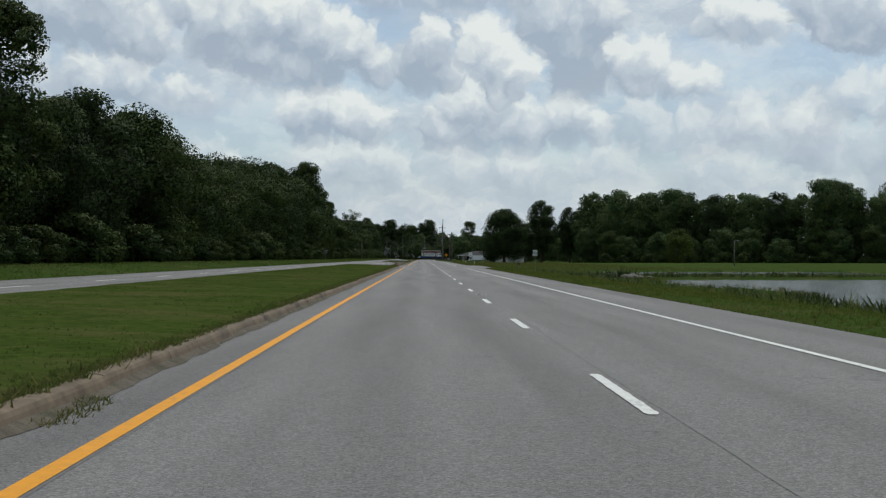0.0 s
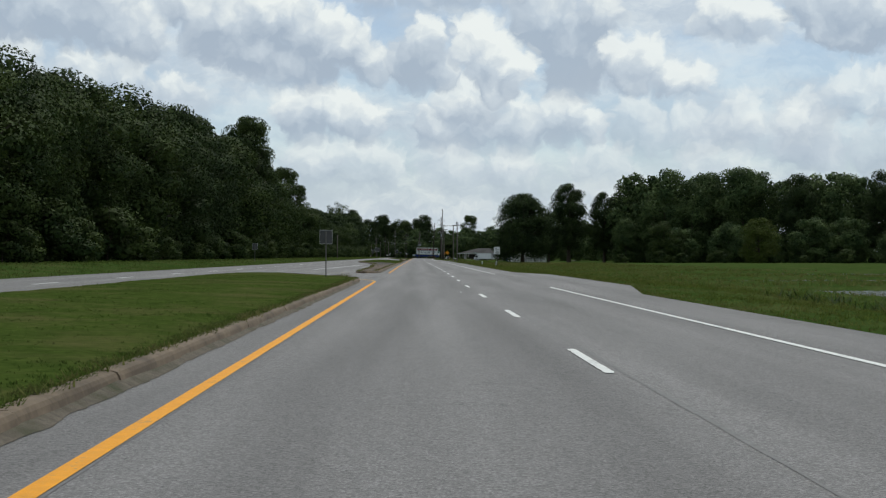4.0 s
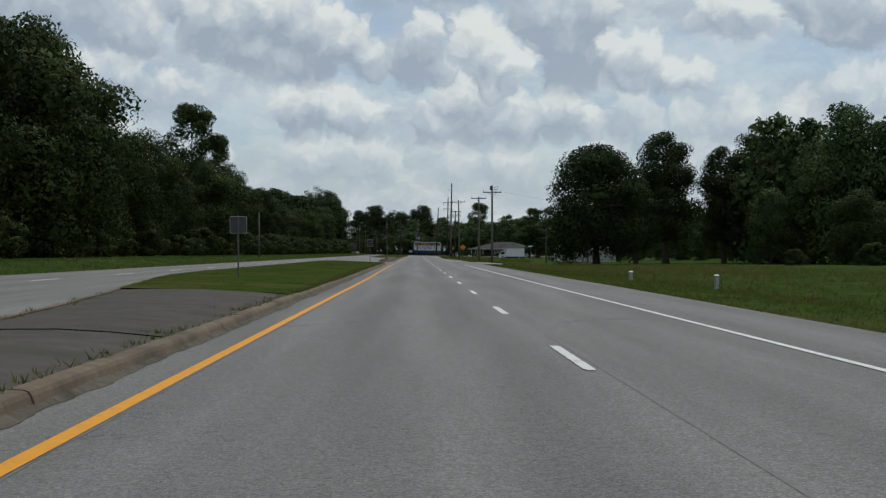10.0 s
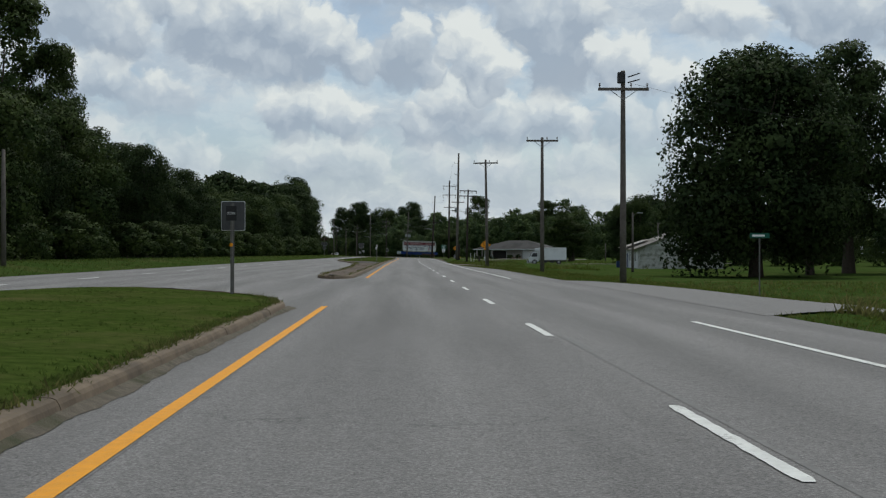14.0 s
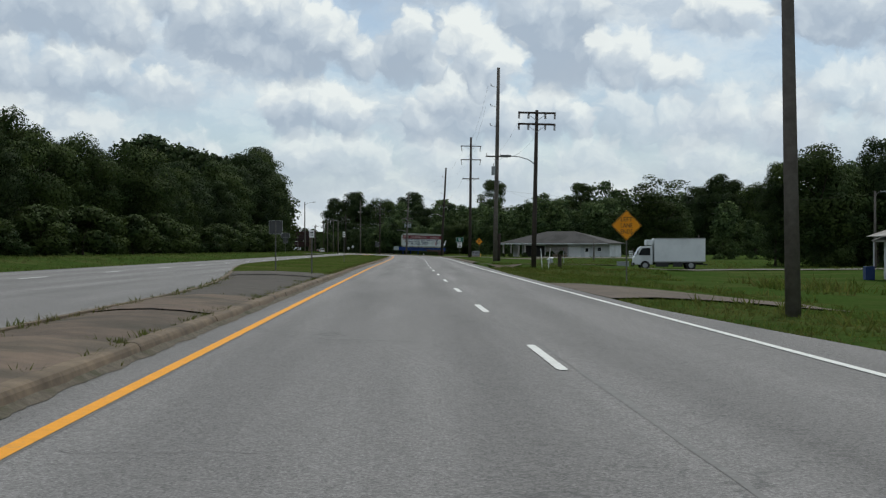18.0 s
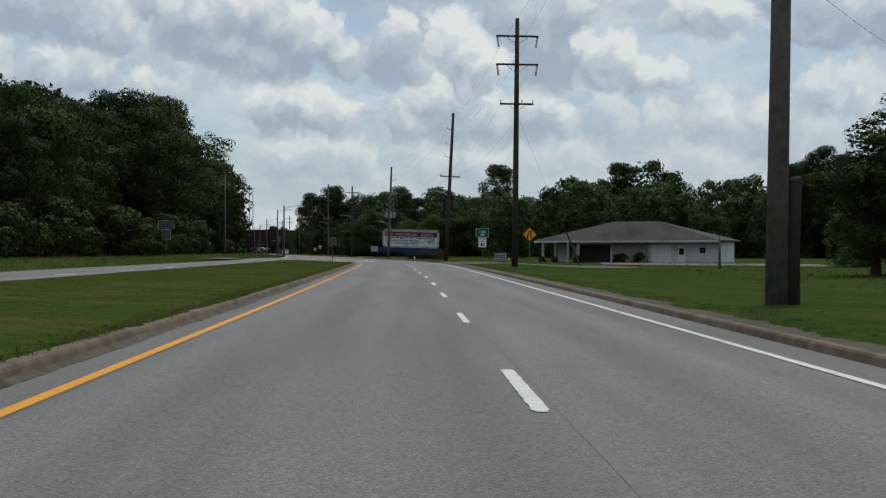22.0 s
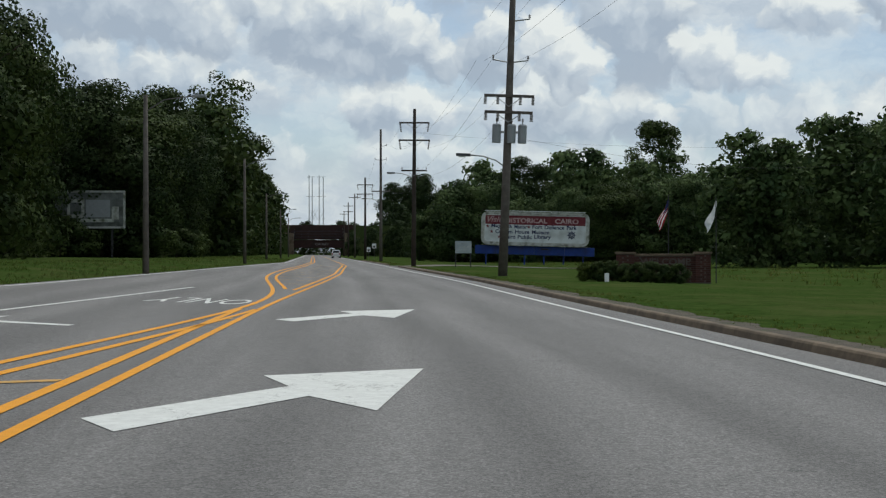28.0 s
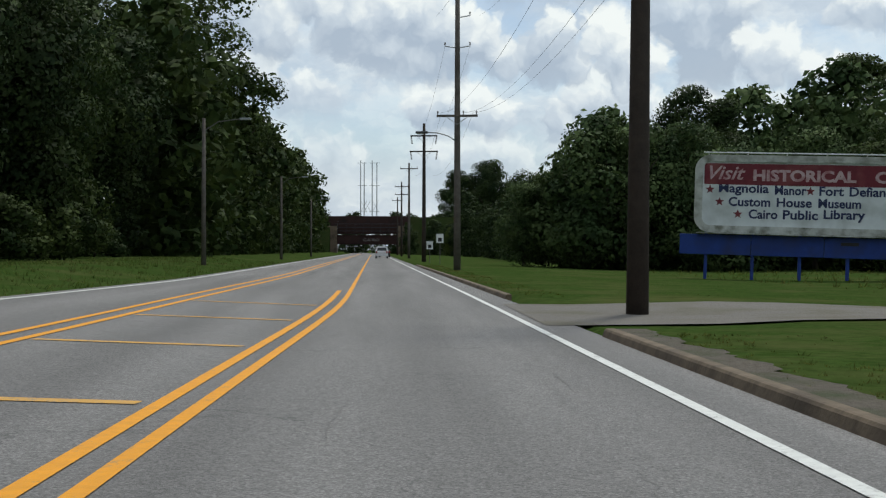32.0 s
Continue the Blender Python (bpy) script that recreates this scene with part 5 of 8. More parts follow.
for k in range(16):
    plant(rng.choice(["vine", "vine", "willow"]), 40 + 6 * k + rng.uniform(-3, 3), 862 - 1.6 * k + rng.uniform(-6, 6), rng.uniform(6, 11), 31 * k, wide=1.3, group="thickets behind the house")
for k in range(20):
    plant(rng.choice(["vine", "vine", "hazed_round", "willow", "hazed_broad"]), -9 + 2.9 * k + rng.uniform(-2, 2), 902 - 0.3 * k + rng.uniform(-5, 5), rng.uniform(8.5, 13.0) * (0.72 + 0.28 * smooth(0, 2.5, k)), 53 * k, wide=1.15, group="thickets behind the billboard")
far_wood([(-12 + 3.6 * k + rng.uniform(-3, 3), 958 + rng.uniform(-14, 14), rng.uniform(15.5, 20) * (0.6 + 0.4 * smooth(0.5, 3, k)), 1.05) for k in range(27)], "dark green wood behind the billboard", "leaf_hazed")
for x, y, h, kind in ((35, 985, 29, "cottonwood"), (43, 914, 18.5, "sparse"), (55, 880, 22.5, "cottonwood"), (86, 826, 22, "open"), (94, 822, 20, "oak"), (79, 828, 19, "elm"), (6, 925, 17, "open")):
    plant(kind, x, y, h, 33, wide=1.15, label="tall tree rising over the thickets")
far_wood([(right_edge(915 + 10 * k) + 19 + rng.uniform(-2, 5), 915 + 10 * k, rng.uniform(8, 12.5), 1.1) for k in range(24)], "dark wood along the right of the far road")
plant("light", -31.5, 1130, 7.5, 5, wide=0.7, label="single round bush beside the far road")
far_wood([(-230 + 9 * k + rng.uniform(-4, 4), 1205 + rng.uniform(-10, 20), rng.uniform(17, 23) if not -82 < -230 + 9 * k < -34 else 13.5, 1.2) for k in range(42)], "far dark wood along the railway")
for k in range(7):
    plant(rng.choice(["open", "oak", "elm"]), -46 + 9 * k + rng.uniform(-4, 4), 1385 + rng.uniform(-10, 10), rng.uniform(34, 41), 61 * k, wide=1.0, z=1.5, label="very tall old tree on the far skyline")
plant("ash", 38.6, 608, 11.0, 20, wide=0.85, label="narrow green tree beside the side street")
plant("hazed_round", 43.6, 604, 10.5, 200, wide=0.95, label="full green tree beside the side street")
plant("ash", 48.5, 606, 13.5, 110, wide=0.8, label="narrow green tree beside the side street")
plant("sparse", 37.2, 661, 12.6, 20, wide=1.9, label="ragged open tree beside the ditch")
plant("sparse", 34.6, 663, 11.4, 140, wide=1.8, label="ragged open tree beside the ditch")
plant("oak", 36.6, 662, 9.6, 75, wide=1.5, label="wide dense tree beside the ditch")
far_wood([(12 + 3.4 * k + rng.uniform(-2, 2), 912 + rng.uniform(-8, 10), rng.uniform(13, 17.5), 1.1) for k in range(12)], "green wood between the billboard and the house", "leaf_hazed")
far_wood([(50 + 5 * k + rng.uniform(-2, 2), 704 + 1.5 * k + rng.uniform(-4, 4), rng.uniform(7.5, 10.5), 1.1) for k in range(14)], "green wood behind the side street trees", "leaf_hazed")


far_wood([(24 + 4.4 * k + rng.uniform(-2, 2), 832 + rng.uniform(-5, 5), rng.uniform(12, 15.5), 1.15) for k in range(16)], "dense green wood close behind the house", "leaf_hazed")


# ---------------------------------------------------------------- poles and wires
def insulator(bm, p, h=0.22):
    x, y, z = p
    rod(bm, (x, y, z), (x, y, z + h), 0.022, 0.022, 6)
    for k in range(2):
        rod(bm, (x, y, z + h * (0.45 + 0.3 * k)), (x, y, z + h * (0.6 + 0.3 * k)), 0.065, 0.035, 8)
    return bm


def hanging(bm, p, h=0.7, lean=0.12):
    x, y, z = p
    for k in range(5):
        a, b = k / 5, (k + 0.7) / 5
        rod(bm, (x + lean * a, y, z - h * a), (x + lean * b, y, z - h * b), 0.055, 0.085, 8)
    return bm


def utility_pole(x, y, top, arms=(), brackets=(), lamp=None, cans=(), dark=False, r0=0.17, stub=False, lean=0.0, label="", hang=False, z=None):
    """arms: (height, half length, pins or 'hang'); brackets: (height, side, reach); lamp: (height, reach, side); cans: (height, offset in x)."""
    base = ground_z(x, y) if z is None else z
    root = thing("utility_pole", pose(x, y, base, 0, lean, 0), label or "weathered wooden utility pole on the grass verge", "utility pole")
    h = top - base
    wood = M["dark_pole"] if dark else M["wood_pole"]
    bm = bmesh.new()
    tube(bm, [(0, 0, -0.3), (0, 0, h * 0.33), (0, 0, h * 0.66), (0, 0, h)], [r0 * 1.08, r0 * 0.94, r0 * 0.8, r0 * 0.66], 12)
    part("pole", bm, wood, root, smooth_faces=True)
    if stub:
        bm = bmesh.new()
        tube(bm, [(0.33, 0.05, -0.2), (0.33, 0.05, 2.55), (0.31, 0.05, 2.62)], [0.2, 0.19, 0.17], 12)
        part("stub_pole", bm, M["dark_pole"], root, "short dark splice pole strapped alongside", smooth_faces=True)
    for z_a, half, kind in arms:
        za = z_a - base
        bm = bmesh.new()
        box(bm, (0, -r0 * 0.85, za), (2 * half, 0.1, 0.13), 0.012)
        arm = part("crossarm", bm, wood, root)
        bm = bmesh.new()
        for s in (-1, 1):
            rod(bm, (s * half * 0.55, -r0 * 1.2, za - 0.03), (0, -r0 * 0.9, za - half * 0.42), 0.018, 0.018, 6)
        part("brace", bm, M["steel"], root)
        for u in ((-0.94, 0.3, 0.94) if kind == "pins" else (-0.95, 0.95) if kind == "hang" else (-0.95, -0.45, 0.45, 0.95)):
            bm = bmesh.new()
            if kind == "hang":
                hanging(bm, (u * half, -r0 * 0.85, za - 0.06), 0.75, -0.12 * u)
            elif kind == "drop":
                hanging(bm, (u * half, -r0 * 0.85, za - 0.06), 0.35, 0)
            else:
                insulator(bm, (u * half, -r0 * 0.85, za + 0.06))
            part("insulator", bm, M["insulator"], arm)
    for z_b, side, reach in brackets:
        bm = bmesh.new()
        rod(bm, (0, 0, z_b - base), (side * reach, 0, z_b - base + 0.12), 0.035, 0.03, 8)
        part("bracket", bm, M["steel"], root)
        bm = bmesh.new()
        insulator(bm, (side * reach, 0, z_b - base + 0.08), 0.26)
        part("insulator", bm, M["insulator"], root)
    if lamp:
        lz, reach, side = lamp[0] - base, lamp[1], lamp[2]
        bm = bmesh.new()
        tube(bm, [(0, 0, lz - 0.55), (side * reach * 0.3, 0, lz - 0.2), (side * reach * 0.65, 0, lz - 0.03), (side * reach, 0, lz)], 0.035, 8)
        arm = part("lamp_arm", bm, M["steel"], root, smooth_faces=True)
        bm = bmesh.new()
        box(bm, (side * (reach + 0.3), 0, lz), (0.68, 0.28, 0.13), 0.05)
        head = part("lamp_head", bm, M["sign_back"], root, "grey street-light head on a curved arm")
        bm = bmesh.new()
        box(bm, (side * (reach + 0.36), 0, lz - 0.08), (0.36, 0.2, 0.05), 0.02)
        part("lens", bm, M["sign_white"], head)
    for cz, cx in cans:
        bm = bmesh.new()
        rod(bm, (cx, -0.1, cz - base), (cx, -0.1, cz - base + 0.78), 0.2, 0.2, 16)
        rod(bm, (cx, -0.1, cz - base + 0.78), (cx, -0.1, cz - base + 0.86), 0.215, 0.16, 16)
        can = part("transformer", bm, M["transformer"], root, "grey transformer can")
        bm = bmesh.new()
        insulator(bm, (cx, -0.1, cz - base + 0.84), 0.3)
        part("bushing", bm, M["insulator"], can)
        bm = bmesh.new()
        box(bm, (cx * 0.5, -0.05, cz - base + 0.5), (abs(cx) + 0.05, 0.06, 0.1), 0.01)
        part("mount", bm, M["steel"], can)
    return root


P1, P2, P3, P4, P5, P6, P7, P8, P9, P10 = (9.6, 428.5), (9.66, 464.0), (7.9, 498.5), (8.82, 560.3), (9.0, 600.0), (9.85, 666.3), (7.2, 720.0), (0.7, 772.0), (-6.3, 824.5), (-13.0, 873.1)
utility_pole(*P1, 9.5, [(8.65, 1.15, "pins")], cans=(), r0=0.15, label="grey wooden utility pole with a cluttered top, in long grass")
bm = bmesh.new()
box(bm, (P1[0] - 0.12, P1[1] - 0.25, 9.15), (0.34, 0.3, 0.5), 0.05)
rod(bm, (P1[0] + 0.2, P1[1] - 0.1, 9.2), (P1[0] + 0.75, P1[1] - 0.1, 9.38), 0.03, 0.03, 6)
rod(bm, (P1[0] + 0.2, P1[1] - 0.1, 8.95), (P1[0] + 0.75, P1[1] - 0.1, 9.1), 0.03, 0.03, 6)
switch = part("pole_switch", bm, M["dark_steel"])
tagged(switch, "dark switch gear bolted to the pole's top", "switch box")
utility_pole(*P2, 9.6, [(9.35, 1.15, "pins")], r0=0.15)
utility_pole(*P3, 10.45, [(10.1, 1.2, "pins")], r0=0.15, lean=-1.0)
utility_pole(*P4, 10.5, [(10.3, 1.25, "drop"), (9.55, 1.25, "drop")], lamp=(7.4, 1.7, -1), r0=0.16, label="dark wooden double-arm pole with a street light", lean=1.2, dark=True)
utility_pole(*P5, 18.8, [(10.2, 1.1, "pins")], brackets=((16.9, -1, 0.7), (15.0, -1, 0.7), (13.1, -1, 0.7)), cans=((8.4, -0.32),), r0=0.22, stub=True, lean=1.0, label="tall grey wooden transmission pole with side brackets")
utility_pole(*P6, 17.7, [(16.4, 1.5, "hang"), (14.4, 1.5, "hang"), (11.6, 1.2, "pins")], r0=0.22, dark=True, lean=0.6, label="tall dark pole with three crossarms and hanging insulators")
utility_pole(*P7, 16.6, [(9.5, 1.15, "pins")], brackets=((14.7, -1, 0.6), (13.0, -1, 0.6), (11.6, -1, 0.7)), lamp=(7.8, 1.7, -1), r0=0.22, dark=True, lean=3.0, label="tall dark leaning pole with a street light")
utility_pole(*P8, 13.9, [(8.35, 1.15, "drop"), (7.6, 1.1, "drop")], brackets=((11.8, 1, 0.8), (9.9, 1, 0.8), (9.9, -1, 0.8)), lamp=(5.6, 1.7, -1), cans=((6.2, -0.52), (6.2, 0.16), (6.2, 0.66)), r0=0.2, lean=2.2, label="brown wooden pole carrying three transformer cans")
utility_pole(*P9, 13.5, [(12.3, 1.3, "hang"), (10.8, 1.35, "hang"), (8.2, 1.1, "pins")], lamp=(8.0, 1.7, -1), r0=0.2, dark=True, lean=0.5, label="dark double-circuit pole with a street light")
utility_pole(*P10, 16.3, [(8.7, 1.15, "pins")], brackets=((14.2, 1, 0.7), (12.5, 1, 0.7), (12.5, -1, 0.7)), lamp=(7.8, 1.7, -1), r0=0.19)
P11, P12, P13, P14 = (-19.8, 926.0), (-26.9, 980.0), (-34.0, 1035.0), (-41.0, 1090.0)
utility_pole(*P11, 13.4, [(12.2, 1.3, "hang"), (10.7, 1.35, "hang")], r0=0.2, dark=True)
utility_pole(*P12, 13.2, [(12.4, 1.2, "pins")], r0=0.18)
utility_pole(*P13, 13.5, [(12.6, 1.2, "pins"), (11.2, 1.2, "pins")], r0=0.18, dark=True)
utility_pole(*P14, 13.0, [(12.2, 1.2, "pins")], r0=0.18, dark=True)


def light_pole(x, y, h, reach=2.0, side=1, base=None):
    z = ground_z(x, y) if base is None else base
    root = thing("light_pole", pose(x, y, z), "brown wooden street-light pole at the wood's edge", "light pole")
    bm = bmesh.new()
    tube(bm, [(0, 0, -0.3), (0, 0, h * 0.5), (0, 0, h)], [0.15, 0.12, 0.09], 10)
    part("pole", bm, M["wood_pole"], root, smooth_faces=True)
    if reach:
        bm = bmesh.new()
        tube(bm, [(0, 0, h - 0.7), (side * reach * 0.4, 0, h - 0.2), (side * reach, 0, h - 0.05)], 0.03, 6)
        part("lamp_arm", bm, M["post_steel"], root)
        bm = bmesh.new()
        box(bm, (side * (reach + 0.3), 0, h - 0.05), (0.6, 0.24, 0.12), 0.04)
        part("lamp_head", bm, M["transformer"], root, "pale street-light head")


for x, y, h in ((-14.5, 767, 7.7), (-19.85, 819, 8.6), (-26.6, 870, 8.0), (-33.5, 925, 8.0), (-40.5, 980, 8.0)):
    light_pole(x, y, h)
for x, y, h in ((-19.9, 434, 5.7), (-20.0, 742, 10.2)):
    light_pole(x, y, h, 0 if y < 600 else 1.6)
for x, y, h in ((73.5, 466, 5.8), (69.0, 291, 5.6), (39.8, 829, 11.5), (24.6, 512, 6.5), (35.0, 532, 7.5), (42.5, 590, 7.0), (33.0, 700, 3.2), (49.0, 690, 4.2)):
    light_pole(x, y, h, 0.5 if h > 5.5 else 0)


def wire(a, b, sag, label="thin dark overhead cable between poles", r=0.0055, n=12, group="overhead cables"):
    a, b = Vector(a), Vector(b)
    bm = bmesh.new()
    tube(bm, [a.lerp(b, k / n) - Vector((0, 0, 4 * sag * (k / n) * (1 - k / n))) for k in range(n + 1)], r, 4)
    ob = part("power_line", bm, M["wire"])
    tagged(ob, label, "cable", group)


def span(pa, za, pb, zb, offs, sag=1.1):
    for o in offs:
        wire((pa[0] + o, pa[1], za), (pb[0] + o, pb[1], zb), sag)


span(P5, 17.0, P6, 16.4, (-0.7,), 1.4)
span(P5, 15.1, P6, 14.4, (-0.9,), 1.4)
span(P6, 16.0, P7, 14.8, (-0.9, 0.9), 1.2)
span(P6, 13.9, P7, 13.1, (-0.8,), 1.2)
span(P6, 11.8, P7, 9.7, (-0.9, 0.9), 1.2)
span(P7, 14.8, P8, 12.0, (-0.6, 0.6), 1.0)
span(P7, 9.7, P8, 10.0, (-0.8, 0.8), 1.0)
span(P8, 12.0, P9, 11.8, (0.8,), 1.0)
span(P8, 10.0, P9, 10.2, (-1.2, 1.2), 1.0)
span(P8, 8.4, P9, 7.8, (-0.9, 0.9), 1.0)
span(P9, 11.8, P10, 14.3, (1.2, -1.2), 1.0)
span(P9, 7.9, P10, 8.9, (-0.9, 0.4, 0.9), 1.0)
span(P10, 12.6, P11, 11.8, (-0.7, 0.7), 1.0)
span(P10, 8.9, P11, 8.4, (-0.9, 0.9), 1.0)
span(P4, 10.0, P5, 10.3, (-0.9, 0.9), 0.9)
wire((P1[0] + 0.5, P1[1], 8.9), (36, 436, 7.6), 1.0)
wire((P5[0], P5[1], 7.2), (44, 640, 6.8), 2.2)
wire((P5[0], P5[1], 7.0), (52, 590, 7.4), 1.6)
wire((P8[0] + 0.8, P8[1], 6.4), (39, 829, 10.4), 1.6)
wire((P9[0], P9[1], 11.5), (40, 828, 11.0), 1.0)


# ---------------------------------------------------------------- signs
def post(root, h, x=0.0, r=0.03, material="post_steel"):
    bm = bmesh.new()
    box(bm, (x, 0.035, h / 2 - 0.15), (0.055, 0.035, h + 0.3), 0.008)
    return part("post", bm, M[material], root)


def plate(root, w, h, zc, face, border=None, r=0.04, name="sign_plate", diamond=False, y=0.0):
    pts = [(0, w / 2), (-w / 2, 0), (0, -w / 2), (w / 2, 0)] if diamond else round_rect(w, h, r)
    if diamond:
        soft = []
        for k in range(4):
            p, q, s = Vector(pts[k - 1]), Vector(pts[k]), Vector(pts[(k + 1) % 4])
            for t in (0.05, 0.02, 0.0):
                soft.append(tuple(q.lerp(p, t) * (1 - 0.018 * (t < 0.03))))
            for t in (0.02, 0.05):
                soft.append(tuple(q.lerp(s, t) * (1 - 0.018 * (t < 0.03))))
        pts = soft
    bm = bmesh.new()
    outline_plate(bm, [(x, z + zc) for x, z in pts], 0.006)
    bmesh.ops.translate(bm, verts=bm.verts, vec=(0, y, 0))
    ob = part(name, bm, M[face], root)
    bm = bmesh.new()
    outline_plate(bm, [(x * 0.97, z * 0.97 + zc) for x, z in pts], 0.004)
    bmesh.ops.translate(bm, verts=bm.verts, vec=(0, y + 0.0075, 0))
    part("sign_back", bm, M["sign_back"], ob, "plain grey metal back")
    if border:
        bm = bmesh.new()
        frame_plate(bm, [(x * 0.965, z * 0.965 + zc) for x, z in pts], [(x * 0.92, z * 0.92 + zc) for x, z in pts], y - 0.003, 0.003)
        part("border", bm, M[border], ob)
    return ob


def bars(parent, rows, material, y=-0.003):
    """Plain bars in place of writing that cannot be read: (x, z, width, height)."""
    for x, z, w, h in rows:
        bm = bmesh.new()
        box(bm, (x, y, z), (w, 0.003, h))
        part("bar", bm, M[material], parent)


def speed_sign(x, y, number, zc, w=0.76, h=0.95, turn=0.0, top_plate=False):
    root = thing("speed_limit_sign", pose(x, y, ground_z(x, y), 0, 0, turn), "white speed limit sign with black figures on a steel post", "road sign")
    g = ground_z(x, y)
    c = zc - g
    post(root, c + h / 2)
    p = plate(root, w, h, c, "sign_white", "sign_black", 0.05)
    lettering("SPEED", h * 0.2, M["sign_black"], p, pose(0, -0.004, c + h * 0.33), width=w * 0.66, bold=0.004)
    lettering("LIMIT", h * 0.2, M["sign_black"], p, pose(0, -0.004, c + h * 0.10), width=w * 0.56, bold=0.004)
    lettering(number, h * 0.46, M["sign_black"], p, pose(0, -0.004, c - h * 0.24), width=w * 0.62, bold=0.012)
    if top_plate:
        q = plate(root, 1.24, 0.86, c + h / 2 + 0.44, "sign_green", "sign_white", 0.05)
        lettering("CAIRO", 0.3, M["sign_white"], q, pose(0, -0.004, c + h / 2 + 0.54), width=0.62, bold=0.003)
        bars(q, [(0, c + h / 2 + 0.25, 0.34, 0.12)], "sign_white")
    return root


speed_sign(10.05, 275.4, "45", 1.88)
speed_sign(9.6, 695.6, "40", 2.0, 0.76, 0.92, 0, True)


def diamond_sign(x, y, zc, w, words=None, arrows=False):
    g = ground_z(x, y)
    root = thing("warning_sign", pose(x, y, g), "amber diamond warning sign on a steel post", "road sign")
    post(root, zc - g + w * 0.45)
    p = plate(root, w, w, zc - g, "sign_orange", "sign_black", diamond=True)
    for k, word_text in enumerate(words or ()):
        lettering(word_text, w * 0.2, M["sign_black"], p, pose(0, -0.004, zc - g + w * 0.2 - w * 0.2 * k), width=w * 0.38, bold=0.0)
    if arrows:
        for pts in ([(0.05, -0.28), (0.05, 0.26), (0.13, 0.26), (0.13, -0.28)], [(-0.2, -0.28), (-0.2, -0.06), (-0.1, 0.06), (-0.1, 0.26), (-0.02, 0.26), (-0.02, 0.02), (-0.12, -0.1), (-0.12, -0.28)]):
            bm = bmesh.new()
            outline_plate(bm, [(a * w, b * w) for a, b in pts], 0.003)
            bmesh.ops.translate(bm, verts=bm.verts, vec=(0, -0.004, zc - g))
            part("symbol", bm, M["sign_black"], p)
        bars(p, [(-0.07 * w, zc - g - 0.14 * w - 0.06 * w * k, 0.035 * w, 0.035 * w) for k in range(3)], "sign_black", -0.004)
    return root


diamond_sign(9.53, 527.7, 2.22, 1.29, ("LEFT", "LANE", "ENDS"))
diamond_sign(11.6, 672.8, 2.45, 1.08, None, True)


def blank_sign(x, y, zc, w, h, label, back=True, turn=180.0, post_mat="post_steel", r=0.04, z=None):
    g = (0.28 if z is None else z)
    root = thing("road_sign", pose(x, y, g, 0, 0, turn), label, "road sign")
    post(root, zc - g + h / 2 - 0.05, material=post_mat)
    plate(root, w, h, zc - g, "sign_white", None, r)
    return root


blank_sign(-6.4, 313.2, 2.2, 0.62, 0.62, "grey back of a road sign on the grass median")
blank_sign(-5.55, 531.9, 2.2, 0.6, 0.6, "grey back of a square road sign on the median")
s = blank_sign(-4.65, 402.3, 2.15, 0.6, 0.74, "brown-grey back of a road sign at the median's nose", z=0.22)
blank_sign(-4.5, 169.6, 2.1, 0.6, 0.66, "grey back of a road sign at the median's nose", z=0.2)
blank_sign(-19.2, 262, 2.3, 0.62, 0.72, "grey back of a road sign on the far verge", z=0.45)
blank_sign(-4.4, 697.5, 2.1, 0.68, 0.76, "grey back of a road sign at the grass median's nose", z=0.2)
s = blank_sign(-20.0, 698, 3.65, 1.5, 0.8, "grey backs of two road signs on one post", z=0.75)
plate(s, 0.8, 0.95, 2.0, "sign_white")
# small upright plates facing the road user
root = thing("one_way_sign", pose(-4.62, 401.7, 0.22), "black one-way sign with white lettering on its post", "road sign")
post(root, 2.2)
p = plate(root, 0.26, 0.36, 1.98, "sign_black", None, 0.02)
lettering("ONE WAY", 0.09, M["sign_white"], p, pose(0, -0.004, 1.98), width=0.21)
bm = bmesh.new()
rod(bm, (0, -0.03, 1.2), (0, 0.0, 1.2), 0.045, 0.045, 10)
part("reflector", bm, M["sign_orange"], root, "round amber reflector")
root = thing("marker_sign", pose(-3.6, 527.0, 0.2), "narrow white sign on a post in the median", "road sign")
post(root, 1.72)
bars(plate(root, 0.2, 0.3, 1.65, "sign_white", None, 0.02), [(0, 1.7, 0.12, 0.05), (0, 1.6, 0.12, 0.03)], "sign_black")
root = thing("marker_sign", pose(-4.5, 576, 0.2), "narrow white sign on a post in the median", "road sign")
post(root, 2.3)
bars(plate(root, 0.2, 0.42, 2.2, "sign_white", None, 0.02), [(0, 2.28, 0.12, 0.05), (0, 2.12, 0.12, 0.1)], "sign_black")
root = thing("route_sign", pose(10.3, 120.1, ground_z(10.3, 120)), "green and white route marker plates on one post", "road sign")
post(root, 2.02)
bars(plate(root, 0.42, 0.16, 1.98, "sign_white", "sign_green", 0.02), [(0, 1.98, 0.28, 0.05)], "sign_green")
bars(plate(root, 0.42, 0.15, 1.81, "sign_green", None, 0.02), [(0, 1.81, 0.30, 0.05)], "sign_white")
bars(plate(root, 0.42, 0.17, 1.64, "sign_white", None, 0.02), [(-0.1, 1.64, 0.08, 0.09), (0.02, 1.64, 0.08, 0.09), (0.13, 1.64, 0.06, 0.09)], "sign_black")
root = thing("road_marker", pose(9.8, 134, ground_z(9.8, 134)), "small dark marker on a short post in long grass", "road marker")
post(root, 0.7)
plate(root, 0.24, 0.2, 0.72, "sign_black", None, 0.03)
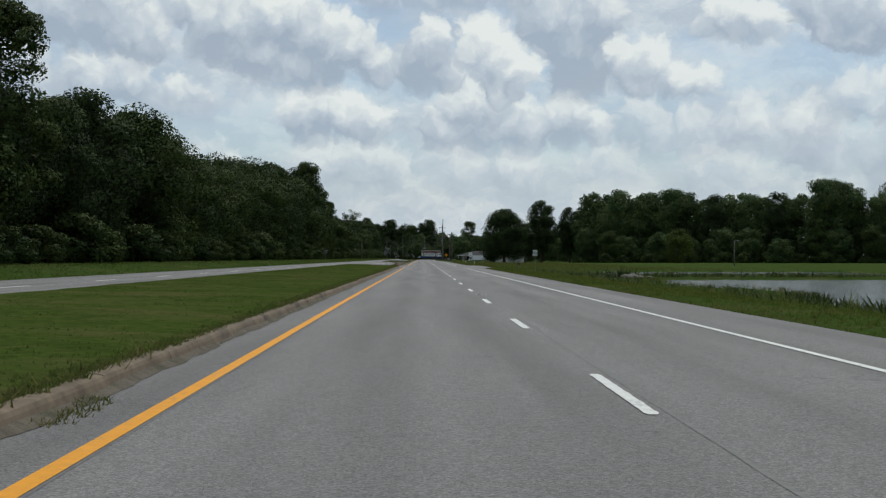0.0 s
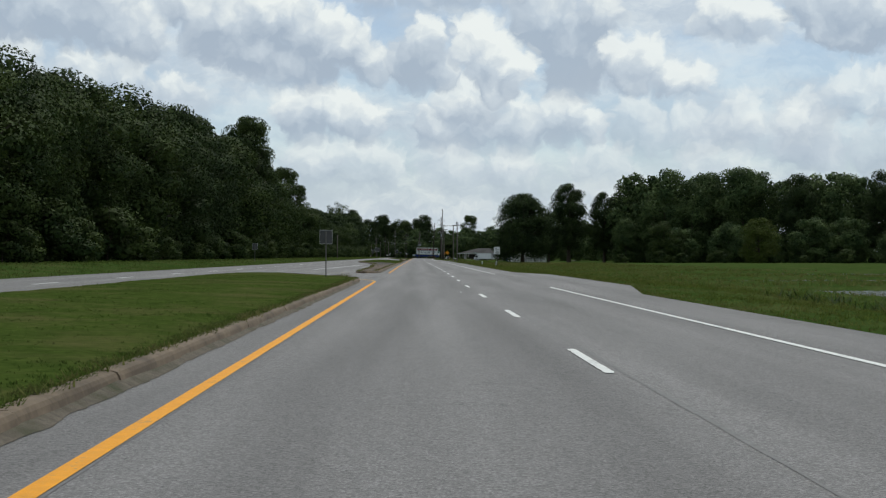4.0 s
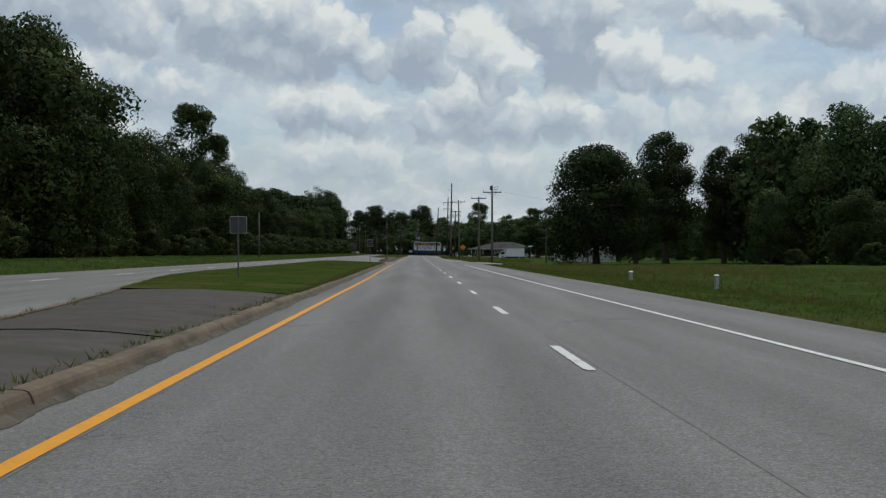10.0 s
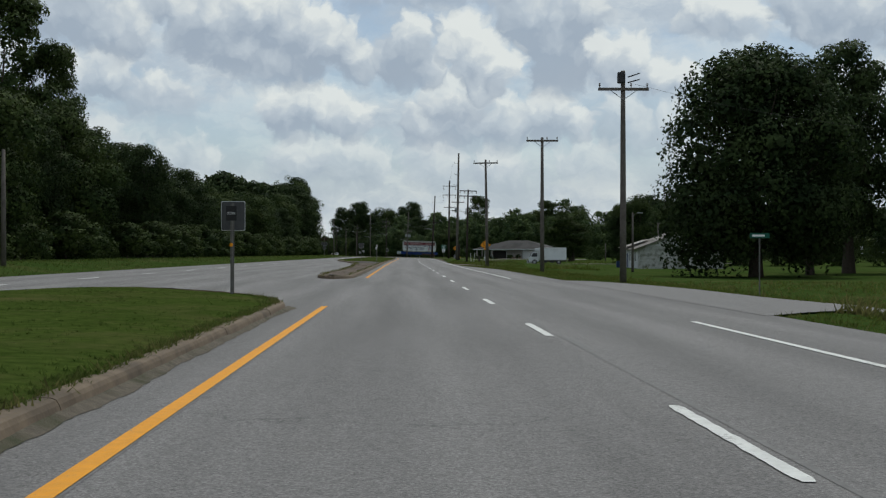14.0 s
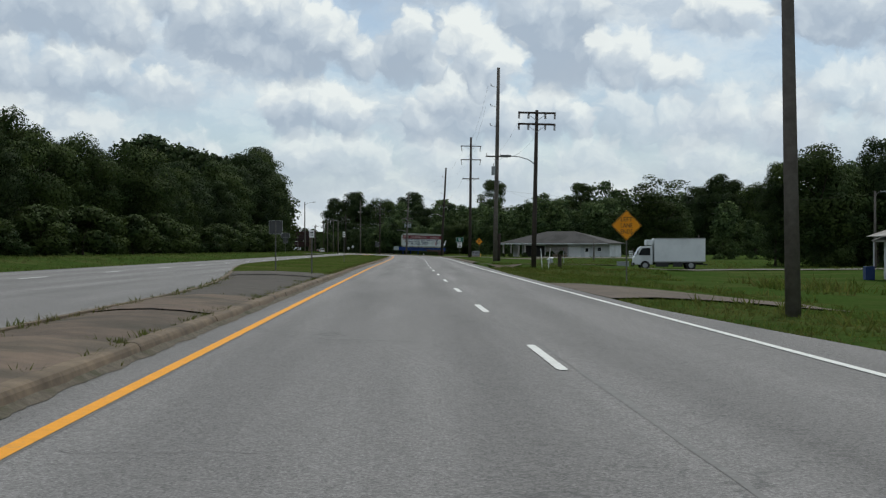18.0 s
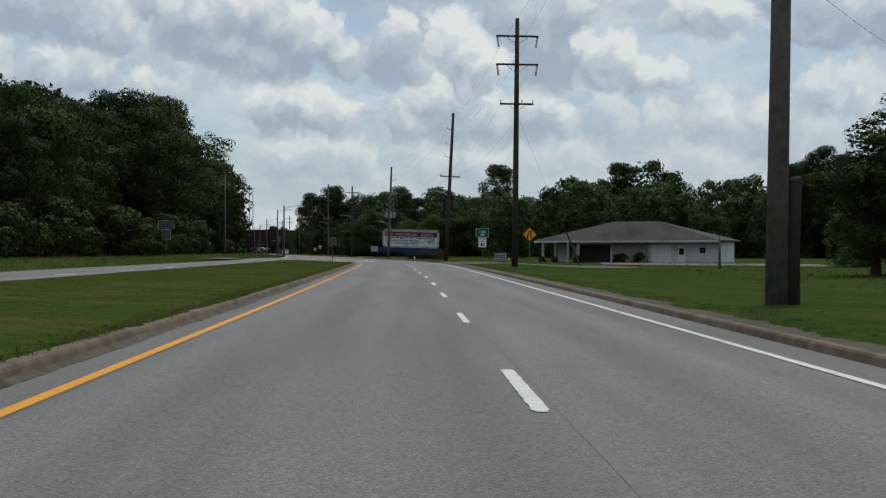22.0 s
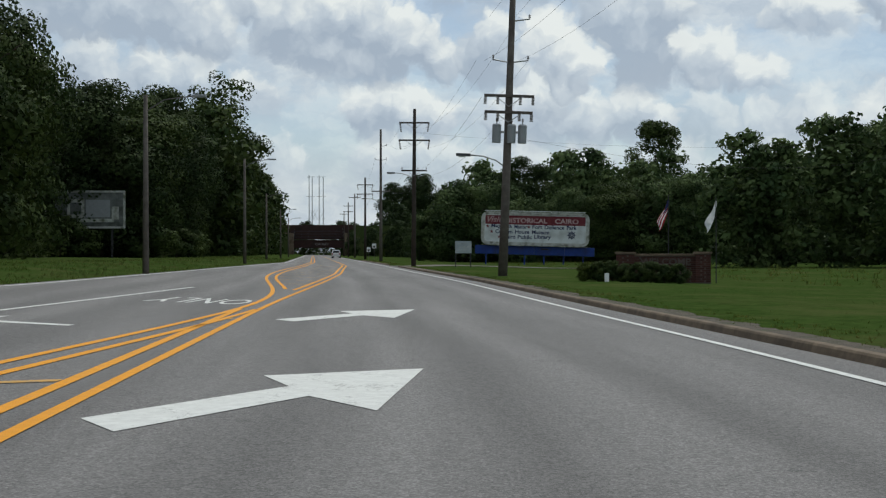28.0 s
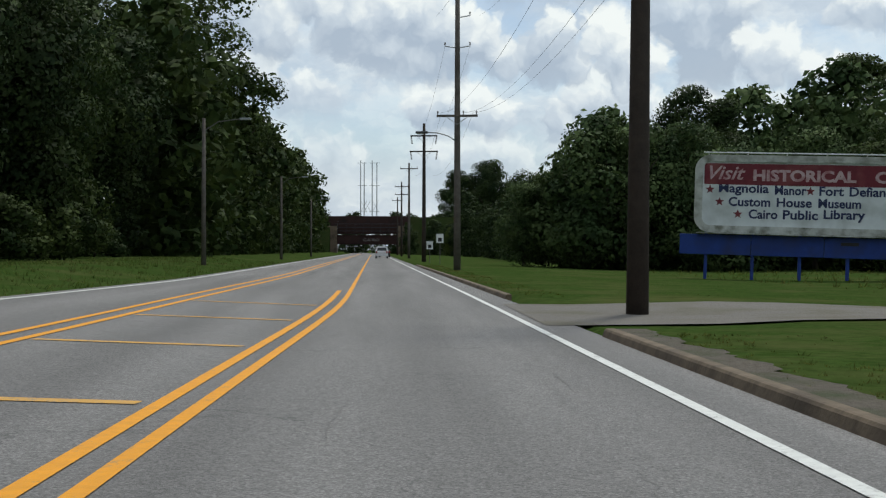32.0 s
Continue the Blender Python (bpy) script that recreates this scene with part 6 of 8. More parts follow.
root = thing("street_name_sign", pose(13.7, 420.6, ground_z(13.7, 420.6)), "green street name blade on a thin post", "road sign")
post(root, 2.4)
bars(plate(root, 0.78, 0.2, 2.42, "sign_green", None, 0.02), [(-0.05, 2.42, 0.5, 0.08)], "sign_white")
for x, y, zc in ((-18.5, 917.7, 1.55), (-16.55, 905, 2.05)):
    root = thing("road_sign", pose(x, y, -0.1), "small white road sign on a post by the bend", "road sign")
    post(root, zc + 0.5)
    bars(plate(root, 0.62, 0.75, zc + 0.2, "sign_white", "sign_black", 0.03), [(0, zc + 0.1, 0.3, 0.3)], "sign_black")

wire((P6[0], P6[1], 11.3), (14.2, 663, -0.3), 0.05, "thin steel guy wire staying the tall pole")
root = thing("guy_guard", pose(0, 0, 0), "dark plastic guard sleeve on a guy wire", "guard")
bm = bmesh.new()
rod(bm, (14.0, 663.08, 0.25), (13.18, 663.62, 2.5), 0.06, 0.06, 10)
part("sleeve", bm, M["dark_steel"], root)


# ---------------------------------------------------------------- billboard and welcome wall
M["maroon"] = surface("maroon_paint", (0.16, 0.018, 0.03), (0.11, 0.016, 0.024), scale=2, rough=0.6, stain=(0.2, 0.06, 0.06), stain_scale=0.8)
M["board_white"] = surface("weathered_white_board", (0.66, 0.70, 0.70), (0.56, 0.60, 0.61), scale=1.2, rough=0.6, stain=(0.40, 0.43, 0.42), stain_scale=0.7)
M["board_trim"] = surface("dirty_white_trim", (0.52, 0.54, 0.51), (0.34, 0.35, 0.32), scale=2.2, rough=0.7, stain=(0.12, 0.13, 0.09), stain_scale=1.5)
M["blue_paint"] = surface("blue_painted_steel", (0.012, 0.045, 0.24), (0.010, 0.032, 0.17), scale=1.5, rough=0.5, stain=(0.02, 0.03, 0.09), stain_scale=0.6)
M["faded_pink"] = surface("faded_pink_lettering", (0.52, 0.40, 0.40), (0.40, 0.27, 0.28), scale=3, rough=0.7, stain=(0.30, 0.14, 0.15), stain_scale=1.5)
M["navy"] = surface("navy_lettering", (0.02, 0.03, 0.10), (0.025, 0.035, 0.08), scale=3, rough=0.6)
M["brick"] = surface("dark_red_brick", (0.0806, 0.0341, 0.0260), (0.0527, 0.0236, 0.0198), scale=5, rough=0.9, bump=0.4, bump_scale=30, per_object=0.25)
M["mortar"] = surface("mortar", (0.1280, 0.1040, 0.0920), (0.0880, 0.0720, 0.0640), scale=8, rough=0.95)
M["granite"] = surface("grey_granite", (0.30, 0.30, 0.32), (0.20, 0.20, 0.22), scale=30, rough=0.45)


def star(bm, cx, cz, r, y):
    pts = []
    for k in range(10):
        a = radians(90 + 36 * k)
        q = r if k % 2 == 0 else r * 0.42
        pts.append((cx + q * math.cos(a), cz + q * math.sin(a)))
    n0 = len(bm.verts)
    outline_plate(bm, pts, 0.01)
    bm.verts.ensure_lookup_table()
    bmesh.ops.translate(bm, verts=bm.verts[n0:], vec=(0, y, 0))


def billboard():
    """Twelve metres wide: rounded white board with a maroon band, over a blue skirt on short posts."""
    x0, y0, x1, y1 = -0.75, 866.2, 11.7, 864.6
    ang = math.degrees(math.atan2(y1 - y0, x1 - x0))
    w = math.hypot(x1 - x0, y1 - y0)
    g = -0.45
    root = thing("billboard", pose((x0 + x1) / 2, (y0 + y1) / 2, g, 0, 1.7, ang), "rounded white billboard with a maroon band above a blue skirt", "billboard")
    zb, zt = 2.0 - g, 5.8 - g
    h, zc = zt - zb, (zt + zb) / 2
    bm = bmesh.new()
    outline_plate(bm, [(x, z + zc) for x, z in round_rect(w, h, 0.75, 8)], 0.22)
    board = part("board", bm, M["board_white"], root)
    bm = bmesh.new()
    frame_plate(bm, [(x, z + zc) for x, z in round_rect(w + 0.06, h + 0.06, 0.78, 8)], [(x, z + zc) for x, z in round_rect(w - 0.72, h - 0.62, 0.42, 8)], -0.09, 0.085)
    part("moulding", bm, M["board_trim"], root, "dirty white raised moulding")
    bm = bmesh.new()
    outline_plate(bm, [(x, z + zt - 0.92) for x, z in round_rect(w - 0.86, 1.05, 0.06, 3)], 0.012)
    bmesh.ops.translate(bm, verts=bm.verts, vec=(0, -0.016, 0))
    part("band", bm, M["maroon"], board, "maroon painted band")
    f = -0.024
    lettering("Visit", 0.95, M["faded_pink"], board, pose(-w / 2 + 1.55, f, zt - 0.86), width=1.75, shear=0.35, bold=0.014)
    lettering("HISTORICAL", 0.74, M["faded_pink"], board, pose(-w / 2 + 5.25, f, zt - 0.96), width=4.9, bold=0.03)
    lettering("CAIRO", 0.74, M["faded_pink"], board, pose(-w / 2 + 9.95, f, zt - 0.96), width=2.75, bold=0.03)
    rows = (("Magnolia Manor", -w / 2 + 3.25, 4.3, 0), ("Fort Defiance Park", -w / 2 + 8.55, 5.2, 0), ("Custom House Museum", -w / 2 + 4.8, 6.4, 1), ("Cairo Public Library", -w / 2 + 5.4, 5.6, 2))
    for text, cx, width, row in rows:
        unit = width / (len(text) - 0.35 * text.count(" "))
        at = cx - width / 2
        for piece in text.split():
            run = unit * len(piece)
            lettering(piece, 0.62, M["navy"], board, pose(at + run / 2, f + 0.012, zt - 1.68 - 0.6 * row), width=run * 0.96, bold=0.016)
            at += run + 0.65 * unit
    for cx, row in ((-w / 2 + 0.72, 0), (-w / 2 + 5.55, 0), (-w / 2 + 1.2, 1), (-w / 2 + 2.1, 2)):
        bm = bmesh.new()
        star(bm, cx, zt - 1.7 - 0.6 * row, 0.24, -0.012)
        part("star", bm, M["maroon"], board, "maroon star")
    bm = bmesh.new()
    for k in range(16):
        a0, a1 = math.tau * k / 16, math.tau * (k + 1) / 16
        c = (w / 2 - 2.0, zt - 2.55)
        rod(bm, (c[0] + 0.33 * math.cos(a0), -0.02, c[1] + 0.33 * math.sin(a0)), (c[0] + 0.33 * math.cos(a1), -0.02, c[1] + 0.33 * math.sin(a1)), 0.05, 0.05, 6)
        if k % 2 == 0:
            rod(bm, (c[0] + 0.08 * math.cos(a0), -0.02, c[1] + 0.08 * math.sin(a0)), (c[0] + 0.52 * math.cos(a0), -0.02, c[1] + 0.52 * math.sin(a0)), 0.035, 0.035, 6)
    part("wheel_emblem", bm, M["navy"], board, "navy ship's wheel emblem")
    bm = bmesh.new()
    box(bm, (0, -0.35, zt + 0.12), (w * 0.94, 0.08, 0.06), 0.01)
    for k in range(7):
        rod(bm, (-w * 0.45 + w * 0.15 * k, 0.1, zt), (-w * 0.45 + w * 0.15 * k, -0.35, zt + 0.1), 0.03, 0.03, 6)
    part("lamp_rail", bm, M["sign_white"], root, "thin white rail along the board's top")
    for k in range(4):
        sw = (w + 1.4) / 4
        bm = bmesh.new()
        box(bm, (-(w + 1.4) / 2 + sw * (k + 0.5), -0.05, 1.36 - g), (sw - 0.03, 0.14, 1.0), 0.02)
        part("skirt_panel", bm, M["blue_paint"], root, "blue painted skirt panel")
    for k in range(6):
        bm = bmesh.new()
        box(bm, (-w / 2 + 0.6 + (w - 1.2) / 5 * k, 0.12, 1.3), (0.16, 0.2, 3.2), 0.01)
        part("post", bm, M["blue_paint"], root)
    bm = bmesh.new()
    box(bm, (1.2, -0.14, 1.55 - g), (0.85, 0.02, 0.16), 0.005)
    part("maker_plate", bm, M["sign_black"], root, "small dark plate")
    bm = bmesh.new()
    box(bm, (0, -0.3, 1.93 - g), (w * 0.98, 0.35, 0.06), 0.01)
    part("catwalk", bm, M["board_trim"], root, "narrow pale catwalk under the board")


billboard()


def welcome_wall():
    g = ground_z(7.3, 765)
    root = thing("welcome_wall", pose(6.85, 765.2, g, 0, 0, -6), "low dark brick welcome wall with raised letters", "sign wall")
    h = 1.12 - g
    for name, cx, w, hh, d in (("pier", 1.85, 0.62, h, 0.62), ("panel", 0.35, 2.5, h - 0.08, 0.36), ("pier", -1.25, 0.75, h, 0.5), ("low_wall", -1.75, 0.5, h * 0.6, 0.34)):
        bm = bmesh.new()
        box(bm, (cx, 0, hh / 2 - 0.1), (w - 0.03, d - 0.03, hh + 0.2))
        core = part(name, bm, M["mortar"], root)
        rows = int(hh / 0.085)
        for r in range(rows):
            n = max(1, round(w / 0.22))
            bw = w / n
            for k in range(n):
                bm = bmesh.new()
                off = 0.25 * bw if r % 2 else -0.25 * bw
                x = cx - w / 2 + bw * (k + 0.5) + off * (0 < k < n - 1)
                box(bm, (x, -d / 2 + 0.03, 0.045 + r * 0.085), (bw - 0.014, 0.08, 0.07))
                part("brick", bm, M["brick"], core)
        bm = bmesh.new()
        box(bm, (cx, 0, hh + 0.035), (w + 0.1, d + 0.1, 0.09), 0.015)
        part("cap", bm, M["concrete"], root, "pale concrete capping")
    lettering("WELCOME", 0.36, M["mortar"], root, pose(0.35, -0.22, h - 0.32), width=2.0, bold=0.01, depth=0.02)
    lettering("CAIRO", 0.3, M["mortar"], root, pose(0.6, -0.22, h - 0.72), width=1.1, bold=0.01, depth=0.02)


welcome_wall()
for k in range(8):
    plant("light" if k == 0 else "bush", 3.75 + 0.5 * k, 762.2 - 0.05 * k, 0.74 + 0.05 * (k % 3), 60 * k, wide=1.05, label="clipped dark shrub before the brick wall", group="hedge before the wall")
M["flag_red"] = surface("flag_red", (0.35, 0.03, 0.04), (0.28, 0.03, 0.04), scale=3, rough=0.8, through_light=0.4)
M["flag_pale"] = surface("flag_white", (0.7, 0.72, 0.74), (0.6, 0.62, 0.65), scale=3, rough=0.8, through_light=0.4)
M["flag_navy"] = surface("flag_navy", (0.03, 0.04, 0.14), (0.03, 0.04, 0.1), scale=3, rough=0.8, through_light=0.3)


def flag(x, y, striped):
    g = ground_z(x, y)
    root = thing("flagpole", pose(x, y, g), "small striped flag drooping on a thin pole" if striped else "small pale flag drooping on a thin pole", "flag")
    bm = bmesh.new()
    rod(bm, (0, 0, -0.2), (0, 0, 3.6), 0.025, 0.018, 8)
    part("pole", bm, M["dark_steel"], root)

    def cloth(u, v):
        droop = 0.95 * u
        return Vector((-0.42 * u + 0.05 * math.sin(5 * v + 4 * u), 0.06 * math.sin(9 * u + 3 * v), 3.5 - droop - 0.75 * v * (1 - 0.35 * u)))

    n = 7
    for k in range(n):
        bm = bmesh.new()
        cols = 8
        grid = [[bm.verts.new(cloth(i / cols, (k + j) / n)) for i in range(cols + 1)] for j in (0, 1)]
        for i in range(cols):
            bm.faces.new((grid[0][i], grid[0][i + 1], grid[1][i + 1], grid[1][i]))
        part("stripe" if striped else "panel", bm, M["flag_red"] if striped and k % 2 == 0 else M["flag_pale"], root)
    if striped:
        bm = bmesh.new()
        grid = [[bm.verts.new(cloth(i / 4 * 0.42, j / 4 * 0.55) + Vector((0, -0.012, 0))) for i in range(5)] for j in range(5)]
        for j in range(4):
            for i in range(4):
                bm.faces.new((grid[j][i], grid[j][i + 1], grid[j + 1][i + 1], grid[j + 1][i]))
        part("canton", bm, M["flag_navy"], root, "dark blue canton")


flag(7.5, 766.4, True)
flag(9.5, 766.6, False)
root = thing("marker_post", pose(4.5, 761.4, ground_z(4.5, 761.4)), "short white square post in the lawn", "post")
bm = bmesh.new()
box(bm, (0, 0, 0.14), (0.16, 0.16, 0.38), 0.015)
part("body", bm, M["sign_white"], root)
root = thing("information_sign", pose(-1.83, 813.4, -0.46, 0, 0, -3), "pale blank roadside plaque on two dark posts", "sign")
for x in (-0.6, 0.55):
    bm = bmesh.new()
    box(bm, (x, 0.05, 0.75), (0.08, 0.08, 1.8), 0.01)
    part("post", bm, M["dark_steel"], root)
q = plate(root, 1.27, 0.94, 2.05, "plaque_grey", None, 0.02)
bars(q, [(-0.08, 2.3, 0.7, 0.05), (0.05, 2.12, 0.8, 0.035), (0, 2.0, 0.75, 0.03), (0.02, 1.88, 0.7, 0.03), (-0.1, 1.76, 0.6, 0.03)], "board_trim")
root = thing("stone_sign", pose(14.3, 731.8, ground_z(14.3, 731.8), 0, 0, -4), "low grey granite sign on a pale base", "sign")
bm = bmesh.new()
box(bm, (0, 0, 0.6), (1.5, 0.25, 0.95), 0.03)
part("slab", bm, M["granite"], root)
bm = bmesh.new()
box(bm, (0, 0, 0.06), (2.1, 0.8, 0.14), 0.02)
part("base", bm, M["concrete"], root)
bm = bmesh.new()
box(bm, (-0.5, -0.135, 0.72), (0.24, 0.02, 0.26), 0.04)
part("emblem", bm, M["dark_steel"], root)
bars(root, [(0.15, 0.75, 0.75, 0.08), (0.15, 0.55, 0.7, 0.05)], "dark_steel", -0.13)
M["hydrant"] = surface("yellow_hydrant_paint", (0.55, 0.33, 0.03), (0.42, 0.25, 0.03), scale=4, rough=0.5)
root = thing("fire_hydrant", pose(15.1, 729.6, ground_z(15.1, 729.6)), "small yellow fire hydrant in the lawn", "hydrant")
bm = bmesh.new()
rod(bm, (0, 0, -0.05), (0, 0, 0.42), 0.1, 0.09, 12)
part("barrel", bm, M["hydrant"], root)
bm = bmesh.new()
rod(bm, (0, 0, 0.42), (0, 0, 0.6), 0.11, 0.04, 12)
part("bonnet", bm, M["hydrant"], root)
for s in (-1, 1):
    bm = bmesh.new()
    rod(bm, (s * 0.08, 0, 0.34), (s * 0.18, 0, 0.34), 0.05, 0.055, 8)
    part("outlet", bm, M["hydrant"], root)


# ---------------------------------------------------------------- old hoarding among the left trees
M["old_board"] = surface("peeling_old_board", (0.20, 0.215, 0.215), (0.085, 0.095, 0.09), scale=1.1, rough=0.8, stain=(0.035, 0.045, 0.03), stain_scale=0.8)
root = thing("old_hoarding", pose(-42.2, 842.4, ground_z(-42, 842), 0, 0, 6), "faded grey hoarding overgrown by trees", "hoarding")
g = ground_z(-42, 842)
for k in range(4):
    bm = bmesh.new()
    box(bm, (-4.3 + 2.87 * k, 0, 5.55 - g), (2.84, 0.12, 3.4), 0.02)
    part("panel", bm, M["old_board"], root, "peeling grey panel")
for cx, cz, cw, ch, kind in ((1.0, 5.65, 1.7, 1.9, "board_trim"), (1.0, 5.65, 1.1, 1.2, "old_board"), (3.2, 5.65, 2.4, 1.75, "transformer"), (4.9, 5.2, 0.7, 1.3, "board_trim"), (3.0, 4.45, 3.6, 0.35, "board_trim"), (-1.6, 5.0, 1.2, 0.9, "board_trim"), (-3.6, 4.8, 1.6, 1.1, "board_trim")):
    bm = bmesh.new()
    box(bm, (cx, -0.065 - 0.01 * (kind == "old_board"), cz - g), (cw, 0.02, ch), 0.004)
    part("bill", bm, M[kind], root, "torn faded poster")
for s, zz in ((1, 7.35), (-1, 3.75)):
    bm = bmesh.new()
    box(bm, (0, -0.08, zz - g), (11.8, 0.16, 0.2), 0.02)
    part("rail", bm, M["board_trim"], root)
bm = bmesh.new()
box(bm, (5.8, -0.08, 5.55 - g), (0.2, 0.16, 3.6), 0.02)
part("rail", bm, M["board_trim"], root)
for k in range(4):
    bm = bmesh.new()
    box(bm, (-4.6 + 3.05 * k, 0.2, 1.7 - g / 2), (0.2, 0.2, 3.9 - g), 0.02)
    part("post", bm, M["dark_steel"], root)


# ---------------------------------------------------------------- houses
M["siding"] = surface("white_siding", (0.62, 0.64, 0.66), (0.52, 0.54, 0.56), scale=1.2, rough=0.6, stain=(0.42, 0.43, 0.43), stain_scale=0.5)
M["shingle"] = surface("grey_shingles", (0.072, 0.069, 0.068), (0.042, 0.040, 0.039), scale=4, rough=0.95, stain=(0.032, 0.031, 0.03), stain_scale=0.4, per_object=0.15)
M["pale_brick"] = surface("pale_brick", (0.40, 0.37, 0.34), (0.28, 0.26, 0.24), scale=6, rough=0.9, per_object=0.2)
M["glass"] = surface("dark_window_glass", (0.012, 0.014, 0.017), (0.02, 0.022, 0.026), scale=1, rough=0.06, spec=0.6)
M["rust_roof"] = surface("weathered_tin_roof", (0.26, 0.23, 0.21), (0.13, 0.115, 0.10), scale=0.7, rough=0.7, stain=(0.50, 0.50, 0.48), stain_scale=0.35)
# near-black colour that paints the shade inside the porch
M["recess_shade"] = surface("painted_recess_shade", (0.02, 0.018, 0.017), (0.03, 0.028, 0.026), scale=2, rough=0.95)


def window(parent, x, z, w, h, y, frame_mat="sign_white"):
    bm = bmesh.new()
    frame_plate(bm, [(x - w / 2 - 0.08, z - h / 2 - 0.08), (x + w / 2 + 0.08, z - h / 2 - 0.08), (x + w / 2 + 0.08, z + h / 2 + 0.08), (x - w / 2 - 0.08, z + h / 2 + 0.08)],
                [(x - w / 2, z - h / 2), (x + w / 2, z - h / 2), (x + w / 2, z + h / 2), (x - w / 2, z + h / 2)], y - 0.05, 0.05)
    win = part("window", bm, M[frame_mat], parent)
    for s in (-1, 1):
        bm = bmesh.new()
        box(bm, (x, y - 0.02, z + s * h / 4), (w, 0.012, h / 2 - 0.03))
        part("pane", bm, M["glass"], win)
    return win


def clapboards(parent, x0, x1, z0, z1, y, material, course=0.2):
    n = int((z1 - z0) / course)
    for k in range(n):
        z = z0 + (z1 - z0) * k / n
        bm = bmesh.new()
        hgt = (z1 - z0) / n
        vs = [bm.verts.new(p) for p in ((x0, y - 0.03, z), (x1, y - 0.03, z), (x1, y - 0.006, z + hgt), (x0, y - 0.006, z + hgt), (x0, y, z), (x1, y, z))]
        bm.faces.new(vs[:4])
        bm.faces.new((vs[0], vs[4], vs[5], vs[1]))
        part("board", bm, M[material], parent)


def hip_roof(bm, x0, x1, y0, y1, z0, z1, eave=0.6, inset=None, thick=0.16):
    x0, x1, y0, y1 = x0 - eave, x1 + eave, y0 - eave, y1 + eave
    ins = (y1 - y0) / 2 if inset is None else inset
    ym = (y0 + y1) / 2
    low = [bm.verts.new((x, y, z0 - thick)) for x, y in ((x0, y0), (x1, y0), (x1, y1), (x0, y1))]
    edge = [bm.verts.new((x, y, z0)) for x, y in ((x0, y0), (x1, y0), (x1, y1), (x0, y1))]
    a, b = bm.verts.new((x0 + ins, ym, z1)), bm.verts.new((x1 - ins, ym, z1))
    bm.faces.new(low[::-1])
    for k in range(4):
        bm.faces.new((low[k], low[(k + 1) % 4], edge[(k + 1) % 4], edge[k]))
    bm.faces.new((edge[0], edge[1], b, a))
    bm.faces.new((edge[1], edge[2], b))
    bm.faces.new((edge[2], edge[3], a, b))
    bm.faces.new((edge[3], edge[0], a))
    return bm


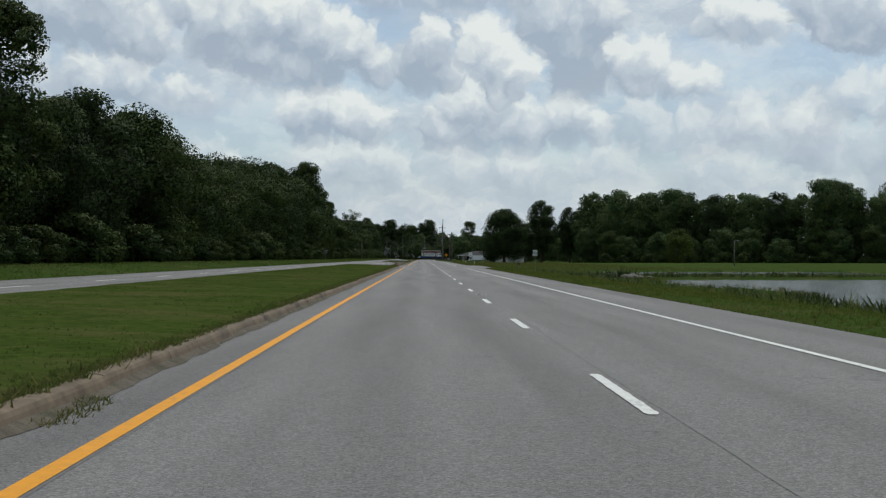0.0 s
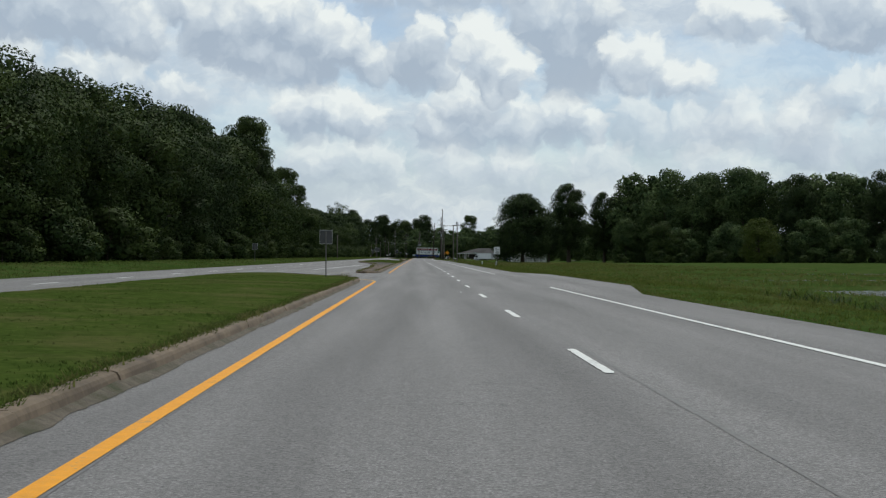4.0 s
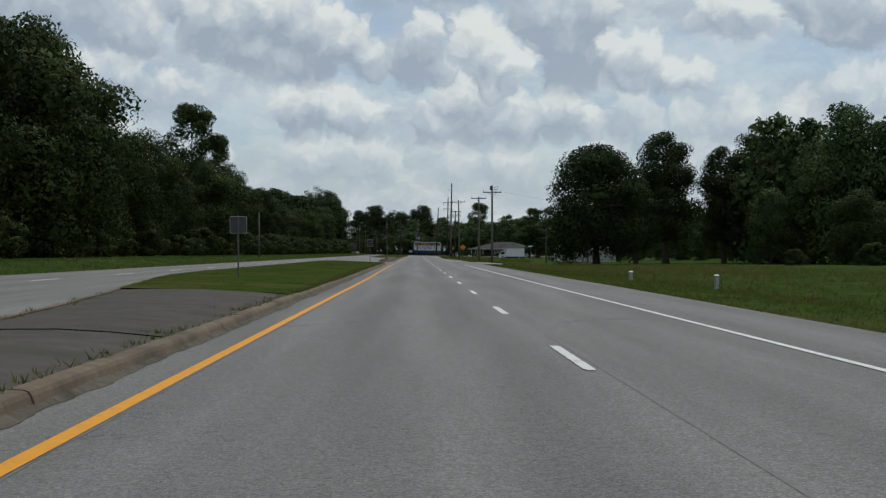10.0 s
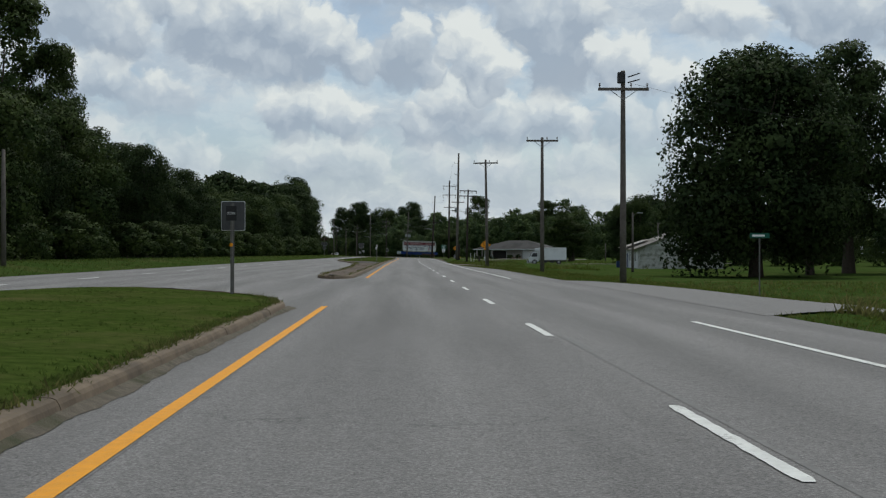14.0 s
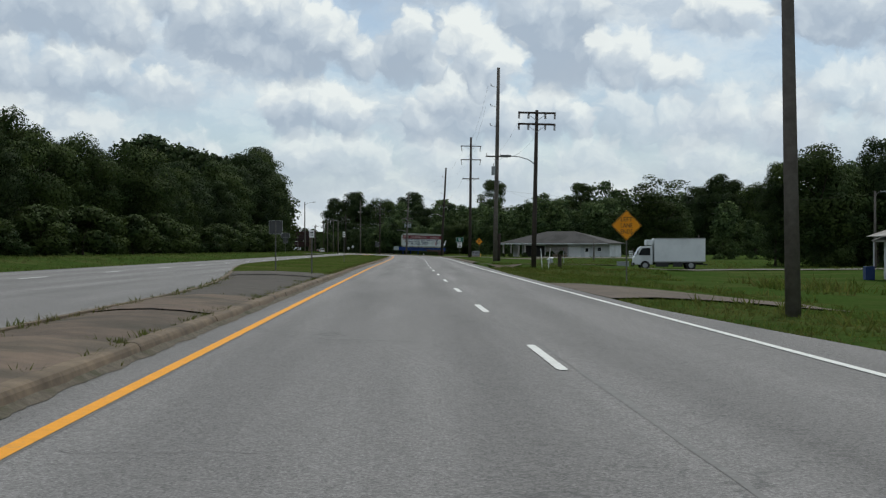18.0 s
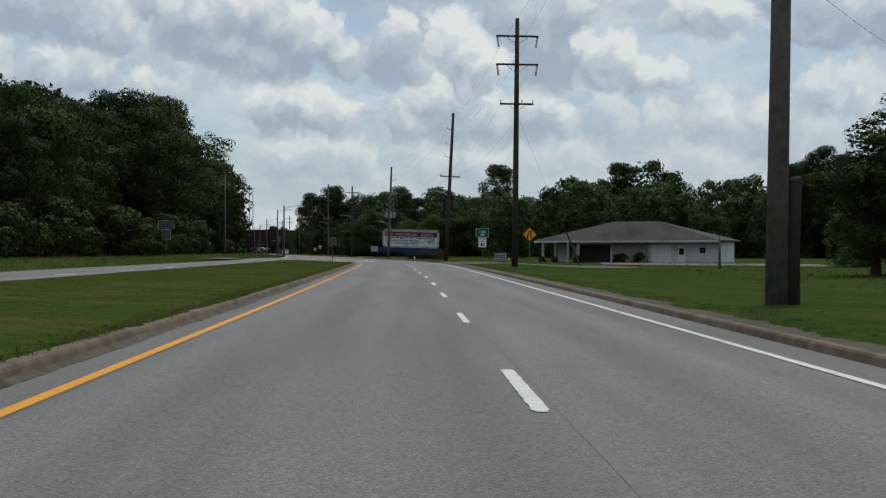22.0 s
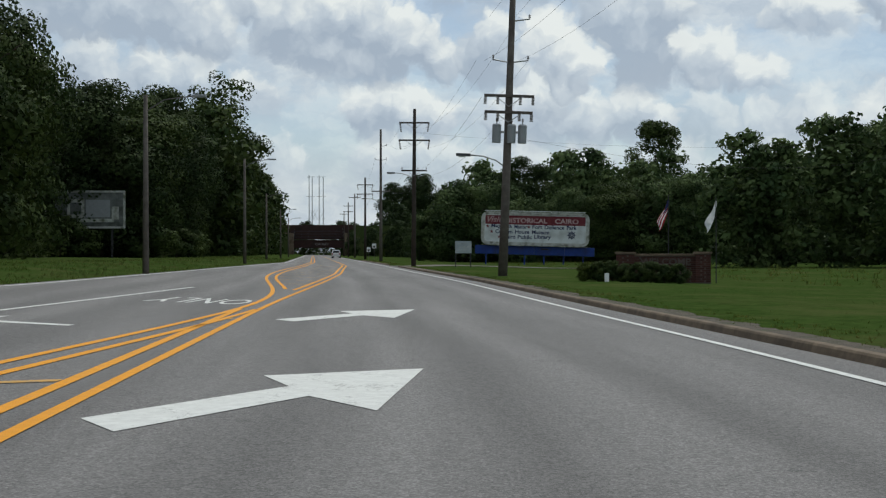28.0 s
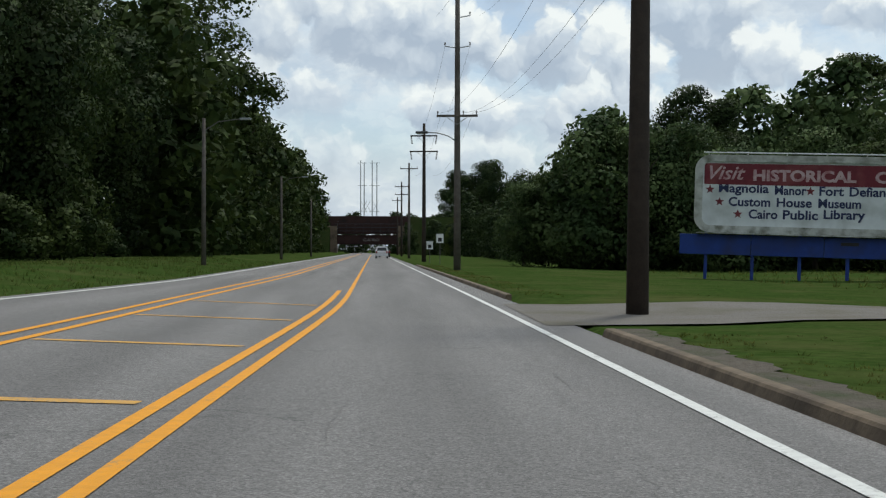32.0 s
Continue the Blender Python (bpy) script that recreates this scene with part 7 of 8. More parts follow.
def house():
    ang = math.degrees(math.atan2(727 - 738.5, 39.5 - 19.8))
    g = -0.32
    L = math.hypot(39.5 - 19.8, 11.5)
    root = thing("house", pose(19.8, 738.5, g, 0, 0, ang), "low white brick house with a grey hipped roof and garage", "house")
    eave, ridge = 2.75, 5.2
    bm = bmesh.new()
    box(bm, (L / 2 + 2.1, 4.6, eave / 2 - 0.1), (L - 4.4, 6.2, eave + 0.2))
    wall = part("wall", bm, M["siding"], root)
    y = 1.5
    rows = 12
    for r in range(rows):
        for k in range(14):
            bm = bmesh.new()
            box(bm, (9.2 + 0.34 * k + (0.17 if r % 2 else 0), y - 0.03, 0.12 + r * 0.21), (0.325, 0.06, 0.195))
            part("brick", bm, M["pale_brick"], wall)
    clapboards(wall, 14.2, 22.6, 0.1, 2.7, y, "siding", 0.22)
    # flat panel paints the porch's shade on the wall; no opening is cut
    bm = bmesh.new()
    box(bm, (6.7, y - 0.02, 1.2), (4.4, 0.06, 2.2))
    part("recess", bm, M["recess_shade"], wall, "flat dark panel standing in for the shaded porch recess")
    bm = bmesh.new()
    box(bm, (15.4, y - 0.05, 1.15), (2.5, 0.06, 2.2), 0.01)
    gar = part("garage_door", bm, M["sign_white"], wall, "white panelled garage door")
    for r in range(4):
        for k in range(4):
            bm = bmesh.new()
            box(bm, (14.5 + 0.6 * k, y - 0.085, 0.35 + 0.53 * r), (0.5, 0.02, 0.42), 0.008)
            part("panel", bm, M["sign_white"], gar)
    bm = bmesh.new()
    box(bm, (18.0, y - 0.05, 1.1), (0.95, 0.06, 2.05), 0.01)
    door = part("door", bm, M["sign_white"], wall, "white side door with a glazed light")
    bm = bmesh.new()
    box(bm, (18.0, y - 0.085, 1.45), (0.6, 0.02, 0.75), 0.005)
    part("pane", bm, M["glass"], door)
    window(wall, 20.6, 1.6, 0.75, 0.7, y - 0.02)
    for x in (0.4, 2.1, 3.8, 5.2):
        bm = bmesh.new()
        box(bm, (x, 0.2, eave / 2), (0.28, 0.28, eave), 0.02)
        part("porch_column", bm, M["pale_brick"], root)
    bm = bmesh.new()
    box(bm, (2.2, 4.2, 0.06), (4.6, 8.0, 0.14), 0.02)
    part("porch_floor", bm, M["concrete"], root)
    for x in (1.6, 3.6):
        bm = bmesh.new()
        box(bm, (x, 3.6, 1.25), (1.3, 0.1, 2.3), 0.02)
        part("shutter", bm, M["siding"], root, "white louvred porch panel")
    bm = bmesh.new()
    hip_roof(bm, -0.2, L - 0.2, 0.3, 8.2, eave + 0.05, ridge, 0.6, 9.0)
    roof = part("roof", bm, M["shingle"], root, "grey shingled hipped roof")
    bm = bmesh.new()
    box(bm, (L / 2 - 0.2, -0.33, eave - 0.08), (L + 0.8, 0.05, 0.18), 0.01)
    part("fascia", bm, M["siding"], root)
    m = root.matrix_basis
    for k, (x, yy, h) in enumerate(((10.2, 0.3, 1.1), (11.0, 0.2, 1.2), (13.2, 0.2, 1.3), (0.9, -1.2, 0.8), (2.6, -1.2, 0.8), (5.6, -1.0, 1.0))):
        q = m @ Vector((x, yy, 0))
        plant("bush", q.x, q.y, h, 50 * k, label="dark rounded shrub against the house", group="shrubs by the house")
    for k, (x, w2) in enumerate(((12.3, 0.9), (14.2, 0.6))):
        q = m @ Vector((x, -0.9, 0))
        bx = thing("planter", pose(q.x, q.y, g, 0, 0, ang), "grey weathered planter box on the drive", "planter")
        bm = bmesh.new()
        box(bm, (0, 0, 0.3), (w2, 0.6, 0.6), 0.03)
        part("body", bm, M["concrete"], bx)


house()


def shed():
    """White clapboard building, its ridge along the road, with a patched tin roof in two layers."""
    g = -0.75
    root = thing("clapboard_building", pose(31.4, 547, g, 0, 0, -2), "white clapboard building under a patched tin roof", "building")
    w, d, h, rise, e = 11.6, 11.6, 2.75, 2.15, 0.6
    bm = bmesh.new()
    ring = [(0, -0.3), (w, -0.3), (w, h), (w / 2, h + rise - 0.12), (0, h)]
    ends = [[bm.verts.new((x, y, z)) for x, z in ring] for y in (0, d)]
    bm.faces.new(ends[0])
    bm.faces.new(ends[1][::-1])
    for k in range(5):
        bm.faces.new((ends[0][k], ends[1][k], ends[1][(k + 1) % 5], ends[0][(k + 1) % 5]))
    wall = part("wall", bm, M["siding"], root, "grey-white wall of bare boards")
    for k in range(15):
        z = 0.1 + 0.2 * k
        bm = bmesh.new()
        if z < h - 0.1:
            box(bm, (-0.012, d / 2, z), (0.022, d, 0.19), 0.006)
            part("clapboard", bm, M["siding"], wall)
            bm = bmesh.new()
        run = w if z < h else w * (1 - (z - h) / rise) - 0.3
        # gable end takes the greyer trim colour, the side wall the white
        box(bm, (w / 2, -0.012, z), (run, 0.022, 0.19), 0.006)
        part("clapboard", bm, M["board_trim"], wall, "greyer board on the gable end")
    for y in (2.0, 7.2):
        pane_frame = bmesh.new()
        box(pane_frame, (-0.035, y, 1.55), (0.05, 1.1, 1.5), 0.01)
        fr = part("window", pane_frame, M["sign_white"], wall, "white window frame")
        bm = bmesh.new()
        box(bm, (-0.065, y, 1.55), (0.02, 0.86, 1.26), 0.005)
        part("pane", bm, M["sign_black"], fr, "dark pane")
    bm = bmesh.new()
    box(bm, (-0.03, 10.0, 1.0), (0.06, 1.0, 2.0), 0.01)
    part("door", bm, M["sign_blue"], wall, "dark blue door")
    bm = bmesh.new()
    ring = [(-e, h - 0.2), (w / 2, h + rise), (w + e, h - 0.2), (w + e, h - 0.3), (w / 2, h + rise - 0.1), (-e, h - 0.3)]
    ends = [[bm.verts.new((x, y, z)) for x, z in ring] for y in (-e, d + e)]
    for a, b in ((0, 1), (1, 2), (2, 3), (3, 4), (4, 5), (5, 0)):
        bm.faces.new((ends[0][a], ends[1][a], ends[1][b], ends[0][b]))
    for ring_v in ends:
        bm.faces.new((ring_v[0], ring_v[1], ring_v[4], ring_v[5]))
        bm.faces.new((ring_v[1], ring_v[2], ring_v[3], ring_v[4]))
    roof = part("roof", bm, M["rust_roof"], root, "patched grey tin roof")
    slope = math.atan2(rise + 0.2, w / 2 + e)
    for k in range(12):
        y = -e + (d + 2 * e) * (k + 0.5) / 12
        for s0, s1 in ((-e, w * 0.22), (w * 0.22, w / 2)):
            bm = bmesh.new()
            z0, z1 = (h - 0.2 + (v + e) * math.tan(slope) + (0.03 if s0 > 0 else 0.015) for v in (s0, s1))
            lift_k = 0.02 * ((k * 5) % 3)
            box(bm, (0, 0, 0), ((s1 - s0) / math.cos(slope) + 0.15, (d + 2 * e) / 12 - 0.02, 0.012))
            sheet = part("tin_sheet", bm, M["rust_roof"], roof)
            sheet.matrix_basis = pose((s0 + s1) / 2, y, (z0 + z1) / 2 + lift_k, 0, -math.degrees(slope), 0)
    bm = bmesh.new()
    ln = 6.5
    box(bm, (0, 0, 0), (3.6, ln, 0.05))
    lean_to = part("upper_roof", bm, M["rust_roof"], root, "raised tin sheet over the eave")
    lean_to.matrix_basis = pose(0.7, d - ln / 2 + e, h + 0.62, 0, -math.degrees(slope) * 0.9, 0)
    for x, y in ((-0.75, 0.4), (-0.75, 6.0), (-0.75, 11.4)):
        bm = bmesh.new()
        rod(bm, (x, y, -0.3), (x, y, h - 0.3), 0.05, 0.05, 6)
        part("porch_post", bm, M["siding"], root)
    bm = bmesh.new()
    box(bm, (-1.2, 11.0, 0.42), (0.6, 0.6, 0.9), 0.04)
    bin_ob = part("bin", bm, M["sign_blue"], None, m=root.matrix_basis)
    tagged(bin_ob, "dark blue bin beside the building", "bin")


shed()


# ---------------------------------------------------------------- vehicles
M["truck_white"] = surface("white_box_body", (0.68, 0.71, 0.73), (0.6, 0.63, 0.65), scale=0.8, rough=0.5, stain=(0.5, 0.52, 0.54), stain_scale=0.5)
M["car_white"] = surface("white_car_paint", (0.72, 0.73, 0.74), (0.66, 0.67, 0.68), scale=1, rough=0.25, spec=0.5)
M["car_dark"] = surface("black_car_paint", (0.02, 0.02, 0.022), (0.03, 0.03, 0.032), scale=1, rough=0.25, spec=0.5)
M["rubber"] = surface("tyre_rubber", (0.02, 0.02, 0.02), (0.035, 0.035, 0.035), scale=6, rough=0.9)
M["red_lens"] = surface("red_lens", (0.3, 0.01, 0.01), (0.22, 0.01, 0.01), scale=3, rough=0.2)


def wheel(parent, x, y, r, w=0.24):
    bm = bmesh.new()
    rod(bm, (x, y - w / 2, r), (x, y + w / 2, r), r, r, 18)
    tyre = part("wheel", bm, M["rubber"], parent)
    for s in (-1, 1):
        bm = bmesh.new()
        rod(bm, (x, y + s * (w / 2 - 0.01), r), (x, y + s * (w / 2 + 0.012), r), r * 0.58, r * 0.5, 14)
        part("rim", bm, M["steel"], tyre)


def box_truck():
    """Cab towards -x, standing across the view."""
    root = thing("box_truck", pose(26.95, 588.6, -0.62, 0, 0, -4), "white box truck with a short cab parked on the grass", "truck")
    bm = bmesh.new()
    box(bm, (-2.35, 1.1, 1.78), (4.5, 2.2, 2.1), 0.05)
    body = part("cargo_box", bm, M["truck_white"], root, "plain white cargo box")
    for z in (0.76, 2.8):
        bm = bmesh.new()
        box(bm, (-2.35, -0.01, z), (4.5, 0.03, 0.09), 0.005)
        part("rail", bm, M["steel"], body)
    bm = bmesh.new()
    outline_plate(bm, [(-6.35, 0.5), (-6.35, 1.15), (-6.2, 1.3), (-5.75, 2.1), (-4.75, 2.18), (-4.7, 0.5)], 1.95)
    bmesh.ops.translate(bm, verts=bm.verts, vec=(0, 0.1, 0))
    bmesh.ops.bevel(bm, geom=list(bm.edges), offset=0.05, segments=2, affect="EDGES")
    cab = part("cab", bm, M["truck_white"], root)
    bm = bmesh.new()
    outline_plate(bm, [(-6.0, 1.32), (-5.68, 1.95), (-4.95, 1.98), (-4.95, 1.32)], 0.02)
    bmesh.ops.translate(bm, verts=bm.verts, vec=(0, 0.082, 0))
    part("side_window", bm, M["glass"], cab)
    bm = bmesh.new()
    vs = [bm.verts.new(p) for p in ((-6.27, 0.25, 1.27), (-6.27, 1.9, 1.27), (-5.84, 1.9, 2.05), (-5.84, 0.25, 2.05))]
    bm.faces.new(vs)
    part("windscreen", bm, M["glass"], cab)
    bm = bmesh.new()
    box(bm, (-5.0, 0.98, 2.45), (0.55, 1.9, 0.5), 0.1)
    part("wind_deflector", bm, M["truck_white"], root)
    bm = bmesh.new()
    box(bm, (-3.2, 1.05, 0.58), (6.0, 0.9, 0.2), 0.02)
    part("chassis", bm, M["dark_steel"], root)
    bm = bmesh.new()
    box(bm, (-6.4, 1.05, 0.55), (0.12, 2.0, 0.26), 0.03)
    part("bumper", bm, M["dark_steel"], root)
    bm = bmesh.new()
    box(bm, (-6.05, -0.02, 1.55), (0.08, 0.12, 0.32), 0.02)
    part("mirror", bm, M["dark_steel"], root)
    for x, ln in ((-3.9, 1.1), (-2.5, 0.8)):
        bm = bmesh.new()
        box(bm, (x, 0.25, 0.52), (ln, 0.4, 0.42), 0.04)
        part("side_tank", bm, M["dark_steel"], root, "dark tank below the box")
    bm = bmesh.new()
    box(bm, (0.02, 1.1, 0.5), (0.1, 2.1, 0.14), 0.02)
    part("rear_bumper", bm, M["dark_steel"], root)
    bm = bmesh.new()
    box(bm, (-6.37, 0.3, 0.95), (0.05, 0.3, 0.16), 0.02)
    part("headlight", bm, M["sign_white"], root, "pale headlight")
    for x in (-5.4, -1.35):
        for y in (0.22, 1.95):
            wheel(root, x, y, 0.42, 0.26)


box_truck()


def car(x, y, z, turn, paint, label, tall=1.0, suv=True):
    root = thing("car", pose(x, y, z, 0, 0, turn), label, "car")
    bm = bmesh.new()
    if suv:
        side = [(-2.3, 0.35), (-2.35, 0.95), (-2.2, 1.1), (-1.95, 1.68), (0.3, 1.72), (1.05, 1.12), (2.2, 0.98), (2.35, 0.65), (2.3, 0.35)]
    else:
        side = [(-2.3, 0.35), (-2.35, 0.9), (-1.7, 1.02), (-1.1, 1.42), (0.3, 1.45), (1.05, 1.0), (2.2, 0.88), (2.35, 0.6), (2.3, 0.35)]
    outline_plate(bm, side, 1.75)
    bmesh.ops.translate(bm, verts=bm.verts, vec=(0, -0.875, 0))
    for v in bm.verts:
        if v.co.z > 1.15:
            v.co.y *= 0.82
    bmesh.ops.bevel(bm, geom=list(bm.edges), offset=0.06, segments=2, affect="EDGES")
    body = part("body", bm, M[paint], root, smooth_faces=False)
    t = 1.62 if suv else 1.36
    for s in (-1, 1):
        bm = bmesh.new()
        vs = [bm.verts.new(p) for p in ((-1.85 if suv else -1.2, s * 0.9, 1.1), (0.85, s * 0.9, 1.1), (0.3, s * 0.775, t), (-1.75 if suv else -1.0, s * 0.775, t))]
        bm.faces.new(vs)
        part("side_window", bm, M["glass"], body)
    bm = bmesh.new()
    vs = [bm.verts.new(p) for p in ((-2.24, -0.72, 1.12), (-2.24, 0.72, 1.12), (-2.03, 0.62, 1.6), (-2.03, -0.62, 1.6))] if suv else [bm.verts.new(p) for p in ((-1.72, -0.72, 1.05), (-1.72, 0.72, 1.05), (-1.16, 0.62, 1.38), (-1.16, -0.62, 1.38))]
    bm.faces.new(vs)
    part("rear_window", bm, M["glass"], body)
    for s in (-1, 1):
        bm = bmesh.new()
        box(bm, (-2.35, s * 0.74, 0.92), (0.06, 0.2, 0.32), 0.02)
        part("tail_light", bm, M["red_lens"], root)
    bm = bmesh.new()
    box(bm, (-2.37, 0, 0.5), (0.12, 1.6, 0.22), 0.04)
    part("bumper", bm, M["dark_steel"] if not suv else M[paint], root)
    for wx in (-1.45, 1.45):
        for s in (-1, 1):
            wheel(root, wx, s * 0.8, 0.34, 0.22)
    return root


ang_far = 90 + 7.5
car(Y_LINE(990) + 1.9, 990, 0, ang_far, "car_white", "white sport utility car driving away ahead")
car(Y_LINE(1012) + 2.0, 1016, 0, ang_far, "car_dark", "dark sedan driving away ahead", suv=False)


# ---------------------------------------------------------------- rail bridge over the far road
M["rust"] = surface("rust_brown_girder", (0.042, 0.018, 0.015), (0.026, 0.014, 0.012), scale=1, rough=0.85, stain=(0.018, 0.012, 0.011), stain_scale=0.4)
M["dim_lettering"] = surface("faded_grey_lettering", (0.20, 0.19, 0.18), (0.13, 0.125, 0.12), scale=3, rough=0.8)


def rail_bridge():
    y = 1168.0
    x = (LEFT_EDGE(y) + right_edge(y)) / 2
    root = thing("rail_bridge", pose(x, y, 0, 0, 0, 7.5), "rusty brown railway bridge across the road", "bridge")
    for s in (-1, 1):
        bm = bmesh.new()
        box(bm, (s * 10.2, 3, 3.9), (3.2, 7, 8.2), 0.1)
        part("abutment", bm, M["concrete"], root)
    for k in range(9):
        bm = bmesh.new()
        box(bm, (-8.0 + 2.0 * k, 0, 4.1), (1.96, 0.3, 2.5), 0.02)
        part("girder_panel", bm, M["rust"], root)
        bm = bmesh.new()
        box(bm, (-9.0 + 2.0 * k, -0.2, 4.1), (0.14, 0.2, 2.5), 0.01)
        part("stiffener", bm, M["rust"], root)
    for z in (2.9, 5.4, 6.6, 7.6, 8.6):
        bm = bmesh.new()
        box(bm, (0, -0.1, z), (18.4, 0.5 if z < 6 else 0.12, 0.14), 0.01)
        part("rail", bm, M["rust"] if z < 6 else M["dark_steel"], root)
    for k in range(8):
        bm = bmesh.new()
        box(bm, (-8.4 + 2.4 * k, -0.1, 7.0), (0.1, 0.1, 3.3), 0.01)
        part("rail_post", bm, M["dark_steel"], root)
    bm = bmesh.new()
    box(bm, (0, 4.5, 8.3), (24, 7, 5.0), 0.05)
    part("deck", bm, M["rust"], root)
    lettering("CAIRO", 1.05, M["dim_lettering"], root, pose(1.0, -0.22, 4.1), width=4.6, bold=0.02)
    for s in (-1, 1):
        for k in range(3):
            bm = bmesh.new()
            rod(bm, (s * 8.4, -0.4, 7.2 + k * 1.0), (s * 8.4, -1.2, 7.35 + k * 1.0), 0.05, 0.05, 6)
            part("lamp_arm", bm, M["steel"], root)


rail_bridge()


def embankment():
    """The grassed bank that carries the line on both sides."""
    y = 1172.0
    xm = (LEFT_EDGE(y) + right_edge(y)) / 2
    for s, ln in ((-1, 160), (1, 200)):
        bm = bmesh.new()
        a, b = s * 10.5, s * (10.5 + ln)
        prof = [(-13, -0.5), (-1.5, 10.6), (9, 10.6), (20, -0.5)]
        rings = []
        n = 16
        for i in range(n + 1):
            x = a + (b - a) * i / n
            rings.append([bm.verts.new((x, yy + 0.5 * math.sin(x * 0.3), z)) for yy, z in prof])
        for u, v in zip(rings, rings[1:]):
            for k in range(3):
                bm.faces.new((u[k], u[k + 1], v[k + 1], v[k]))
        bm.faces.new(rings[0])
        ob = part("embankment", bm, M["scrub"], None, m=pose(xm, y, 0, 0, 0, 7.5))
        tagged(ob, "dark overgrown railway embankment across the plain", "embankment", kind="structure")


embankment()
for s in (-1, 1):
    far_wood([(-58.3 + s * (14.5 + 5 * k) + rng.uniform(-1, 1), 1150 + s * 0.7 * k + rng.uniform(-3, 3), rng.uniform(8, 11), 1.1) for k in range(8)], "dark scrub on the railway bank")
# added crowns that block the bright opening below the bridge
far_wood([(-100 + 4.5 * k, 1300 + rng.uniform(-4, 4), rng.uniform(7, 9), 1.2) for k in range(13)], "added dark wood closing the bright gap under the bridge")
for k in range(4):
    x = -86.4 + (0.0, 1.5, 4.9, 6.9)[k]
    root = thing("transmission_mast", pose(x, 1352, 0), "tall grey transmission mast behind the railway", "mast", "transmission masts")
    bm = bmesh.new()
    rod(bm, (0, 0, 0), (0, 0, 39.0 - (k % 2) * 0.8), 0.26, 0.18, 8)
    part("mast", bm, M["steel"], root)
    for z in (38.0, 28.5, 17.5):
        bm = bmesh.new()
        box(bm, (0.0, 0, z), (2.4, 0.16, 0.16), 0.02)
        part("crossarm", bm, M["steel"], root)
    if k < 3:
        bm = bmesh.new()
        rod(bm, (0.1, 0, 17.5), (2.7, 0, 22), 0.07, 0.07, 6)
        rod(bm, (2.7, 0, 17.5), (0.1, 0, 22), 0.07, 0.07, 6)
        part("brace", bm, M["steel"], root)

# small things in the verge
for x, y, h in ((12.6, 319.5, 0.6), (10.9, 331, 0.45)):
    root = thing("marker_post", pose(x, y, ground_z(x, y)), "short pale utility marker stub in the grass", "post")
    bm = bmesh.new()
    rod(bm, (0, 0, -0.1), (0, 0, h), 0.11, 0.10, 10)
    part("body", bm, M["transformer"], root)
    bm = bmesh.new()
    rod(bm, (0, 0, h), (0, 0, h + 0.06), 0.13, 0.07, 10)
    part("cap", bm, M["sign_white"], root)
for x, y, hh, flare in ((14.3, 600.7, 0.34, 0.21), (13.4, 591.0, 0.46, 0.24)):
    root = thing("utility_pedestal", pose(x, y, ground_z(x, y)), "squat flared grey pedestal with a white cap in grass", "pedestal")
    bm = bmesh.new()
    tube(bm, [(0, 0, -0.1), (0, 0, hh * 0.35), (0, 0, hh)], [flare * 1.15, flare * 0.85, flare * 0.62], 14)
    part("body", bm, M["transformer"], root)
    bm = bmesh.new()
    tube(bm, [(0, 0, hh), (0, 0, hh + 0.05), (0, 0, hh + 0.13)], [flare * 0.95, flare, flare * 0.6], 14)
    part("cap", bm, M["sign_white"], root)
root = thing("marker_post", pose(14.8, 593, ground_z(14.8, 593)), "thin pale marker stake with a dull red tip", "post")
bm = bmesh.new()
rod(bm, (0, 0, -0.1), (0, 0, 1.3), 0.026, 0.026, 8)
part("body", bm, M["transformer"], root)
bm = bmesh.new()
rod(bm, (0, 0, 1.3), (0, 0, 1.52), 0.028, 0.026, 8)
part("cap", bm, M["maroon"], root, "dull red tip")
root = thing("meter_post", pose(23.4, 607, ground_z(23.4, 607)), "wooden post carrying white utility meters", "meter post")
bm = bmesh.new()
box(bm, (0.22, 0.1, 0.85), (0.14, 0.14, 2.0), 0.01)
part("post", bm, M["dark_pole"], root)
for mz in (1.02, 1.42):
    for mx in (-0.12, 0.1):
        bm = bmesh.new()
        box(bm, (mx, -0.02, mz), (0.2, 0.12, 0.34), 0.03)
        meter = part("meter", bm, M["sign_white"], root, "white meter box")
        bm = bmesh.new()
        rod(bm, (mx, -0.08, mz + 0.04), (mx, -0.14, mz + 0.04), 0.07, 0.06, 12)
        part("dial", bm, M["glass"], meter)
root = thing("utility_box", pose(22.5, 606.6, ground_z(22.5, 606.6)), "low grey metal utility box in long grass", "utility box")
bm = bmesh.new()
box(bm, (0, 0, 0.2), (1.15, 0.6, 0.5), 0.03)
part("body", bm, M["transformer"], root)
bm = bmesh.new()
box(bm, (0, -0.02, 0.47), (1.22, 0.66, 0.06), 0.02)
part("lid", bm, M["transformer"], root)
root = thing("bollard", pose(10.7, 561.4, ground_z(10.7, 561.4)), "short dark round stump by the pole", "stump")
bm = bmesh.new()
rod(bm, (0, 0, -0.1), (0, 0, 0.9), 0.14, 0.13, 10)
part("body", bm, M["dark_pole"], root)
for x, y, tilt in ((9.9, 561.2, 6), (9.55, 561.8, -4)):
    root = thing("marker_post", pose(x, y, ground_z(x, y), 0, tilt, 0), "thin leaning pale stake by the pole", "post")
    bm = bmesh.new()
    rod(bm, (0, 0, -0.1), (0, 0, 1.35), 0.035, 0.03, 6)
    part("body", bm, M["sign_white"], root)


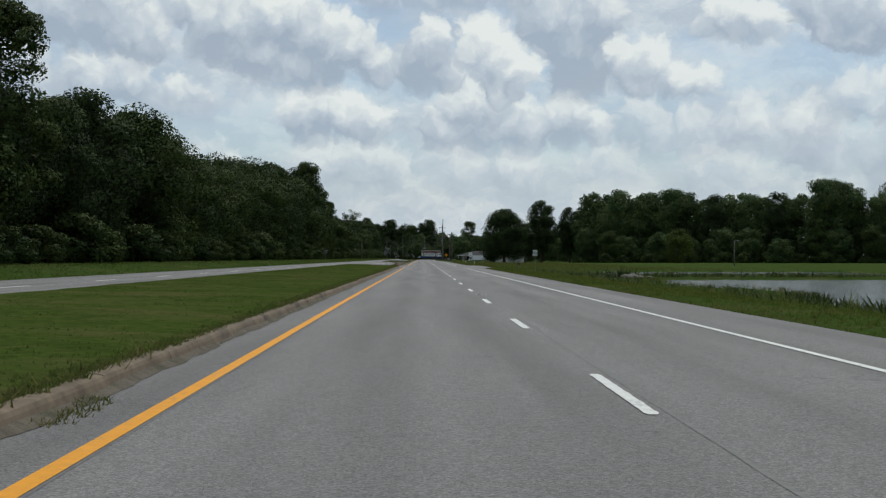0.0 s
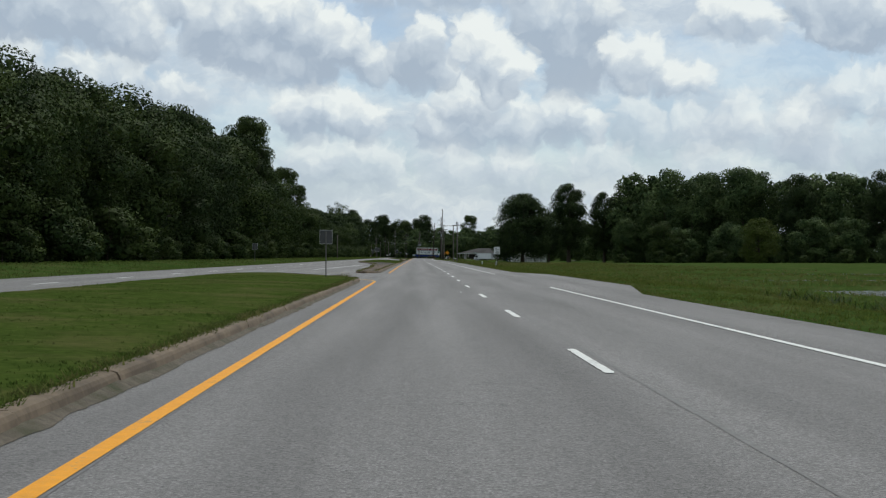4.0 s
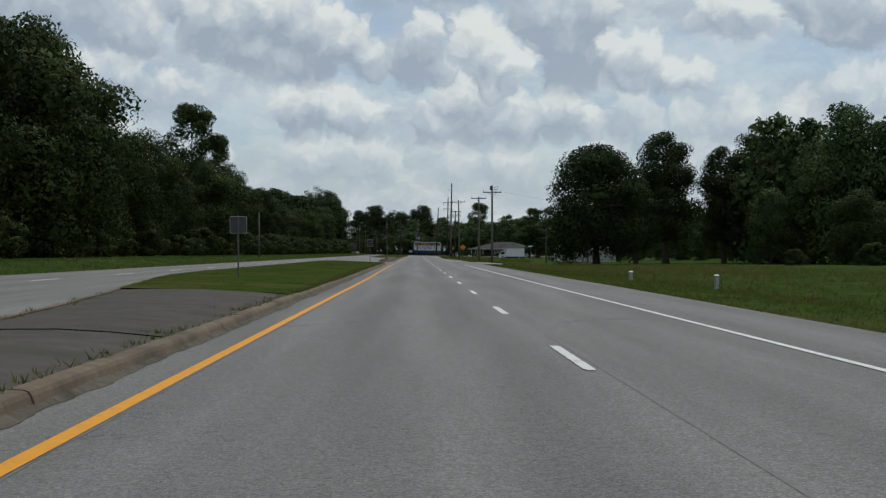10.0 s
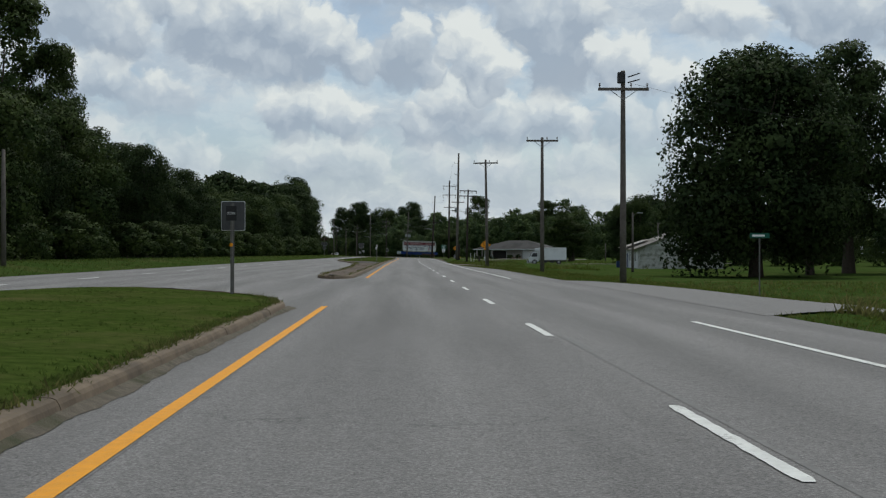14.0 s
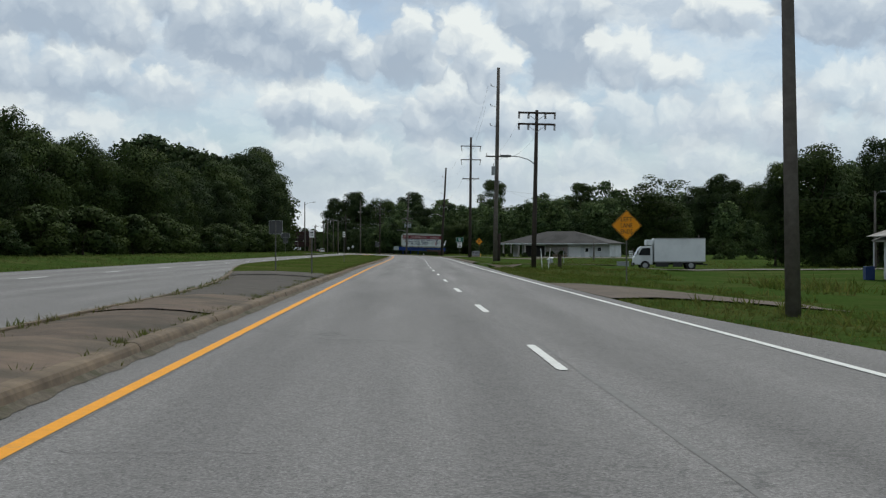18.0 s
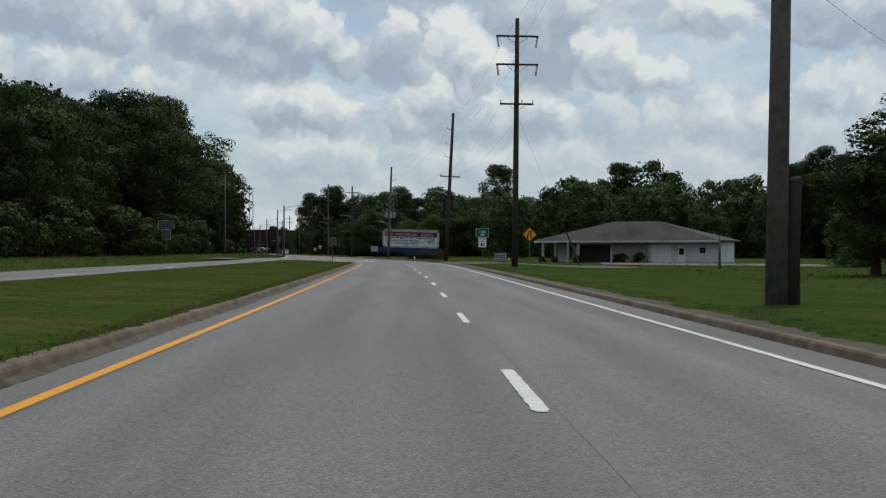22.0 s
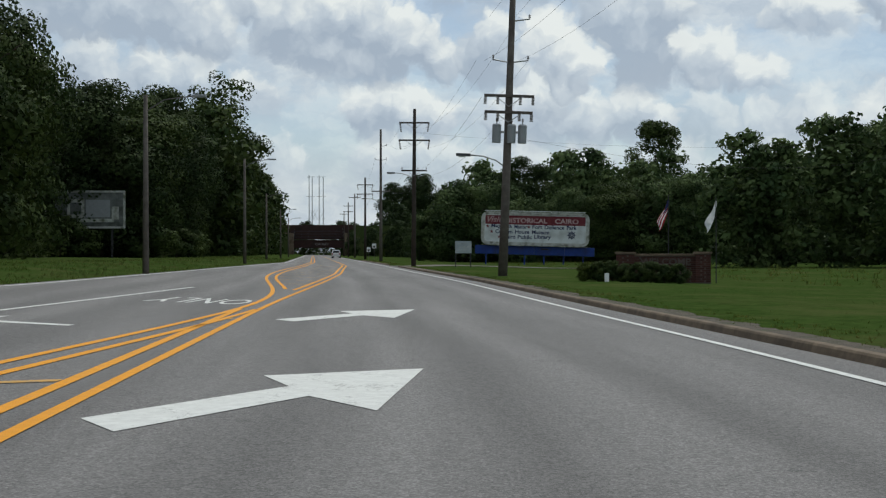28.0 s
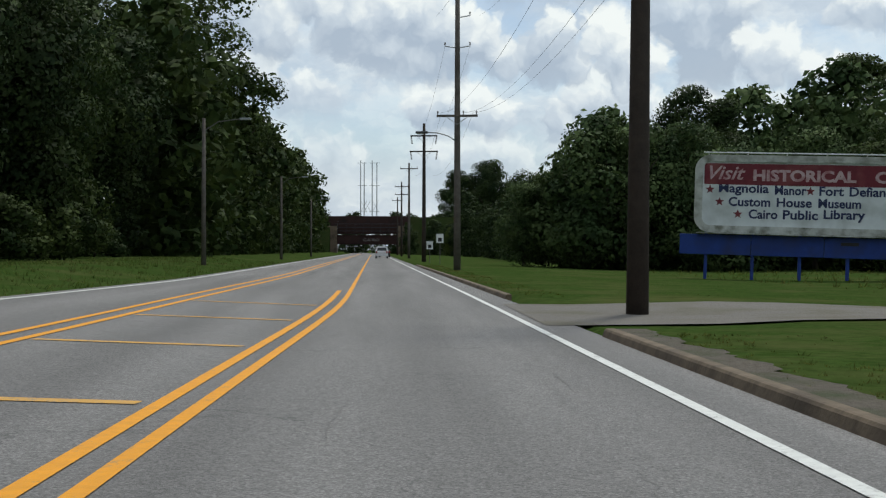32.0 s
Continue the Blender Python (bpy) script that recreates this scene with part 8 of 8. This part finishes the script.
# ---------------------------------------------------------------- grass and weeds
def tufts(name, places, blades, material, label, seed):
    """Many grass tufts as one object. places: rows of x, y, z, height."""
    r = np.random.default_rng(seed)
    p = np.repeat(np.asarray(places, np.float32), blades, 0)
    n = len(p)
    a = r.uniform(0, math.tau, n)
    h = p[:, 3] * r.uniform(0.55, 1.25, n)
    root = p[:, :3] + np.stack([r.normal(0, 0.35, n) * p[:, 3], r.normal(0, 0.35, n) * p[:, 3], np.full(n, -0.02)], 1)
    w = h * 0.06 + 0.006
    side = np.stack([np.cos(a) * w, np.sin(a) * w, np.zeros(n)], 1)
    bow = r.uniform(0.3, 1.3, n)
    lean = np.stack([-np.sin(a) * h * bow, np.cos(a) * h * bow, h * 0.8], 1)
    verts = np.stack([root - side, root + side, root + lean], 1).reshape(-1, 3).astype(np.float32)
    me = bpy.data.meshes.new(name)
    me.vertices.add(3 * n)
    me.loops.add(3 * n)
    me.polygons.add(n)
    me.vertices.foreach_set("co", verts.ravel())
    me.loops.foreach_set("vertex_index", np.arange(3 * n, dtype=np.int32))
    me.polygons.foreach_set("loop_start", np.arange(0, 3 * n, 3, dtype=np.int32))
    me.materials.append(M[material])
    me.update(calc_edges=True)
    return tagged(new(name, me), label, "grass", kind="stuff")


gr = np.random.default_rng(5)


def scatter(count, y0, y1, left, right, h0, h1, skip=None, z=None):
    rows = []
    for y, u, k in zip(gr.uniform(y0, y1, count), gr.uniform(0, 1, count), gr.uniform(0, 1, count)):
        a, b = left(y), right(y)
        x = a + (b - a) * u
        if skip and skip(x, y):
            continue
        g = ground_z(x, y) if z is None else z(x, y, a, b)
        if g < -0.8:
            continue
        patch = 0.65 + 0.7 * (0.5 + 0.5 * noise.noise(Vector((x * 0.25, y * 0.12, 5.0))))
        rows.append((x, y, g, (h0 + (h1 - h0) * k) * patch))
    return rows


def no_grass(x, y):
    """Driveways, side streets and standing water."""
    if 393 < y < 428 and x < 13.5 and 394 + (x - 6.6) * 1.2 < y < 428 - (x - 6.6) * 1.7:
        return True
    return (505 < y < 521 and x < 11) or (561 < y < 581 and x < 10.4) or (582.5 < y < 586 and x < 30) or (689 < y < 712 and x < 26) or (819 < y < 831 and x < -2) or (825 < y < 829 and x < 9)


def lawn_z(x, y, a, b):
    s = (x - a) / (b - a)
    return 0.162 + road_z(a, y) * (1 - s) + 0.02 * math.sin(math.pi * s)


tufts("grass", scatter(52000, -10, 575, lambda y: right_edge(y) + 0.1, lambda y: right_edge(y) + 8.5, 0.06, 0.15, no_grass), 6, "blade", "uneven green verge grass beside the road", 1)
tufts("grass", scatter(9000, -10, 575, lambda y: right_edge(y) - 0.05, lambda y: right_edge(y) + 0.7, 0.04, 0.11, no_grass), 5, "dry_blade", "short yellowed grass along the asphalt's edge", 2)
tufts("grass", scatter(9000, 20, 450, lambda y: right_edge(y) + 6, lambda y: right_edge(y) + 40, 0.15, 0.36, no_grass), 6, "dry_blade", "tall seeding grass in the field", 3)
tufts("grass", scatter(12000, 20, 450, lambda y: right_edge(y) + 5, lambda y: right_edge(y) + 34, 0.15, 0.34, no_grass), 6, "blade", "tall green grass in the field", 4)
for y0, y1, edge, seed in ((-20, 171, EDGE_A, 5), (299, 403, EDGE_B, 6), (530, 698, EDGE_C, 7)):
    tufts("grass", scatter(int((y1 - y0) * 110), y0, y1, lambda y: edge[0](y) + 0.2, lambda y: edge[1](y) - 0.2, 0.02, 0.05, None, lawn_z), 5, "lawn_blade", "mown grass on the median", seed)
    tufts("grass", scatter(int((y1 - y0) * 170), y0, y1, lambda y: edge[0](y) + 0.2, lambda y: edge[1](y) - 0.14, 0.025, 0.06, None, lawn_z), 6, "lawn_blade", "uneven grass along the median's edge", seed + 40)
    tufts("grass", scatter(int((y1 - y0) * 14), y0, y1, lambda y: edge[1](y) - 0.32, lambda y: edge[1](y) - 0.12, 0.05, 0.13, None, lambda x, y, a, b: 0.15), 4, "dry_blade", "dry grass creeping over the kerb", seed + 20)
    tufts("grass", scatter(int((y1 - y0) * 90), y0, y1, lambda y: edge[1](y) - 0.45 + 0.06 * noise.noise(Vector((0, y * 1.5, 0))), lambda y: edge[1](y) - 0.13 + 0.05 * noise.noise(Vector((0, y * 1.5, 0))), 0.02, 0.07, None, lambda x, y, a, b: 0.15), 6, "lawn_blade", "ragged grass growing over the kerb's back", seed + 60)
tufts("grass", scatter(20000, -10, 900, lambda y: LEFT_EDGE(y) - 9.5, lambda y: LEFT_EDGE(y) - 0.1, 0.08, 0.26), 5, "lawn_blade", "rough green grass on the far verge", 8)
tufts("grass", scatter(20000, 582, 900, lambda y: right_edge(y) + 0.5, lambda y: right_edge(y) + 15, 0.025, 0.06, no_grass), 5, "lawn_blade", "mown green lawn behind the kerb", 9)
tufts("grass", scatter(2500, 582, 900, lambda y: right_edge(y) + 14, lambda y: right_edge(y) + 40, 0.15, 0.4, no_grass), 6, "blade", "longer grass behind the lawn", 10)


def slab_z(x, y, a, b):
    return 0.14 + road_z(x, y) * 0.6


weeds = []
for y0, y1, edge in ((198, 298, EDGE_B), (432, 529, EDGE_C)):
    weeds += scatter(420, y0, y1, lambda y: edge[0](y) + 0.02, lambda y: edge[0](y) + 0.4, 0.05, 0.17, None, slab_z)
    weeds += scatter(420, y0, y1, lambda y: edge[1](y) - 0.38, lambda y: edge[1](y) - 0.18, 0.04, 0.15, None, lambda x, y, a, b: 0.13)
    for k in range(int((y1 - y0) / 7)):
        yy = y0 - 0.2 + 7 * k
        weeds += scatter(20, yy - 0.04, yy + 0.04, edge[0], lambda y: edge[1](y) - 0.2, 0.04, 0.15, None, slab_z)
weeds += scatter(40, 170.5, 175, lambda y: -4.4, lambda y: -3.7, 0.1, 0.28, None, lambda x, y, a, b: 0.1)
weeds += scatter(60, 693, 699.3, lambda y: EDGE_C[1](y) - 0.1, lambda y: EDGE_C[1](y) + 0.3, 0.06, 0.24, None, lambda x, y, a, b: 0.0)
weeds += scatter(60, 9.4, 11.2, lambda y: -2.78, lambda y: -2.5, 0.03, 0.09, None, lambda x, y, a, b: 0.0)
tufts("weeds", weeds, 9, "dry_blade", "weeds growing in the slab joints and kerb", 11)
tufts("weeds", scatter(260, -5, 700, lambda y: kerb_line(y) - 0.05, lambda y: kerb_line(y) + 0.05, 0.03, 0.1, lambda x, y: 165 < y < 210 or 396 < y < 436, lambda x, y, a, b: 0.0), 7, "blade", "weeds at the foot of the kerb", 12)
weedy = scatter(260, 524, 545, lambda y: 17.0, lambda y: 34.0, 0.3, 0.9)
weedy += scatter(5200, 586, 900, lambda y: right_edge(y) + 0.3, lambda y: right_edge(y) + 1.5, 0.03, 0.09, no_grass)
weedy += scatter(240, 455, 530, lambda y: right_edge(y) + 1.5, lambda y: right_edge(y) + 9, 0.15, 0.45, no_grass)
weedy += scatter(700, 549, 560, lambda y: right_edge(y) + 0.8, lambda y: right_edge(y) + 11, 0.12, 0.3)
weedy += scatter(300, 580, 586, lambda y: right_edge(y) + 1.5, lambda y: right_edge(y) + 11, 0.1, 0.25)
tufts("weeds", weedy, 9, "blade", "tall pale weeds in the uncut grass", 15)
weedy2 = scatter(2600, 372, 412, lambda y: right_edge(y) + 2, lambda y: right_edge(y) + 26, 0.25, 0.5, no_grass)
tufts("grass", weedy2, 7, "dry_blade", "uncut seeding grass before the side street", 16)
reeds = scatter(160, 36, 62, lambda y: 14.0, lambda y: 18.5, 0.3, 0.7)
reeds += scatter(200, 70, 160, lambda y: 13.5, lambda y: 17.5, 0.25, 0.6)
reeds += scatter(420, 121, 126, lambda y: 18.0, lambda y: 60.0, 0.35, 0.8)
reeds += scatter(90, 116, 122, lambda y: 15.5, lambda y: 18.5, 0.4, 1.0)
tufts("reeds", reeds, 7, "leaf", "dark reeds along the pond's edge", 13)
dirt = surface("bare_verge", (0.125, 0.104, 0.082), (0.060, 0.050, 0.038), scale=14, rough=0.95, bump=1.0, bump_scale=45, stain=(0.045, 0.055, 0.022), stain_scale=1.6)
for y0, y1 in ((586, 689), (713, 818)):
    strip("bare_verge", y0, y1, lambda y: right_edge(y) + 0.14, lambda y: right_edge(y) + 0.55 + 0.26 * noise.noise(Vector((0, y * 0.35, 0))) + 0.2 * noise.noise(Vector((0, y * 1.1, 0))) + 0.12 * noise.noise(Vector((0, y * 4.0, 0))), 0.112, dirt, 0.2, "bare gravelly strip behind the kerb", "ground")
strip("driveway_apron", 699, 709, lambda y: LEFT_EDGE(y) - 4.5 + 0.35 * abs(y - 704), lambda y: LEFT_EDGE(y) - 0.05, 0.15, M["gravel"], 1.0, "pale concrete driveway apron across the far verge", "driveway", cols=4)
for k in range(14):
    rr = random.Random(400 + k)
    bm = bmesh.new()
    bmesh.ops.create_icosphere(bm, subdivisions=2, radius=1.0)
    for v in bm.verts:
        v.co *= 1 + 0.35 * noise.noise(v.co * 1.3 + Vector((k * 3.0, 0, 0)))
    sz = rr.uniform(0.2, 0.45)
    bmesh.ops.scale(bm, verts=bm.verts, vec=(sz * 1.3, sz, sz * 0.6))
    rx, ry = rr.uniform(16.5, 19.5), rr.uniform(112, 120)
    stone = part("stone", bm, M["gravel"], None, m=pose(rx, ry, max(ground_z(rx, ry), -0.82) + 0.1))
    tagged(stone, "pale broken stone on the pond's bank", "stone", "stones on the bank")
